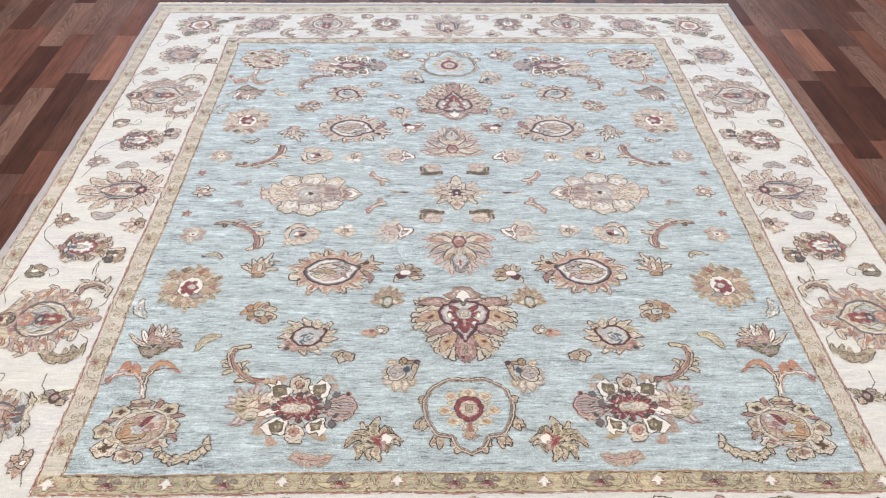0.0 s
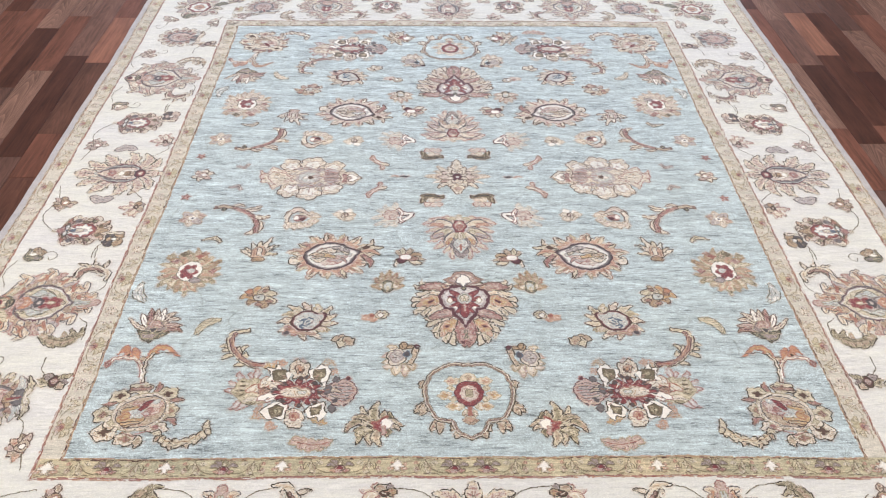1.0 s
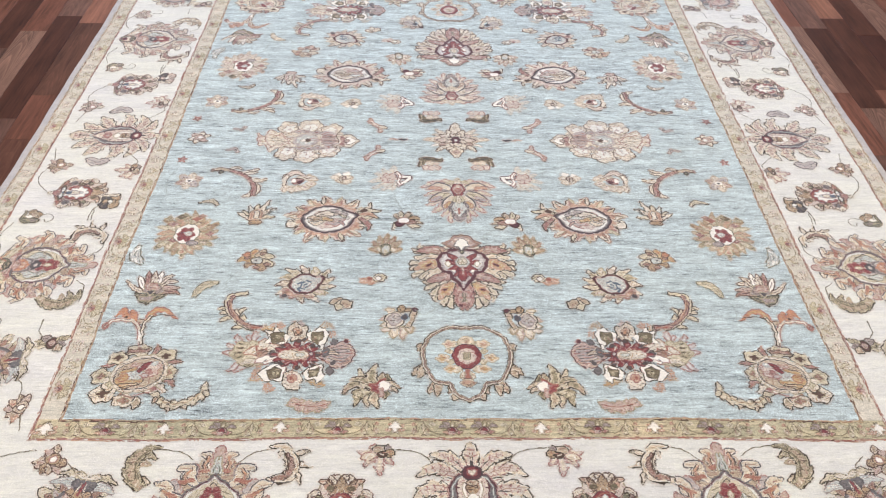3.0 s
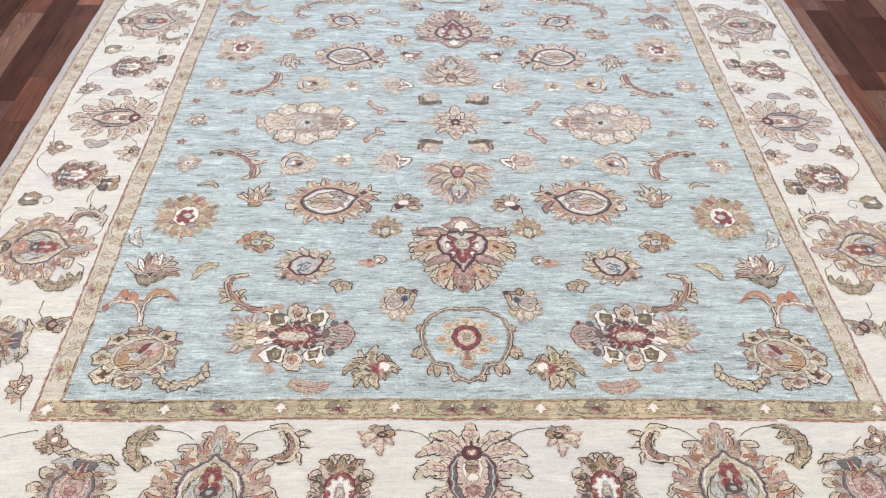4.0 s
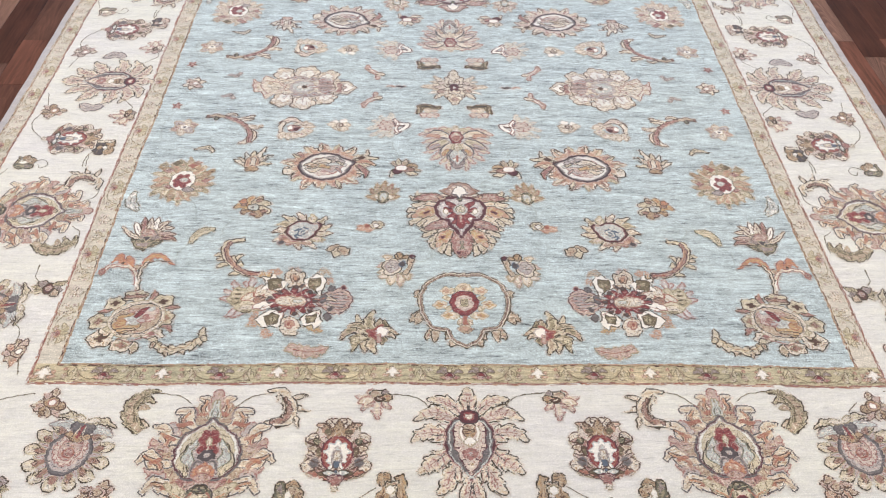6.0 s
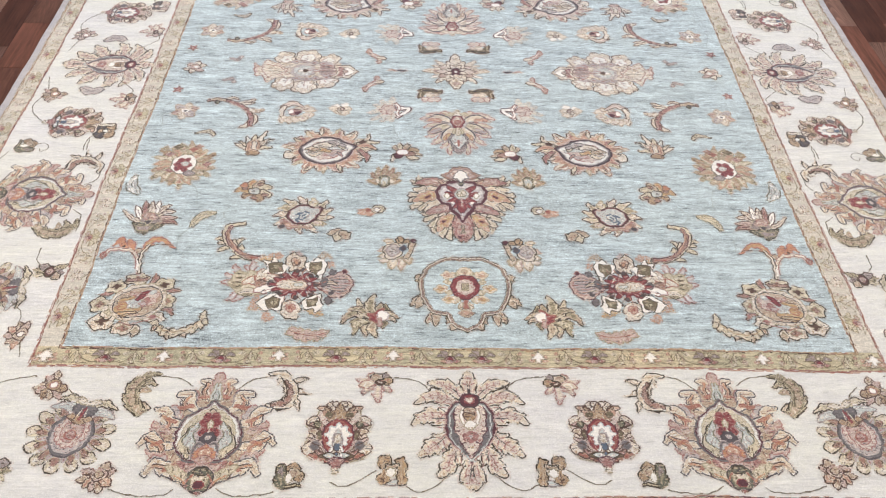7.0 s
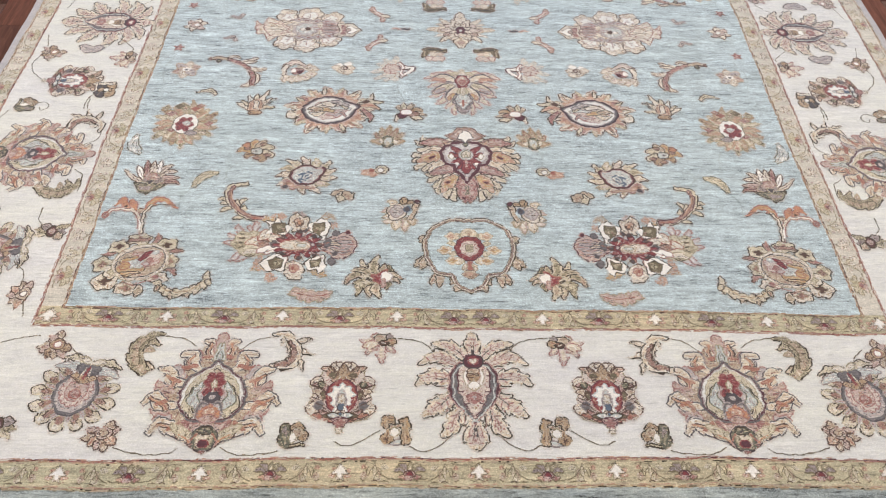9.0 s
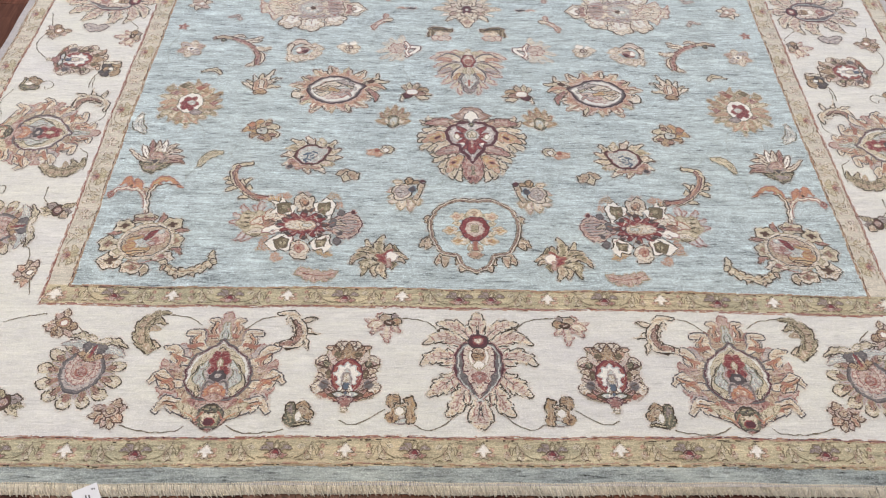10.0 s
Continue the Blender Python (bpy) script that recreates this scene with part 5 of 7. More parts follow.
def fan_palmette():
    w = Weave(0.225, 0.235, 36, both=True)
    for pts in ([31, 47, 68, 70, 100, 48], [36, 30, 71, 23, 92, 13], [35, 14, 64, -18, 88, -29], [29, -3, 53, -42, 72, -58], [18, -19, 32, -58, 47, -74], [13, -27, 22, -74, 23, -102], [16, 55, 32, 76, 51, 74], [26, 59, 53, 69, 79, 73]):
        w.leaf(pts, 9, "blush", "salmon", 3, 0.4, core="straw")
    # drop-shaped petals, each with a dark outline, a pale rim and a coloured heart
    for pts, wd, e, c in (([22, 42, 56, 56, 88, 42], 13, "buff", "salmon"), ([28, 22, 54, 6, 80, -18], 14, "straw", "lilac"), ([14, 8, 30, -20, 40, -50], 13, "buff", "gold")):
        w.leaf(pts, wd + 2.5, "slate", "taupe", 0).leaf(pts, wd - 1.5, e, None, 0).leaf([pts[0] * 0.6 + pts[4] * 0.4, pts[1] * 0.6 + pts[5] * 0.4, (pts[2] + pts[4]) / 2, (pts[3] + pts[5]) / 2, pts[0] * 0.15 + pts[4] * 0.85, pts[1] * 0.15 + pts[5] * 0.85], wd * 0.42, c, "rose", 0)
    w.leaf([-1, -14, -3, -51, -3, -93], 26, "taupe", "slate", 4, 0.35).leaf([-2, -19, -3, -48, -2, -74], 16, "mist", "slate", 0).seg([-1, -39, -2, -66], 2.6, "brick").seg([-2, -46, 9, -52], 1.8, "brick").seg([-1, 15, -2, -19], 2.4, "ecru", "moss").seg([6, 17, 12, -11], 1.6, "straw", "moss")
    w.leaf([4, 58, 17, 74, 32, 67], 5, "straw", "moss", 2).leaf([1, 55, 1, 72, 1, 89], 11, "ecru", "tan", 2)
    w.lay(w.lobes(0.0, 0.038, 0.018, 0.026, 6, 0.10), "red", "maroon").dot(0, 40, 12, 19, "pink", "rose").dot(0, 36, 6, 9, "rose", "brick").dot(0, 52, 4, 5, "ecru")
    return w.data("fan_palmette", halo=0.75)


def grand_palmette():
    w = Weave(0.300, 0.310, 37, both=True)
    w.lay(w.poly([2, 103, 37, 97, 92, 84, 109, 56, 106, 2, 76, -45, 47, -90, 20, -109, -5, -116]), "buff", "umber")
    # straw teeth outside
    for pts in ([83, 77, 102, 93, 107, 108], [92, 77, 115, 79, 124, 90], [91, 63, 109, 56, 120, 58], [98, 22, 121, 16, 130, 9], [97, 5, 119, -8, 123, -19], [88, 0, 100, -15, 101, -25], [68, -25, 90, -33, 100, -32], [63, -38, 85, -51, 93, -58], [48, -64, 70, -83, 65, -102], [38, -84, 51, -102, 49, -115], [28, -90, 34, -110, 29, -122], [58, -51, 75, -72, 83, -71], [99, 32, 122, 36, 129, 28]):
        w.leaf(pts, 8.5, "ecru", "umber", 2, 0.35, core="straw")
    w.leaf([52, 38, 90, 28, 120, 8], 20, "salmon", "umber", 3, 0.25, core="gold", marks="straw").leaf([36, 74, 74, 84, 116, 78], 18, "rose", "umber", 3, 0.25, core="pink", marks="rose").seg([54, 71, 82, 71], 1.2, "moss").seg([59, 78, 75, 84], 0.9, "rosewood")
    w.leaf([27, -40, 44, -62, 61, -96], 20, "salmon", "umber", 3, 0.28, core="gold", marks="straw").leaf([23, -10, 50, -14, 88, -34], 19, "rose", "umber", 3, 0.25, core="pink", marks="rose").seg([46, -18, 67, -16], 1.2, "taupe")
    w.leaf([-3, -40, -4, -86, -5, -126], 25, "rose", "umber", 3, 0.18, core="pink", marks="rose").seg([-3, -73, -4, -98], 2.0, "green").seg([-4, -87, 5, -80], 1.6, "green").seg([-4, -93, 3, -97], 1.4, "green")
    w.dot(84, 29, 9, 3.4, "maroon", "brick", -32).dot(47, -58, 7, 3.6, "maroon", "brick", -30)
    w.leaf([27, 83, 45, 76, 55, 90], 8, "salmon", "camel", 2, 0.3)
    shield = [1, 89, 29, 84, 51, 70, 64, 50, 60, 20, 48, 4, 32, -2, 28, -19, 9, -46, -3, -60]
    w.lay(w.poly(shield), "maroon", "maroon").lay(w.poly([1, 83, 28, 77, 48, 65, 58, 46, 55, 24, 44, 10, 28, 4, 23, -14, 7, -38, -3, -50]), "lilac", None).lay(w.poly([1, 78, 28, 71, 44, 59, 52, 43, 50, 28, 41, 17, 24, 10, 19, -10, 5, -29, -2, -38]), "haze", None)
    for pts, wd in (([4, 41, 21, 55, 37, 69], 7), ([4, 34, 25, 37, 41, 44], 7), ([4, 26, 20, 14, 35, 11], 7), ([2, 20, 10, -1, 21, -12], 7), ([-1, 20, -1, -7, -1, -29], 9)):
        w.leaf(pts, wd, "red", "maroon", 0).seg(pts[:4], 0.8, "rose")
    w.dot(36, 32, 5.5, 7, "white", "moss").dot(25, 6, 4, 4, "white").dot(12, 49, 3, 3, "orange")
    w.dot(1, 40, 14, 18, "mist", "taupe").dot(1, 42, 8, 11, "ecru", "green").seg([1, 47, 1, 31], 1.5, "moss").seg([1, 25, 0, -7], 1.5, "pink")
    # the small dome on top
    w.lay(w.poly([3, 139, 19, 135, 32, 120, 50, 110, 33, 95, 1, 85]), "rosewood", "brown").lay(w.poly([2, 132, 16, 128, 28, 112, 35, 107, 18, 94, 1, 88]), "pink", "taupe")
    w.lay(w.poly([2, 125, 11, 116, 23, 98, 10, 99, 1, 82]), "white", "slate").seg([4, 86, 16, 95], 1.8, "slate").dot(1, 78, 3, 6, "green", "dark")
    return w.data("grand_palmette")


def ring_rosette():
    w = Weave(0.265, 0.245, 38, both=True)
    for x0, y0, x1, y1 in ((92, -8, 118, -34), (92, -12, 108, -40), (70, -54, 84, -84), (66, -58, 66, -88), (96, 40, 112, 48), (18, -76, 34, -100), (24, -66, 42, -82)):
        w.lay(w.petal(x0 * 0.001, y0 * 0.001, math.degrees(math.atan2(y1 - y0, x1 - x0)), math.hypot(x1 - x0, y1 - y0) * 0.0011, 0.0105, 0.7, teeth=2), "tan", "umber")
    rim = w.shape(0, 0.024, ((0, 84), (10, 80), (30, 84), (62, 72), (86, 50), (101, 16), (101, -14), (90, -46), (72, -82), (30, -84), (0, -84))) | w.shape(0, -0.060, ((0, 20), (36, 2), (38, -4), (30, -28), (14, -40), (0, -50)))
    rim = rim | rim[:, ::-1]
    deep = lambda k: ~w.grow(~rim, k)
    w.lay(rim, "tan", "umber").lay(deep(1), "buff").lay(deep(2), "brown").lay(deep(3), "rosewood").lay(deep(4), "brown").lay(deep(5), "tan").lay(deep(6), "umber").lay(deep(7), "blue")
    # flower on a stem
    for a, r in ((68, 34), (18, 38), (-22, 38), (-58, 40)):
        c, n = math.cos(radians(a)) * r, 18 + math.sin(radians(a)) * r * 1.15
        w.dot(c, n, 5.5, 9, "straw", "moss", a - 90)
    for a, r, f in ((90, 46, "tan"), (44, 52, "salmon"), (-6, 54, "gold"), (-46, 52, "gold")):
        c, n = math.cos(radians(a)) * r, 18 + math.sin(radians(a)) * r
        w.lay(w.lobes(c * 0.001, n * 0.001, 0.017, 0.0125, 5, 0.3), "buff", "tan", 1).lay(w.lobes(c * 0.00104, n * 0.00102, 0.0095, 0.0075, 4, 0.35), f, None).seg([c * 0.8, 18 + (n - 18) * 0.8, c * 0.98, 18 + (n - 18) * 0.98], 0.8, "rosewood")
    w.seg([0, -8, 0, -50], 2.6, "brick", "rose").lay(w.lobes(0, -0.057, 0.017, 0.010, 5, 0.35), "tan", "camel", 1).dot(0, -56, 7, 4, "salmon").dot(11, -38, 3.5, 9, "ecru", "tan")
    w.dot(0, 18, 30, 33, "red", "maroon").lay(w.lobes(0, 0.018, 0.020, 0.022, 8, 0.12), "blush", "rose", 1).lay(w.lobes(0, 0.018, 0.0095, 0.011, 5, 0.3), "moss", "camel", 1)
    return w.data("ring_rosette")


def white_tulip():
    w = Weave(0.135, 0.145, 39)
    for pts in ([4, -3, -26, -2, -55, -10], [4, -1, -22, 15, -45, 26], [4, 3, -11, 27, -22, 47], [7, 4, 6, 33, 10, 60], [4, -8, -20, -24, -47, -41], [7, -11, -5, -35, -19, -50], [9, -13, 8, -33, 8, -51]):
        w.leaf(pts, 8.5, "mist", "straw", 2, 0.3, core="ecru").seg(pts[:4], 0.8, "tan")
    w.lay(w.lobes(-0.004, 0.004, 0.022, 0.022, 6, 0.2), "blush", "rose").seg([-11, 10, -6, -18], 1.0, "rose")
    w.seg([17, 29, 27, 14, 48, 10, 55, 8, 47, -5, 36, -16, 25, -31], 5.0, "white", "maroon").seg([28, -26, 23, -8, 26, 11, 19, 29], 3.0, "white", "rose").seg([25, 4, 39, 3, 47, 5], 1.6, "brown")
    return w.data("white_tulip", halo=0.3)


def dark_square():
    w = Weave(0.080, 0.080, 40)
    for x in (-14, 2, 18):
        w.dot(x, -19, 8, 10, "blush", "rose").dot(x, -18, 4, 5, "salmon")
    w.lay(w.poly([-34, 26, -20, 34, 22, 26, 34, 22, 30, 12, 4, 14, -14, 12, -22, -6, -34, -14]), "olive", "umber").seg([-28, 16, -26, 0], 3.0, "green").seg([-24, 26, 20, 22], 2.6, "dark").seg([-30, 20, -28, -8], 1.4, "moss").dot(-2, 4, 11, 9, "ecru", "tan").dot(14, 2, 7, 6, "blush", "tan")
    return w.data("square_bud", halo=0.35)


def pink_heart_bud():
    w = Weave(0.105, 0.095, 41)
    for pts, f in (([-11, 0, -21, 15, -30, 26], "tan"), ([-5, 6, -10, 20, -12, 32], "straw"), ([3, 6, 8, 22, 17, 25], "tan"), ([11, -1, 28, 7, 37, 1], "camel"), ([8, -10, 28, -8, 48, -15], "tan"), ([-11, -15, -24, -20, -31, -38], "ecru"), ([9, -19, 23, -25, 38, -30], "straw")):
        w.leaf(pts, 7.5, f, "umber", 0)
    w.dot(13, -10, 15, 8, "rosewood", "brown").dot(-13, -17, 12, 11, "maroon", "umber").dot(-5, -3, 13, 10, "white", "pink").dot(5, -7, 6, 6, "white")
    return w.data("heart_bud", halo=0.3)


def bell_bud():
    w = Weave(0.115, 0.120, 42)
    for pts, f in (([2, -28, -17, -21, -33, -19], "camel"), ([2, -21, -14, -1, -27, 9], "rosewood"), ([4, -16, -5, 10, -10, 29], "tan"), ([9, -15, 9, 15, 10, 40], "camel"), ([14, -16, 24, 11, 32, 31], "rosewood"), ([17, -20, 36, 0, 47, 12], "tan"), ([18, -27, 36, -20, 51, -20], "camel")):
        w.leaf(pts, 9.5, f, "tan", 2, 0.35, core="tan", marks="rosewood")
    w.dot(9, -20, 15, 22, "green", "umber").dot(9, -19, 9, 15, "mist", "moss").dot(10, -27, 5, 8, "straw").dot(-7, -19, 4, 7, "ecru", "tan").dot(28, -23, 4, 7, "ecru", "tan")
    return w.data("bell_bud", halo=0.4)


def pink_twin():
    w = Weave(0.075, 0.052, 43)
    w.lay(w.lobes(-0.012, -0.006, 0.026, 0.014, 5, 0.25), "salmon", None).lay(w.lobes(0.014, 0.004, 0.016, 0.014, 6, 0.2), "straw", "olive").lay(w.ell(0.012, 0.002, 0.006, 0.006), "cream", "brown").lay(w.ell(-0.008, 0.0, 0.008, 0.005), "brick")
    return w.data("little_flower")


def leaf_pair():
    w = Weave(0.065, 0.06, 44)
    w.lay(w.petal(0.006, 0.016, 200, 0.034, 0.014, teeth=2), "tan", "olive").lay(w.petal(0.004, 0.014, 250, 0.036, 0.013, teeth=2), "straw", "olive").lay(w.petal(0.004, 0.014, 310, 0.034, 0.014, teeth=2), "tan", "olive")
    return w.data("leaf_pair")


def corner_cup():
    w = Weave(0.120, 0.125, 45)
    for pts, f in (([-3, 19, -13, 30, -23, 39], "buff"), ([-5, 6, -22, 8, -39, 2], "pink"), ([-4, -8, -16, -24, -31, -30], "blush"), ([5, -20, -2, -38, -5, -54], "buff"), ([17, -21, 18, -39, 17, -57], "pink"), ([26, -15, 33, -28, 35, -39], "tan"), ([-4, 0, -19, -11, -34, -16], "ecru")):
        w.leaf(pts, 9.5, f, "tan", 2, 0.3, core="ecru")
    w.seg([6, 35, 45, 34], 6.5, "camel", "umber").seg([43, 34, 39, 7, 29, -17], 6.0, "tan", "umber").leaf([18, 33, 14, 42, 8, 46], 5, "camel", "umber", 0).dot(45, 37, 5.5, 6, "maroon", "dark")
    w.lay(w.polar(-0.003, 0.003, 0.021, 0.026, lambda a: 0.86 + 0.16 * np.abs(np.cos(2 * a + 0.78))), "ecru", "umber").lay(w.ell(-0.002, 0.005, 0.014, 0.018), "lilac", "taupe").seg([-10, 10, 6, -8], 0.9, "mist").dot(20, 12, 6, 8, "slate", "navy").seg([-11, 1, -2, 1], 1.0, "umber")
    return w.data("cup_flower", halo=0.3)


def square_red_bud():
    w = Weave(0.115, 0.100, 46)
    w.leaf([-4, 12, 21, 19, 48, 11], 15, "buff", "tan", 2, 0.3, core="tan", marks="camel").leaf([-43, 21, -17, 44, 20, 24], 9, "blush", "umber", 2, 0.2).leaf([-36, 28, -42, 9, -40, -19], 8, "ecru", "umber", 2, 0.2)
    for x, y in ((-35, -29), (-19, -33), (-2, -31), (17, -23), (31, -7)):
        w.lay(w.lobes(x * 0.001, y * 0.001, 0.012, 0.013, 4, 0.2), "tan", "moss").dot(x, y, 5, 5, "salmon")
    w.dot(-6, 3, 17, 13, "rosewood", "brown").dot(1, 0, 8, 8, "maroon").dot(-15, 6, 6, 9, "white", "rose")
    return w.data("square_bud", halo=0.35)


def white_spot():
    w = Weave(0.065, 0.065, 47)
    for x, y, f in ((-11, 1, "white"), (12, 7, "white"), (-19, -9, "ecru"), (17, -11, "ecru"), (-4, -24, "tan"), (11, -27, "tan")):
        w.lay(w.lobes(x * 0.001, y * 0.001, 0.011, 0.011, 5, 0.2), f, None if f == "white" else "tan")
    w.dot(1, -10, 8, 9, "ecru", "umber").dot(3, -12, 4, 5, "camel", "brown").seg([-10, -17, -4, -34], 1.0, "umber")
    return w.data("little_flower", halo=0.3)


def drop_leaf(seed, fill, line, L=0.06, wd=0.012, bend=0.01):
    w = Weave(L * 1.2, L * 0.9, seed)
    w.lay(w.stroke([(-L / 2, -bend), (0, bend * 0.6), (L / 2, -bend * 0.3)], 0.002, 0.003, wd), fill, line).lay(w.stroke([(-L / 2, -bend), (0, bend * 0.6), (L * 0.3, 0)], KNOT * 0.5), line)
    return w.data("small_leaf")


def twig():
    w = Weave(0.07, 0.09, 50)
    w.lay(w.stroke([(-0.024, -0.034), (-0.02, -0.012), (0.004, 0.008), (0.008, 0.034)], 0.004, 0.005, 0.0065), "pink", "orange").lay(w.petal(0.0, 0.006, 10, 0.028, 0.007), "tan", "camel").lay(w.stroke([(-0.02, -0.02), (0.0, 0.006)], KNOT * 0.6), "white")
    return w.data("twig")


def dash():
    w = Weave(0.07, 0.03, 51)
    w.lay(w.ell(-0.012, 0, 0.014, 0.005), "pink", None).lay(w.ell(0.014, 0, 0.014, 0.0045), "slate", "lilac")
    return w.data("small_leaf")


def red_speck():
    w = Weave(0.045, 0.035, 52)
    w.fan(0, 0, ring(5, 10), 0.016, 0.005, "brick", None).lay(w.ell(0, 0, 0.004, 0.003), "pink")
    return w.data("little_flower")


# ---- units of the guard stripes ----
def guard_star():
    w = Weave(0.056, 0.050, 61, 0.0005)
    for x, y, rx, ry in ((-18, -6, 8, 5), (17, -8, 9, 4), (20, 4, 5, 5), (-14, 8, 6, 3)):
        w.dot(x, y, rx, ry, "salmon", None)
    w.lay(w.poly([0, 18, 10, 8, 19, -3, 8, -3, 6, -7, 8, -15, 0, -12, -8, -15, -6, -7, -8, -3, -19, -2, -10, 8]), "ecru", "fern", 1).lay(w.poly([0, 14, 8, 6, 13, -1, 4, -1, 3, -10, -3, -10, -4, -1, -13, -1, -8, 6]), "white")
    w.seg([-16, 11, -6, 16, 2, 20], 0.8, "fern").seg([12, 10, 20, 8], 0.8, "moss").seg([8, -18, 18, -16], 0.8, "rosewood").seg([-20, -15, -10, -17], 0.8, "fern")
    return w.data("guard_star", 0.05, 0.0)


def guard_flower():
    w = Weave(0.080, 0.050, 62, 0.0008)
    for pts, wd, f in (([6, -2, 18, 8, 35, 2], 6.5, "taupe"), ([-6, -2, -18, 8, -35, 2], 6.5, "taupe"), ([4, 0, 12, 12, 25, 16], 6, "moss"), ([-4, 0, -12, 12, -25, 16], 6, "taupe"), ([0, 0, 1, 12, 0, 20], 6, "moss"), ([4, -6, 16, -10, 26, -10], 4.5, "rose"), ([-4, -6, -16, -10, -26, -10], 4.5, "salmon")):
        w.leaf(pts, wd, f, "fern", 2, 0.3)
    w.dot(0, -3, 11, 6, "rosewood", "brown").dot(0, -3, 5, 5, "red", "maroon").dot(-2, -12, 7, 4, "pink", "rose")
    w.seg([-40, -12, -28, -15, -16, -13], 0.8, "fern").seg([40, -12, 28, -15, 18, -13], 0.8, "fern")
    return w.data("guard_flower", 0.05, 0.0)


def guard_curl():
    w = Weave(0.094, 0.052, 63, 0.0008)
    for x, y, rx, ry, f in ((-28, 10, 12, 6, "straw"), (30, -8, 13, 7, "tan"), (34, 9, 8, 5, "salmon"), (-8, -12, 10, 5, "straw"), (12, 6, 9, 6, "straw")):
        w.dot(x, y, rx, ry, f)
    # a stem that climbs to a peak, runs on along the edge, and lets its leaves hang
    w.leaf([4, 15, 0, 2, 4, -14], 4.2, "straw", "fern", 0).leaf([8, 15, 18, 4, 20, -8], 4.2, "sage", "fern", 0).leaf([-6, 6, -14, -2, -14, -12], 3.8, "tan", "moss", 0)
    w.seg([-43, -14, -26, -9, -8, 4, 4, 17], 1.0, "fern").seg([4, 17, 24, 19, 43, 17], 0.9, "moss").seg([24, 18, 30, 8, 26, 0], 0.9, "fern").seg([-40, -19, -22, -18], 0.8, "fern").seg([-8, -18, 8, -19], 0.8, "brown").seg([30, -16, 42, -14], 0.8, "fern").seg([-30, 17, -14, 14], 0.8, "moss")
    return w.data("guard_curl", 0.05, 0.0)


def corner_rosette():
    w = Weave(0.215, 0.225, 15)
    w.fan(0, 0, ring(13, 10), (0.062, 0.07, 0.058), 0.019, ("straw", "tan", "lilac"), "olive", 0.036, 0.038, tip=("olive", "rose", "pink"), p=0.85, teeth=3)
    w.lay(w.ell(0.085, -0.035, 0.022, 0.016, -20), "green", "dark").lay(w.ell(-0.03, 0.085, 0.016, 0.022, 20), "green", "dark")
    w.lay(w.lobes(0, 0, 0.058, 0.060, 8, 0.12), "tan", "slate").lay(w.lobes(0, 0, 0.046, 0.048, 7, 0.14), "red", "maroon").lay(w.lobes(0, 0, 0.037, 0.039, 7, 0.14), "cream", "rose")
    w.lay(w.lobes(0.0, 0.0, 0.022, 0.024, 5, 0.3), "orange", "brown").lay(w.ell(0, 0, 0.008, 0.009), "rose")
    return w.data("corner_rosette")


# ---- the rug ----
FX, GX, MX, OX, EX = 0.826, 0.878, 1.166, 1.219, 1.244            # half widths: field, guard, border, outer guard, edge
NEAR = (-1.012, -1.062, -1.343, -1.401, -1.431)                     # the same towards the near end
FAR = (1.038, 1.086, 1.331, 1.412, 1.432)                           # and the far end


def settle(x, y):
    """The slight skew and waviness of a hand-woven rug."""
    wave = 0.0024 * math.sin(3.1 * x + 1.0) + 0.0017 * math.sin(9.0 * x + 4.0) + 0.0010 * math.sin(31.0 * x)
    wave_x = 0.0024 * math.sin(2.7 * y) + 0.0016 * math.sin(8.0 * y + 2.0) + 0.0010 * math.sin(29.0 * y)
    pull = min(1.0, max(0.0, (-1.10 - y) / 0.24)) * (0.0105 * x - 0.0048)     # the near end was cut a little askew
    return x + 0.008 * y + wave_x, y + 0.007 * x * y + wave + pull


rug = tagged(new("rug"), "hand-knotted pale blue wool rug with ivory floral border on wood floor", "rug")


def band(name, x0, y0, y1, x1, y2, y3, dye, label=""):
    """A rectangular frame of plain pile: outer half width x0 from y0 to y1, inner half width x1 from y2 to y3 (none: a full sheet)."""
    verts, faces = [], []

    def sheet(xa, xb, ya, yb):
        nx, ny = max(1, int((xb - xa) / 0.04)), max(1, int((yb - ya) / 0.04))
        k = len(verts)
        for j in range(ny + 1):
            for i in range(nx + 1):
                x, y = settle(xa + (xb - xa) * i / nx, ya + (yb - ya) * j / ny)
                verts.append((x, y, RUG_TOP))
        for j in range(ny):
            for i in range(nx):
                a = k + j * (nx + 1) + i
                faces.append((a, a + 1, a + nx + 2, a + nx + 1))

    if x1 is None:
        sheet(-x0, x0, y0, y1)
    else:
        sheet(-x0, -x1, y0, y1)
        sheet(x1, x0, y0, y1)
        if y2 - y0 > 1e-6:
            sheet(-x1, x1, y0, y2)
        sheet(-x1, x1, y3, y1)
    return part(name, mesh_of(name, verts, faces, [WOOL[dye]]), rug, label)


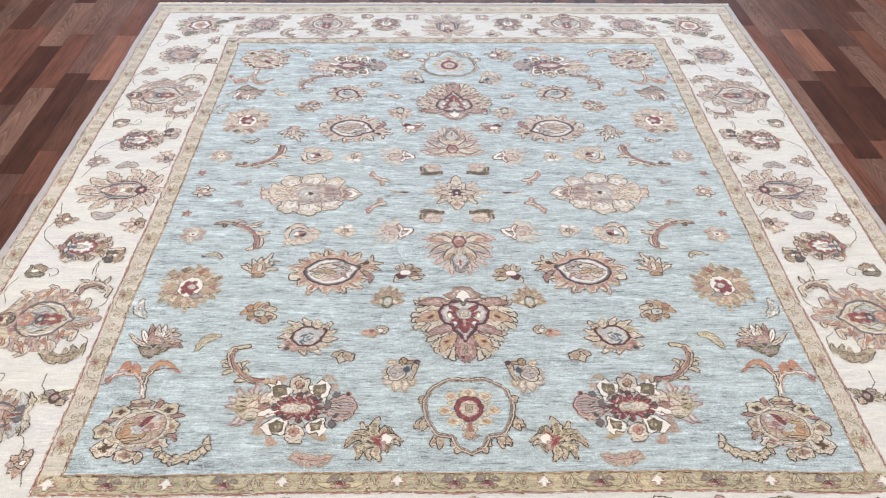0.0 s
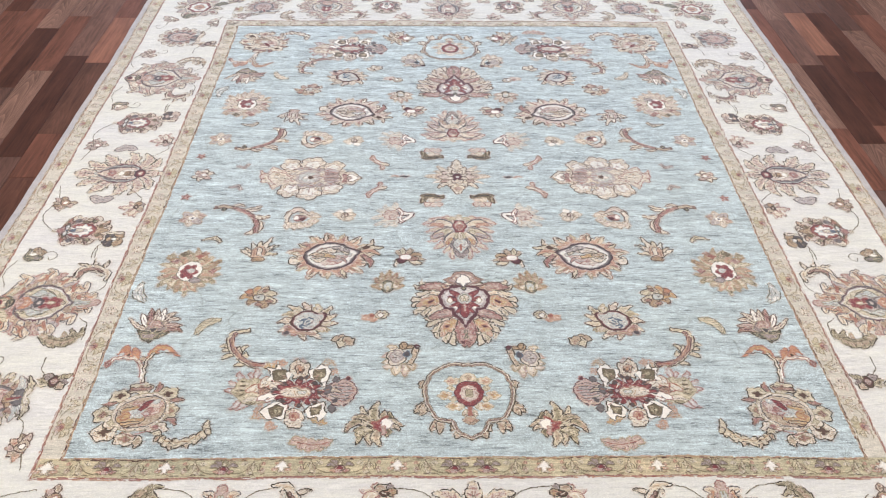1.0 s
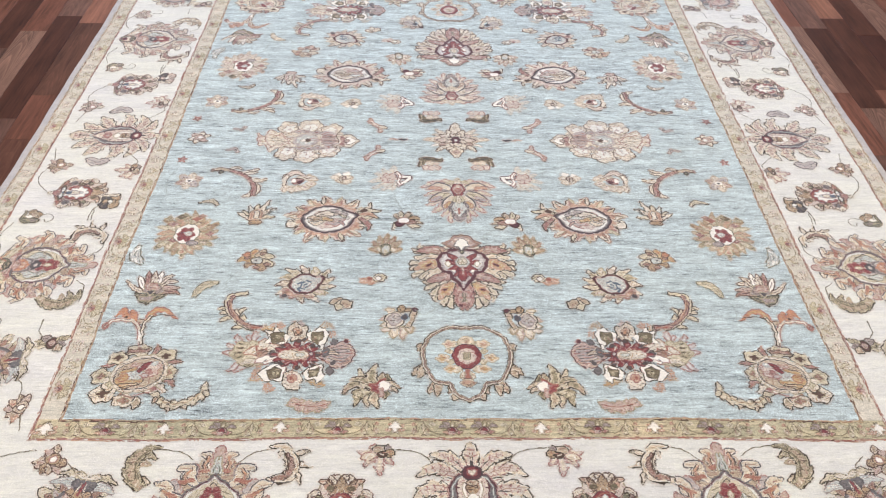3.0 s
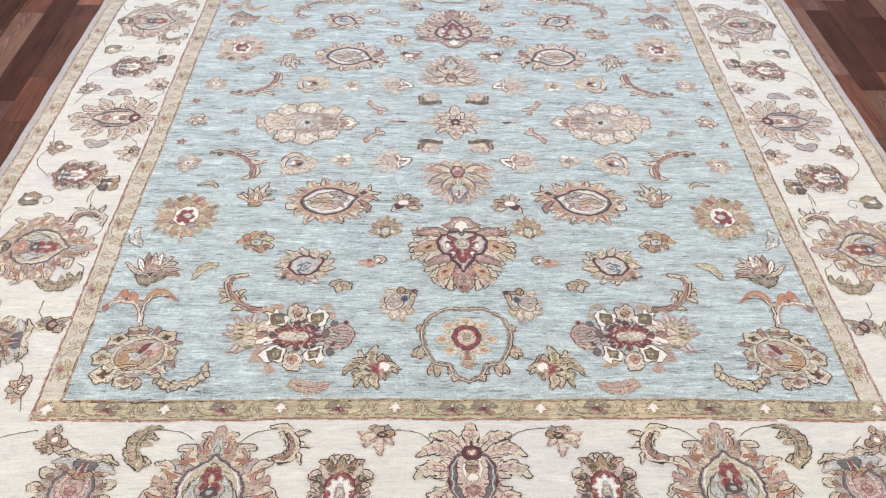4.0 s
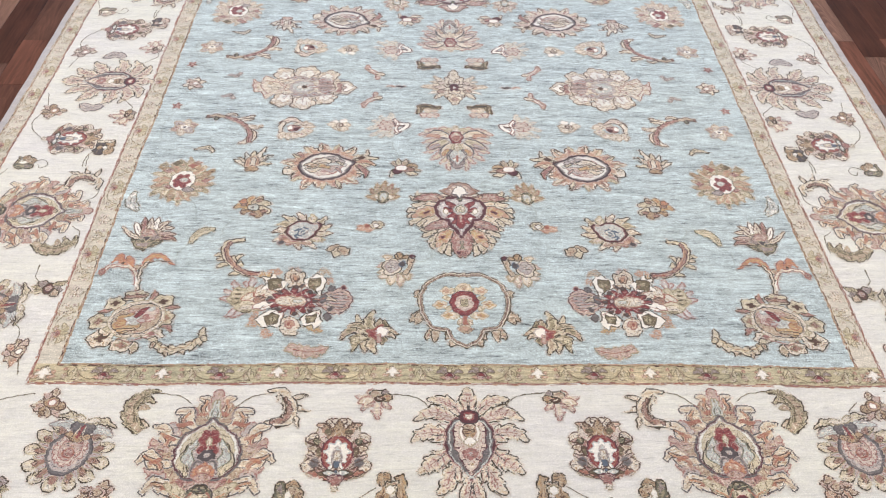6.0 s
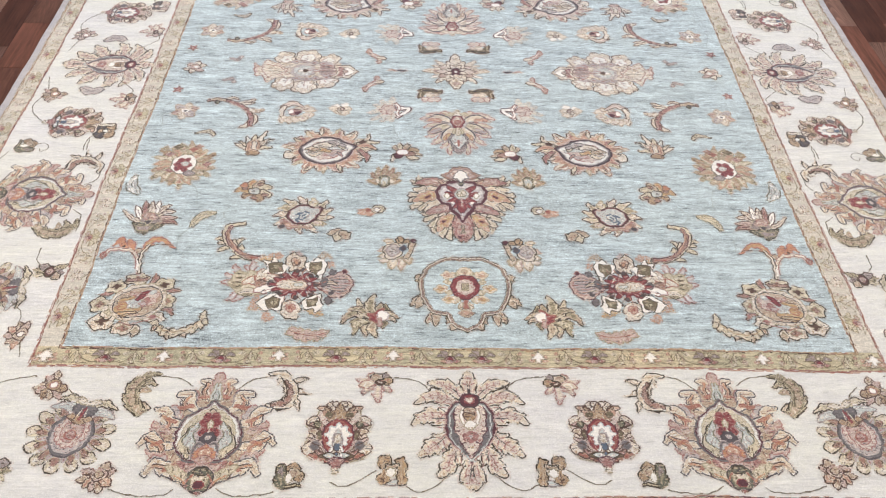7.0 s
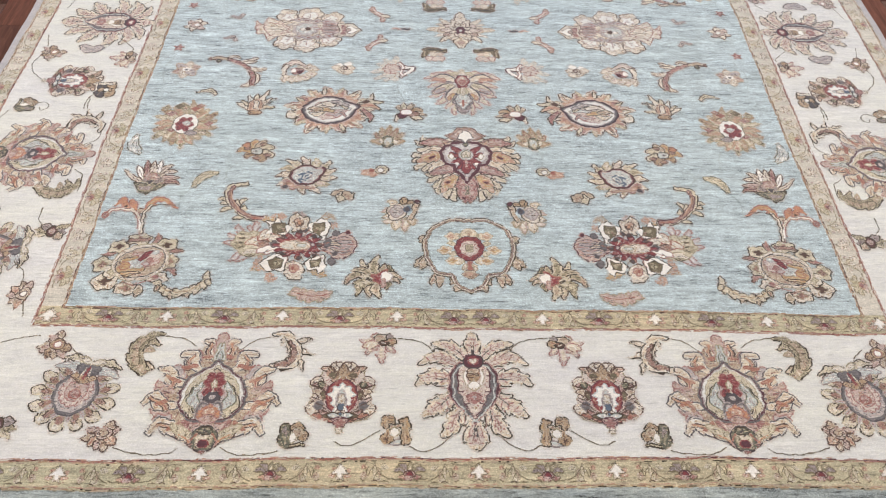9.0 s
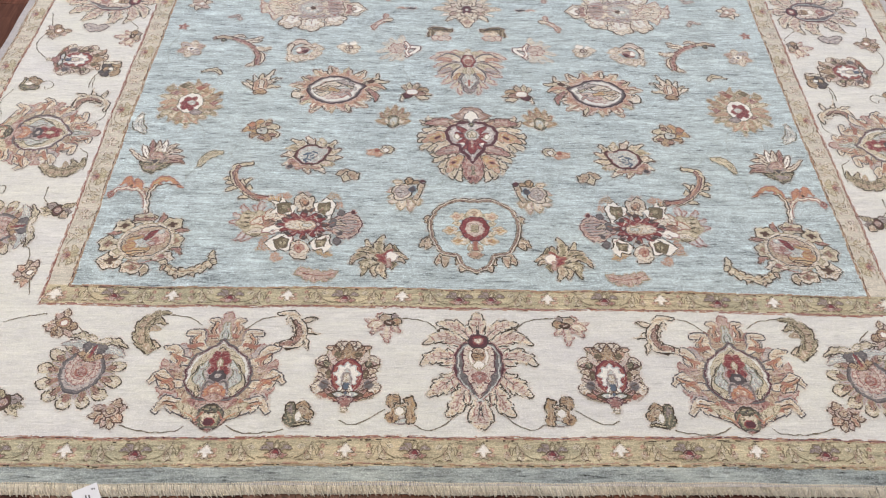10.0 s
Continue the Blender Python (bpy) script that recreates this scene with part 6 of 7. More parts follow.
def frame_band(name, k_out, k_in, dye, label="", xs=(FX, GX, MX, OX, EX), d_out=0.0, d_in=0.0, near_dye=None):
    """The frame between two of the rug's rectangles, each moved outwards by a few millimetres; near_dye: another dye for the near end."""
    if near_dye:
        h, cut = xs[k_out] + d_out, NEAR[k_in] - d_in
        ob = band(name, h, NEAR[k_out] - d_out, cut, None, 0, 0, near_dye, "narrow sage green guard stripe")
        sides = band(name, h, cut, FAR[k_out] + d_out, xs[k_in] + d_in, cut, FAR[k_in] + d_in, dye, label)
        return ob, sides
    return band(name, xs[k_out] + d_out, NEAR[k_out] - d_out, FAR[k_out] + d_out, xs[k_in] + d_in, NEAR[k_in] - d_in, FAR[k_in] + d_in, dye, label)


band("field", FX - 0.001, NEAR[0] + 0.001, FAR[0] - 0.001, None, 0, 0, "blue", "pale blue wool field with streaked dye")
LINE = 0.0042
frame_band("guard_stripe", 1, 0, "dune", "narrow pale beige guard stripe", near_dye="sage", d_out=-LINE + 0.001, d_in=-0.001)
frame_band("border", 2, 1, "cream", "wide ivory main border", d_out=0.002, d_in=-LINE + 0.001)
frame_band("guard_stripe", 3, 2, "dune", "narrow pale beige outer guard stripe", near_dye="sage", d_out=0.0, d_in=0.002)
band("end_band", OX, NEAR[4], NEAR[3], None, 0, 0, "edge", "plain grey-blue end band")
band("end_band", OX, FAR[3], FAR[4], None, 0, 0, "selvage", "plain grey end band")


def knot_line(label, k, rows, seed):
    """An outline round the rug: rows of knots, each row at its distance from the rectangle, in runs of changing dyes."""
    rng = random.Random(seed)
    verts, faces, index, used = [], [], [], []
    for off, dyes, cover in rows:
        h, y0, y1 = (FX, GX, MX, OX, EX)[k] + off, NEAR[k] - off, FAR[k] + off
        for fixed, lo, hi, level in ((y0, -h, h, True), (y1, -h, h, True), (-h, y0, y1, False), (h, y0, y1, False)):
            at = lo
            while at < hi:
                end = min(hi, at + KNOT * rng.choice((2, 3, 3, 4, 5, 7, 10)))
                if rng.random() < cover:
                    dye = rng.choice(dyes)
                    if dye not in used:
                        used.append(dye)
                    w = KNOT * rng.choice((0.45, 0.62, 0.62, 0.9))
                    shift = rng.choice((0, 0, 0, 0, KNOT, -KNOT)) * 0.5
                    n = len(verts)
                    for p, q in ((at, -w), (end, -w), (end, w), (at, w)):
                        u, v = settle(p, fixed + q + shift) if level else settle(fixed + q + shift, p)
                        verts.append((u, v, RUG_TOP + 0.0004 + 0.00002 * (len(index) % 3)))
                    faces.append((n, n + 1, n + 2, n + 3) if level else (n + 3, n + 2, n + 1, n))
                    index.append(used.index(dye))
                at = end
    part("guard_line", mesh_of("guard_line", verts, faces, [WOOL[d] for d in used], index), rug, label)


knot_line("thin camel and brown knotted outline", 0, ((-0.0010, ("tan", "salmon", "camel"), 0.8), (0.0010, ("camel", "tan", "rosewood"), 0.95), (0.0030, ("camel", "rosewood", "brown"), 0.8), (0.0050, ("camel", "brown", "tan"), 0.30)), 31)
knot_line("thin brick red knotted outline", 1, ((-0.0050, ("rosewood", "tan"), 0.40), (-0.0030, ("brick", "rosewood", "rose"), 0.95), (-0.0008, ("salmon", "brick", "rose"), 0.9), (0.0012, ("salmon", "pink"), 0.55)), 32)
knot_line("thin brick red knotted outline", 2, ((-0.0005, ("salmon", "pink"), 0.5), (0.0015, ("brick", "maroon", "rosewood"), 0.95), (0.0036, ("brick", "salmon", "rose"), 0.9), (0.0056, ("salmon", "tan", "camel"), 0.7), (0.0080, ("umber", "tan"), 0.2)), 33)
knot_line("thin brown knotted outline", 3, ((-0.0062, ("tan", "salmon"), 0.6), (-0.0040, ("camel", "rosewood", "tan"), 0.9), (-0.0016, ("tan", "camel", "umber"), 0.8), (0.0006, ("tan", "moss"), 0.6)), 34)


def rug_body():
    """The woven body under the pile, with rounded long edges."""
    verts, faces = [], []
    ys = np.linspace(NEAR[4] - 0.002, FAR[4] + 0.002, 60)
    prof = [(-EX + 0.002, 0.0), (-EX, 0.005), (-EX + 0.004, RUG_TOP - 0.0016), (-OX - 0.001, RUG_TOP - 0.0008), (OX + 0.001, RUG_TOP - 0.0008), (EX - 0.004, RUG_TOP - 0.0016), (EX, 0.005), (EX - 0.002, 0.0)]
    for y in ys:
        for x, z in prof:
            u, v = settle(x, y)
            verts.append((u, v, z))
    n = len(prof)
    for j in range(len(ys) - 1):
        for i in range(n - 1):
            a = j * n + i
            faces.append((a, a + 1, a + n + 1, a + n))
    faces += [tuple(range(n)), tuple((len(ys) - 1) * n + i for i in reversed(range(n)))]
    part("backing", mesh_of("backing", verts, faces, [WOOL["selvage"]]), rug, "grey overcast edge and woven back")


rug_body()

PILE = RUG_TOP + 0.0007
place_count = [0]


def lay_figure(name, data, x, y, ax, ay, rot=0.0, scale=(1.0, 1.0), label=""):
    """A figure with its own x axis along ax and its y axis along ay."""
    u, v = settle(x, y)
    place_count[0] += 1
    c, s = math.cos(radians(rot)), math.sin(radians(rot))
    m = Matrix(((ax[0] * scale[0], ay[0] * scale[1], 0, u), (ax[1] * scale[0], ay[1] * scale[1], 0, v), (0, 0, 1, PILE + 0.00002 * (place_count[0] % 9)), (0, 0, 0, 1)))
    return part(name, data, rug, label, m @ Matrix(((c, -s, 0, 0), (s, c, 0, 0), (0, 0, 1, 0), (0, 0, 0, 1))))


# field figures: mesh, place in the near left quarter, turn, which mirrors (x: across the length, y: across the width)
def field_figures():
    return [
        ("palmette", gold_palmette(), -0.721, -0.897, 0, "xy", (1, 1)),
        ("leaf", bracket_leaf(), -0.731, -0.752, 0, "xy", (1, 1)),
        ("flower", crown_flower(), -0.740, -0.627, 0, "xy", (1, 1)),
        ("leaf", drop_leaf(71, "straw", "green", 0.066, 0.010), -0.610, -0.624, 38, "xy", (1, 1)),
        ("leaf", drop_leaf(72, "mist", "green", 0.070, 0.012), -0.796, -0.512, 105, "xy", (1, 1)),
        ("scroll", red_scroll(), -0.515, -0.705, 0, "xy", (1, 1)),
        ("palmette", white_composite(), -0.393, -0.837, 0, "xy", (1, 1)),
        ("scroll", bottom_scroll(), -0.598, -0.947, 0, "xy", (1, 1)),
        ("flower", leaf_flower(), -0.207, -0.925, 0, "xy", (1, 1)),
        ("leaf", small_streak(), -0.323, -0.977, 0, "xy", (1, 1)),
        ("flower", blue_cup(), -0.376, -0.610, 0, "xy", (1, 1)),
        ("flower", orange_daisy(), -0.505, -0.534, 0, "xy", (1, 1)),
        ("flower", big_daisy(), -0.696, -0.427, 0, "xy", (1, 1)),
        ("flower", lotus_bud(), -0.530, -0.348, 0, "xy", (1, 1)),
        ("scroll", hook_scroll(), -0.608, -0.217, 0, "xy", (1, 1)),
        ("flower", little_daisy(74, ("pink", "straw", "lilac"), "tan", ("white", "slate"), 0.038, 6, None, 0.007), -0.738, -0.205, 0, "xy", (1, 1)),
        ("leaf", drop_leaf(75, "straw", "line", 0.050, 0.006), -0.659, -0.297, -18, "xy", (1, 1)),
        ("flower", square_red_bud(), -0.434, -0.209, 0, "xy", (1, 1)),
        ("flower", white_spot(), -0.318, -0.182, 0, "xy", (1, 1)),
        ("flower", white_tulip(), -0.184, -0.198, 0, "xy", (1, 1)),
        ("flower", dark_square(), -0.071, -0.123, 0, "xy", (1, 1)),
        ("palmette", oval_palmette(), -0.333, -0.375, 0, "xy", (1, 1)),
        ("flower", pink_heart_bud(), -0.136, -0.374, 0, "xy", (1, 1)),
        ("flower", bell_bud(), -0.190, -0.471, 0, "xy", (1, 1)),
        ("flower", pink_twin(), -0.209, -0.598, 0, "xy", (1, 1)),
        ("leaf", leaf_pair(), -0.282, -0.684, 0, "xy", (1, 1)),
        ("flower", corner_cup(), -0.152, -0.738, 0, "xy", (1, 1)),
        ("leaf", twig(), -0.231, -0.071, 0, "xy", (1, 1)),
        ("leaf", drop_leaf(76, "lilac", "taupe", 0.034, 0.005), -0.641, -0.055, -30, "xy", (1, 1)),
        ("flower", red_speck(), -0.780, -0.107, 0, "xy", (1, 1)),
        ("palmette", lobed_palmette(), -0.434, 0.0, 0, "x", (1, 1)),
        ("flower", little_daisy(77, ("tan", "straw", "pink"), "olive", ("camel", "cream"), 0.031, 6), -0.754, 0.005, 0, "x", (1, 1)),
        ("leaf", dash(), -0.170, -0.004, 0, "x", (1, 1)),
        ("flower", centre_star(), 0.002, -0.004, 0, "", (1, 1)),
        ("palmette", fan_palmette(), 0.007, -0.282, 0, "y", (1, 1)),
        ("palmette", grand_palmette(), 0.010, -0.574, 0, "y", (1, 1)),
        ("rosette", ring_rosette(), 0.008, -0.860, 0, "y", (1, 1)),
    ]
# paler dyes for the middle and far figures: glare on the pile put into colour
GLARE_DYES = dict(orange="salmon", camel="pink", tan="ecru", straw="ecru", buff="ecru", salmon="blush", brick="rose", moss="tan", umber="brown", gold="tan", rosewood="rose")
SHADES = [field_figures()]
DYE_SWAP.update(GLARE_DYES)
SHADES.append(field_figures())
DYE_SWAP.clear()
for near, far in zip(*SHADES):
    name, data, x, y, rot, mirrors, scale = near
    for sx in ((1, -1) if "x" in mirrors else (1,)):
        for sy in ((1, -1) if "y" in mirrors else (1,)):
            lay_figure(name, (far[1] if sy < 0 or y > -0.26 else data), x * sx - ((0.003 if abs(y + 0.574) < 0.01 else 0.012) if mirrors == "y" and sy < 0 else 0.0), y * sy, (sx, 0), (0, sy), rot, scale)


def field_vine():
    """Hair-thin stems between the flowers of one quarter."""
    w = Weave(0.80, 1.0, 96, 0.0010)
    for c in ([(-0.05, -0.69), (-0.085, -0.715), (-0.105, -0.70)], [(-0.19, -0.52), (-0.20, -0.55), (-0.19, -0.585)], [(-0.25, -0.61), (-0.30, -0.605), (-0.315, -0.63), (-0.29, -0.655)],
              [(-0.62, -0.65), (-0.65, -0.69), (-0.648, -0.74)], [(-0.10, -0.41), (-0.07, -0.44), (-0.08, -0.47)], [(-0.77, -0.14), (-0.79, -0.20), (-0.78, -0.27)],
              [(-0.54, -0.575), (-0.56, -0.61), (-0.545, -0.64)], [(-0.14, -0.33), (-0.16, -0.29), (-0.165, -0.26)], [(-0.66, -0.50), (-0.64, -0.53), (-0.63, -0.58)], [(-0.40, -0.27), (-0.43, -0.25)]):
        w.lay(w.stroke([(u + 0.40, v + 0.49) for u, v in c], KNOT * 0.5), "vine")
    return w.data("vine", 0.0, 0.0)


FIELD_VINE = field_vine()
for sx in (1, -1):
    for sy in (1, -1):
        lay_figure("vine", FIELD_VINE, -0.40 * sx, -0.49 * sy, (sx, 0), (0, sy))

# ---- border figures: u along the band from its middle, v across it towards the field ----
def border_figures():
    STAR, HEART, FLAME, OVAL, CORNER = star_palmette(), heart_palmette(), flame_palmette(), oval_rosette(), corner_rosette()
    BUD_A = pink_bud()
    BUD_B = bud(82, 0.080, 0.078, (190, 215, 245, 275, 305, 335, 90, 130), (0.032, 0.03, 0.032, 0.03, 0.034, 0.03, 0.026, 0.026), 0.010, ("tan", "pink", "camel"), "brown", "white", "rose", None, "camel")
    BUD_C = bud(83, 0.080, 0.070, (165, 195, 225, 255, 285, 320, 20, 60), (0.034, 0.034, 0.03, 0.028, 0.03, 0.03, 0.024, 0.022), 0.010, ("pink", "tan", "salmon"), "camel", "tan", "brown", None, "pink", (0.0, 0.008))
    BUD_E = bud(91, 0.080, 0.070, (170, 205, 240, 280, 320, 350), (0.032, 0.03, 0.028, 0.028, 0.028, 0.026), 0.010, ("salmon", "tan", "pink"), "brown", "white", "brown", None, "tan", (0.0, 0.012))
    BUD_D = bud(84, 0.080, 0.090, (60, 95, 130, 250, 280, 310), (0.036, 0.03, 0.03, 0.038, 0.034, 0.03), 0.010, ("moss", "taupe", "tan", "straw"), "umber", "pink", "maroon", None, "brown", (0.0, 0.006))
    SQUARE_GREEN, SQUARE_BROWN, SQUARE_GREY = green_square(), brown_square(), square_flower(87, "slate", "camel")
    ACANTHUS = acanthus_leaf()
    CURL = curl_leaf()
    LILAC_LEAF = drop_leaf(90, "lilac", "slate", 0.062, 0.014)

    END_ITEMS = [(STAR, 0.0, -0.012, 0, "palmette"), (HEART, -0.253, -0.026, 0, "palmette"), (FLAME, -0.497, -0.014, 0, "palmette"), (OVAL, -0.754, -0.008, -12, "rosette"),
                 (BUD_B, -0.820, 0.096, 0, "flower"), (ACANTHUS, -0.653, 0.080, 0, "leaf"), (BUD_C, -0.679, -0.097, 0, "flower"), (SQUARE_GREEN, -0.339, -0.105, 0, "flower"),
                 (SQUARE_BROWN, -0.148, -0.090, 0, "flower"), (BUD_A, -0.189, 0.094, 0, "flower"), (CURL, -0.359, 0.080, 0, "leaf"), (BUD_D, -0.872, -0.078, 70, "flower")]
    SIDE_ITEMS = [(STAR, 0.0, 0.004, 0, "palmette"), (HEART, -0.274, -0.010, 0, "palmette"), (FLAME, -0.562, -0.010, 0, "palmette"), (OVAL, -0.872, -0.006, -8, "rosette"),
                  (SQUARE_GREEN, -0.380, -0.096, 0, "flower"), (SQUARE_GREY, -0.312, 0.096, 90, "flower"), (CURL, -0.442, 0.082, 0, "leaf"), (ACANTHUS, -0.690, 0.076, 0, "leaf"),
                  (BUD_D, -0.818, 0.100, 0, "flower"), (BUD_E, -0.991, 0.092, 20, "flower"), (BUD_B, -0.149, -0.088, 0, "flower"), (BUD_A, -0.179, 0.106, 0, "flower"), (LILAC_LEAF, -0.127, 0.006, 90, "leaf"),
                  (BUD_C, -0.735, -0.095, 0, "flower"), (BUD_E, -1.020, -0.080, 70, "flower")]
    return END_ITEMS, SIDE_ITEMS, CORNER


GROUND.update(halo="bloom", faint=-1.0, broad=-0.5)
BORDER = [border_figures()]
# far border figures drawn again, the same glare painted into their dyes
DYE_SWAP.update(GLARE_DYES)
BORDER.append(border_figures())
DYE_SWAP.clear()
NEAR_MID, FAR_MID, SIDE_MID = -1.2025, 1.2085, 1.022


def vines(name, curves, length):
    w = Weave(length, 0.285, 95, 0.0008)
    for c in curves:
        w.lay(w.stroke([(u + length / 2, v) for u, v in c], KNOT * 0.62), "olive")
    return w.data(name, 0.0, 0.0)


END_VINE = vines("vine", [
    [(-0.065, 0.080), (-0.098, 0.110), (-0.155, 0.121), (-0.172, 0.117)], [(-0.258, -0.110), (-0.236, -0.118), (-0.201, -0.104), (-0.176, -0.087)],
    [(-0.121, -0.119), (-0.098, -0.129), (-0.067, -0.121), (-0.041, -0.098)], [(-0.456, 0.090), (-0.426, 0.115), (-0.382, 0.126)],
    [(-0.618, 0.125), (-0.572, 0.117), (-0.544, 0.098)], [(-0.653, -0.123), (-0.604, -0.136), (-0.555, -0.134), (-0.539, -0.122)],
    [(-0.461, -0.122), (-0.433, -0.136), (-0.383, -0.135), (-0.358, -0.128)], [(-0.789, 0.096), (-0.764, 0.072)], [(-0.858, 0.123), (-0.905, 0.115), (-0.935, 0.103)]], 0.95)
SIDE_VINE = vines("vine", [
    [(-0.403, -0.123), (-0.452, -0.138), (-0.505, -0.117)], [(-0.150, -0.105), (-0.200, -0.122), (-0.235, -0.114), (-0.270, -0.080)], [(-0.084, 0.083), (-0.126, 0.126), (-0.152, 0.125)],
    [(-0.340, 0.066), (-0.391, 0.072)], [(-0.464, 0.130), (-0.506, 0.128), (-0.527, 0.103)], [(-0.616, 0.103), (-0.639, 0.128), (-0.690, 0.130)], [(-0.746, 0.067), (-0.777, 0.069), (-0.802, 0.086)],
    [(-0.904, 0.056), (-0.934, 0.085), (-0.970, 0.090)], [(-0.070, -0.120), (-0.125, -0.106)], [(-0.636, -0.118), (-0.664, -0.134), (-0.702, -0.134), (-0.735, -0.112)], [(-0.750, -0.072), (-0.742, -0.040), (-0.748, -0.026), (-0.764, -0.028), (-0.764, -0.042)], [(-1.000, -0.080), (-0.960, -0.088), (-0.940, -0.102), (-0.948, -0.118), (-0.966, -0.118), (-0.966, -0.106)], [(-0.536, 0.060), (-0.50, 0.066)], [(-0.392, 0.064), (-0.352, 0.062), (-0.330, 0.076)], [(-0.376, -0.070), (-0.366, -0.044), (-0.378, -0.030), (-0.394, -0.030), (-0.398, -0.044), (-0.388, -0.050)], [(-1.01, 0.108), (-1.05, 0.120)]], 1.07)

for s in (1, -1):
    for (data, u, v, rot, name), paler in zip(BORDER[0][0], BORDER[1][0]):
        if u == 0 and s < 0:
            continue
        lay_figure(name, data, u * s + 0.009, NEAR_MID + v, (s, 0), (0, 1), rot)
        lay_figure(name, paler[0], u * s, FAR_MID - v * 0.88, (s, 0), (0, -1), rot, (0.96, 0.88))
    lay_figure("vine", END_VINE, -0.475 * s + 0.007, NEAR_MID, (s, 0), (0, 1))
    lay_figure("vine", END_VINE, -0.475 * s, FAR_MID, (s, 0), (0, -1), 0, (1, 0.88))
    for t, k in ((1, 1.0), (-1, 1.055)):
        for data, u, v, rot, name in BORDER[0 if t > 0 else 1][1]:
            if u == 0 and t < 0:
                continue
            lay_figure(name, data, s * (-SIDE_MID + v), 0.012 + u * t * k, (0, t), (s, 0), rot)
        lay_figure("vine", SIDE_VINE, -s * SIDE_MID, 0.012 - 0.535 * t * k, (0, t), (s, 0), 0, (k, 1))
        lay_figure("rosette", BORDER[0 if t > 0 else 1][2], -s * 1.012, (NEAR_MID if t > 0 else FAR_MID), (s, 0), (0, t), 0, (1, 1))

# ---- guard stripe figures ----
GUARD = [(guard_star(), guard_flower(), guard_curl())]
# second set, for sides and far end: glare painted in by paler dyes
DYE_SWAP.update(GLARE_DYES, umber="moss", fern="moss", white="ecru", straw="ecru", sage="straw", taupe="straw", brown="camel", olive="moss", maroon="rose", red="rose", moss="sage", rose="pink", brick="pink", rosewood="salmon")
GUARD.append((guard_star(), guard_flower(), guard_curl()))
DYE_SWAP.clear()


def guard_run(x0, y0, along, inward, length, period, first, start=0.25):
    """Stars and flowers in turn with curled leaves between them, from the middle of a stripe outwards to both ends."""
    for s in (1, -1):
        k, at = first, 0.0
        while True:
            at = (start + 0.5 * k) * period if first == 0 else 0.5 * k * period - 0.5 * period
            if at > length:
                break
            p = (x0 + along[0] * at * s, y0 + along[1] * at * s)
            flower = k % 2 == 0
            G_STAR, G_FLOWER, G_CURL = GUARD[0 if inward == (0, 1) else 1]
            if not (at == 0 and s < 0):
                lay_figure("flower" if flower else "star", G_FLOWER if flower else G_STAR, p[0], p[1], along, inward, 0.0, (0.80, 0.95))
            q = at + period * 0.25
            if q < length:
                q2 = (x0 + along[0] * q * s, y0 + along[1] * q * s)
                f = s if flower else -s
                lay_figure("leaf", G_CURL, q2[0], q2[1], (along[0] * f, along[1] * f), inward, 0.0, (0.62, 0.95))
            k += 1


guard_run(0.004, (NEAR[0] + NEAR[1]) / 2 + 0.002, (1, 0), (0, 1), 0.86, 0.234, 0, 0.14)
guard_run(0.0, (FAR[0] + FAR[1]) / 2 - 0.002, (1, 0), (0, -1), 0.86, 0.234, 0, 0.14)
guard_run(0.012, (NEAR[2] + NEAR[3]) / 2, (1, 0), (0, 1), 1.16, 0.247, 1)
guard_run(0.0, (FAR[2] + FAR[3]) / 2, (1, 0), (0, -1), 1.16, 0.247, 1)
for s in (1, -1):
    guard_run(-s * (FX + GX) / 2, 0.13, (0, 1), (s, 0), 1.10, 0.236, 1)
    guard_run(-s * (MX + OX) / 2, 0.0, (0, 1), (s, 0), 1.38, 0.236, 0)


# stars in the corners of the guard stripes
for s in (1, -1):
    for t, yi, yo in ((1, (NEAR[0] + NEAR[1]) / 2, (NEAR[2] + NEAR[3]) / 2), (-1, (FAR[0] + FAR[1]) / 2, (FAR[2] + FAR[3]) / 2)):
        lay_figure("star", GUARD[0 if t > 0 else 1][0], -s * (FX + GX) / 2, yi, (s, 0), (0, t), 0, (1, 1))
        lay_figure("star", GUARD[0 if t > 0 else 1][0], -s * (MX + OX) / 2, yo, (s, 0), (0, t), 0, (1, 1))


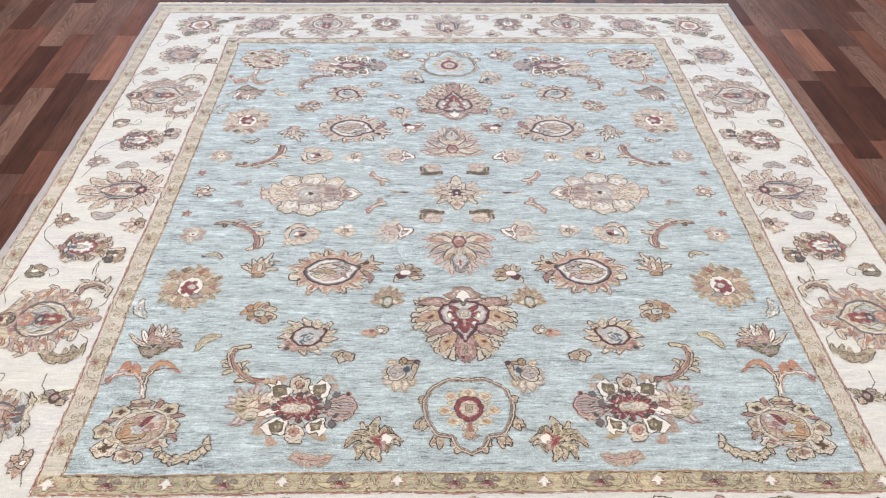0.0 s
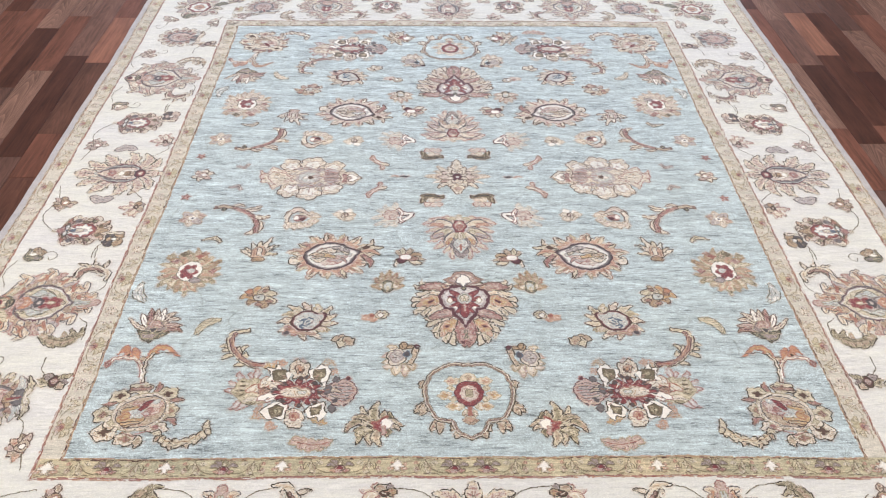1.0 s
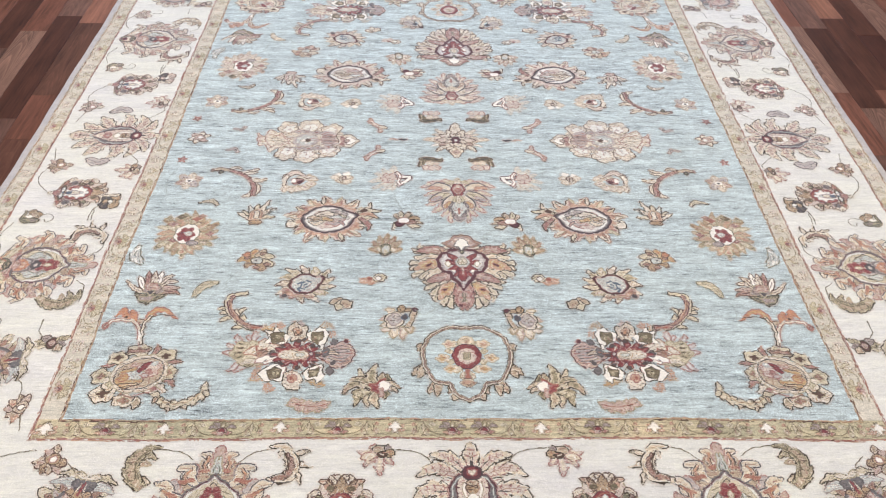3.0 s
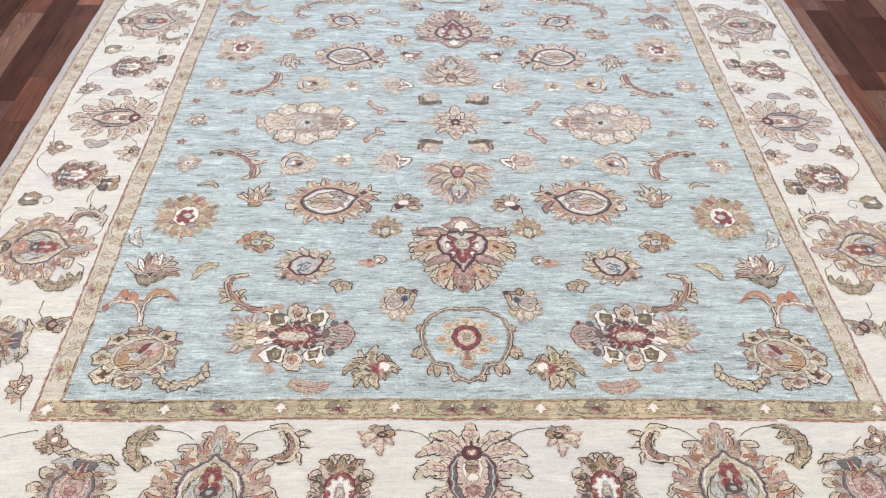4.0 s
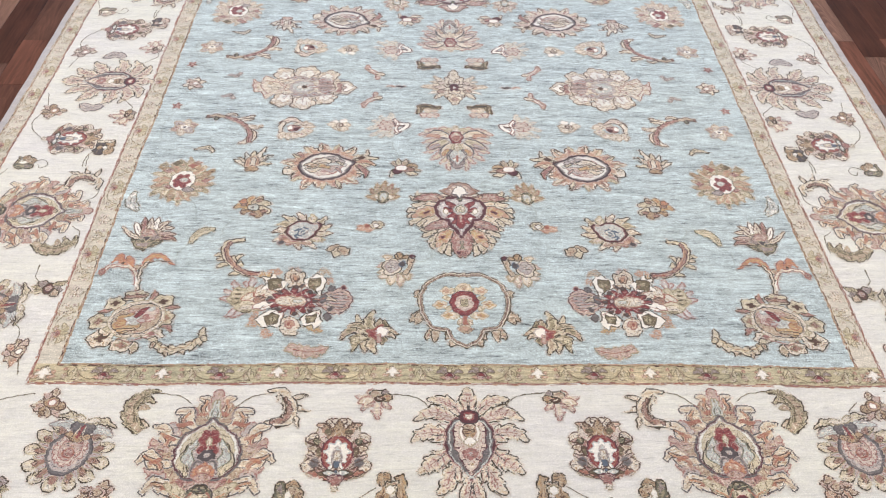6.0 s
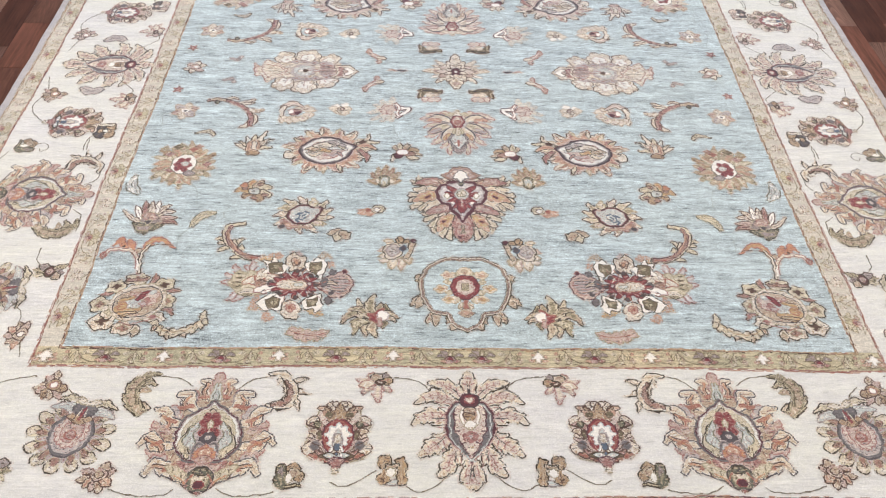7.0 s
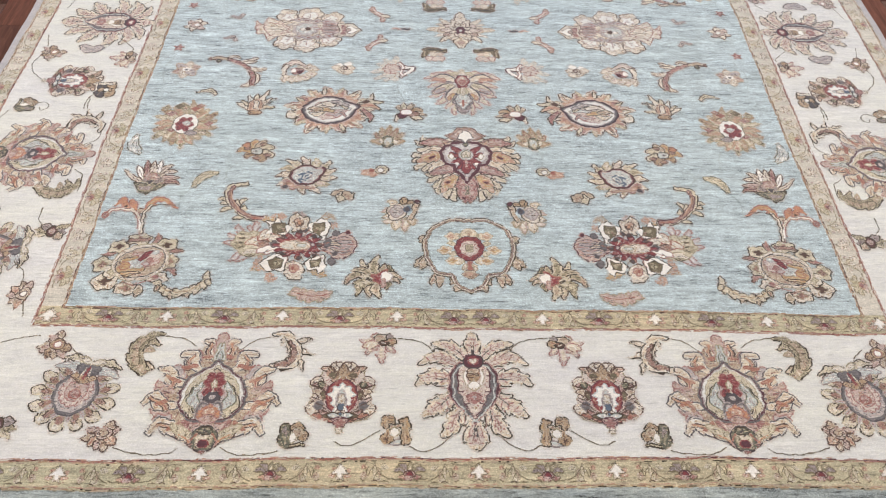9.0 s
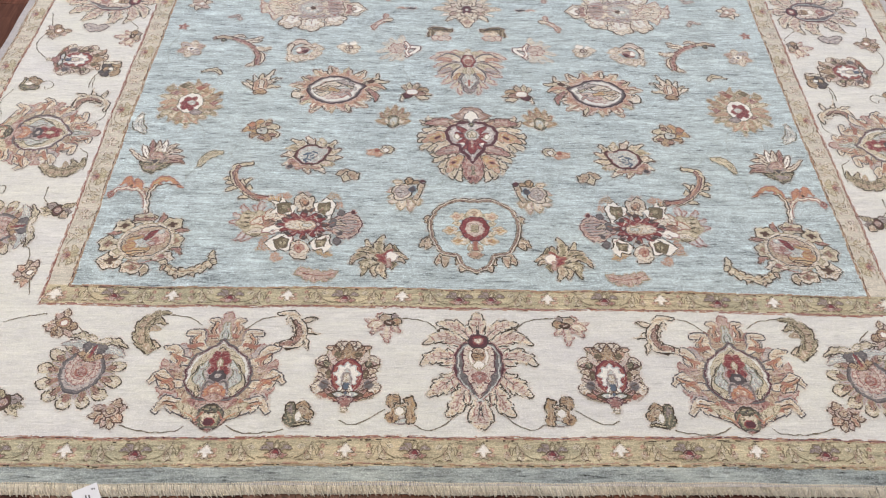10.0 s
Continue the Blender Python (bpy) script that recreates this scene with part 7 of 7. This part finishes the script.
# ---- fringe ----
def fringe(name, y, out, length, count, seed):
    """Short cotton warp ends, each a tapered bent strand."""
    rng = random.Random(seed)
    verts, faces = [], []
    for i in range(count):
        x = -EX + 0.004 + (2 * EX - 0.008) * (i + rng.uniform(-0.25, 0.25)) / (count - 1)
        L, lean, w = length * rng.uniform(0.82, 1.12), rng.gauss(0.34, 0.16) + 0.16 * math.sin(i * 0.11) * math.sin(i * 0.037), 0.0019 * rng.uniform(0.7, 1.2)
        k = len(verts)
        for j, (s, z) in enumerate(((0, 0.0105), (0.35, 0.0100), (0.75, 0.0055), (1.0, 0.0015 + rng.uniform(0, 0.002)))):
            cx = x + lean * L * s * s
            cy = y + out * L * s
            u, v = settle(cx, cy)
            ww = w * (1.0, 1.05, 0.9, 0.4)[j]
            verts.extend([(u - ww, v, z - 0.001), (u, v, z + 0.0018), (u + ww, v, z - 0.001)])
        for j in range(3):
            a = k + j * 3
            faces.extend([(a, a + 1, a + 4, a + 3), (a + 1, a + 2, a + 5, a + 4)])
    # under layer of the same warp ends
    for i in range(80):
        xa, xb = -EX + 0.004 + (2 * EX - 0.008) * i / 80, -EX + 0.004 + (2 * EX - 0.008) * (i + 1) / 80
        k = len(verts)
        for s, z in ((0.0, 0.0085), (0.4, 0.0070), (0.86, 0.0012)):
            for x in (xa, xb):
                u, v = settle(x + 0.3 * length * s * s, y + out * length * s)
                verts.append((u, v, z))
        faces.extend([(k, k + 1, k + 3, k + 2), (k + 2, k + 3, k + 5, k + 4)])
    tagged(part(name, mesh_of(name, verts, faces, [COTTON]), rug, "short cream cotton fringe"), kind="stuff")
    # the row of stitches that binds the fringe
    verts, faces = [], []
    n = 520
    for i in range(n):
        x = -EX + 2 * EX * (i + 0.5) / n
        u, v = settle(x, y)
        k = len(verts)
        for dx, dy, dz in ((-0.0017, -0.0016, 0), (0.0017, -0.0016, 0), (0.0017, 0.0016, 0), (-0.0017, 0.0016, 0), (0, 0, 0.0012)):
            verts.append((u + dx, v + dy, RUG_TOP - 0.0003 + dz))
        faces.extend([(k, k + 1, k + 4), (k + 1, k + 2, k + 4), (k + 2, k + 3, k + 4), (k + 3, k, k + 4)])
    tagged(part("stitching", mesh_of("stitching", verts, faces, [COTTON_LIGHT]), rug, "row of pale binding stitches"), kind="stuff")


fringe("fringe", NEAR[4], -1, 0.0205, 760, 5)
fringe("fringe", FAR[4], 1, 0.032, 520, 6)


# ---- paper tag at the rug's end ----
def paper_tag():
    ob = tagged(new("paper_tag"), "small white paper tag with dark writing lying by the rug fringe", "tag")
    ob.matrix_basis = pose(-0.674, -1.474, 0.0118, 5, 2, 27)
    part("card", box_data("card", -0.021, 0.021, -0.034, 0.030, 0.0, 0.0005, PAPER), ob)
    for x0, x1, y0, y1 in ((-0.002, 0.000, 0.006, 0.015), (0.003, 0.005, 0.006, 0.013), (0.0105, 0.0125, 0.020, 0.023), (0.014, 0.0155, 0.019, 0.022), (-0.012, 0.008, -0.008, -0.004), (-0.012, 0.004, -0.018, -0.014)):
        part("writing", box_data("writing", x0, x1, y0, y1, 0.0005, 0.0007, INK), ob)


paper_tag()

# ---- the wood floor: strips of uneven length, cut end to end ----
STRIP, STRIP_0 = 0.0911, -1.238
structure("subfloor", box_data("subfloor", -ROOM_X, ROOM_X, ROOM_Y0, ROOM_Y1, -0.06, -0.0035, SUBFLOOR), "dark joints beneath the floor strips", "floor")
floor = structure("floor", None, "dark brown hardwood strip floor with a soft sheen", "floor")


def strip_mesh(mat):
    b, t = 0.0009, 0.0016
    vs = [(x, y, z) for z, k in ((-0.004, 0.0), (-b, 0.0), (0.0, b)) for x, y in ((-STRIP / 2 + 0.0003 + k, -0.5), (STRIP / 2 - 0.0003 - k, -0.5), (STRIP / 2 - 0.0003 - k, 0.5), (-STRIP / 2 + 0.0003 + k, 0.5))]
    fs = [(8, 9, 10, 11)] + [(a + i, a + (i + 1) % 4, a + 4 + (i + 1) % 4, a + 4 + i) for a in (0, 4) for i in range(4)]
    return mesh_of("strip", vs, fs, [mat])


STRIPS = {m.name: strip_mesh(m) for m in (WOOD, WOOD_DARK, WOOD_WARM, WOOD_RED, WOOD_PALE, WOOD_GREY)}
# strips that stand out: index of the row, start, end, wood
MARKED = [(-1, 0.737, 1.122, WOOD_WARM), (29, 0.831, 1.215, WOOD_WARM), (-3, 0.224, 0.675, WOOD_PALE), (27, 0.30, 0.764, WOOD_PALE), (28, -0.26, 0.208, WOOD_PALE),
          (-1, 1.122, 1.60, WOOD_RED), (-1, 0.25, 0.737, WOOD), (-2, -0.33, 0.117, WOOD_GREY), (-2, 0.117, 0.79, WOOD_DARK), (-2, 0.79, 1.30, WOOD_GREY), (-3, 0.675, 1.13, WOOD_RED), (-3, 1.13, 1.60, WOOD_PALE),
          (-4, 0.55, 1.02, WOOD_DARK), (-4, 1.02, 1.45, WOOD_PALE), (-5, 0.70, 1.20, WOOD_RED), (-5, 1.20, 1.60, WOOD_GREY), (-6, 0.75, 1.177, WOOD_RED), (-6, 1.177, 1.6, WOOD_DARK), (-7, 1.0, 1.6, WOOD_PALE),
          (27, 0.764, 1.25, WOOD_RED), (27, 1.25, 1.8, WOOD_DARK), (28, 0.208, 0.75, WOOD_DARK), (28, 0.75, 1.14, WOOD_GREY), (28, 1.14, 1.6, WOOD_PALE), (28, 1.6, 2.1, WOOD_DARK), (29, 0.32, 0.831, WOOD_DARK), (29, 1.215, 1.7, WOOD_GREY),
          (30, 0.70, 1.215, WOOD_DARK), (30, 1.215, 1.7, WOOD_GREY), (31, 0.55, 1.05, WOOD_PALE), (31, 1.05, 1.6, WOOD_GREY), (32, 0.6, 1.2, WOOD_RED), (33, 0.9, 1.4, WOOD_PALE), (34, 1.1, 1.7, WOOD_PALE), (33, 0.3, 0.9, WOOD), (34, 0.6, 1.1, WOOD_RED), (35, 0.8, 1.4, WOOD_GREY), (36, 1.1, 1.6, WOOD_PALE)]
rng = random.Random(12)
rest_v, rest_f = [], []
for i in range(-38, 65):
    xc = STRIP_0 + STRIP * (i + 0.5)
    if abs(xc) > ROOM_X:
        continue
    marks = sorted((a, b, m) for k, a, b, m in MARKED if k == i)
    cuts, y = [], ROOM_Y0
    stops = [(a, b, m) for a, b, m in marks] + [(ROOM_Y1, None, None)]
    for a, b, m in stops:
        while y < a - 0.001:
            e = y + rng.choice((0.28, 0.36, 0.42, 0.5, 0.6)) + rng.uniform(-0.04, 0.04)
            if e > a - 0.16:
                e = a
            cuts.append((y, e, None))
            y = e
        if b:
            cuts.append((a, b, m))
            y = b
    for a, b, m in cuts:
        yc = (a + b) / 2
        seen = (1.2 < abs(xc) < 2.3 and -0.7 < yc < 2.3) or (abs(xc) < 1.25 and (-1.95 < yc < -1.35 or 1.35 < yc < 1.9))
        if seen:
            wood_kind = m or rng.choice((WOOD, WOOD, WOOD, WOOD, WOOD_RED, WOOD_RED, WOOD_GREY, WOOD_GREY, WOOD_PALE))
            ob = part("strip", STRIPS[wood_kind.name], floor)
            ob.location, ob.scale = (xc, yc, rng.uniform(-0.0002, 0.0002)), (1, b - a - 0.0008, 1)
        else:
            k = len(rest_v)
            rest_v += [(xc - STRIP / 2 + 0.0006, a + 0.0004, 0), (xc + STRIP / 2 - 0.0006, a + 0.0004, 0), (xc + STRIP / 2 - 0.0006, b - 0.0004, 0), (xc - STRIP / 2 + 0.0006, b - 0.0004, 0)]
            rest_f.append((k, k + 1, k + 2, k + 3))
tagged(part("strips", mesh_of("strips", rest_v, rest_f, [WOOD_REST]), floor), kind="stuff")
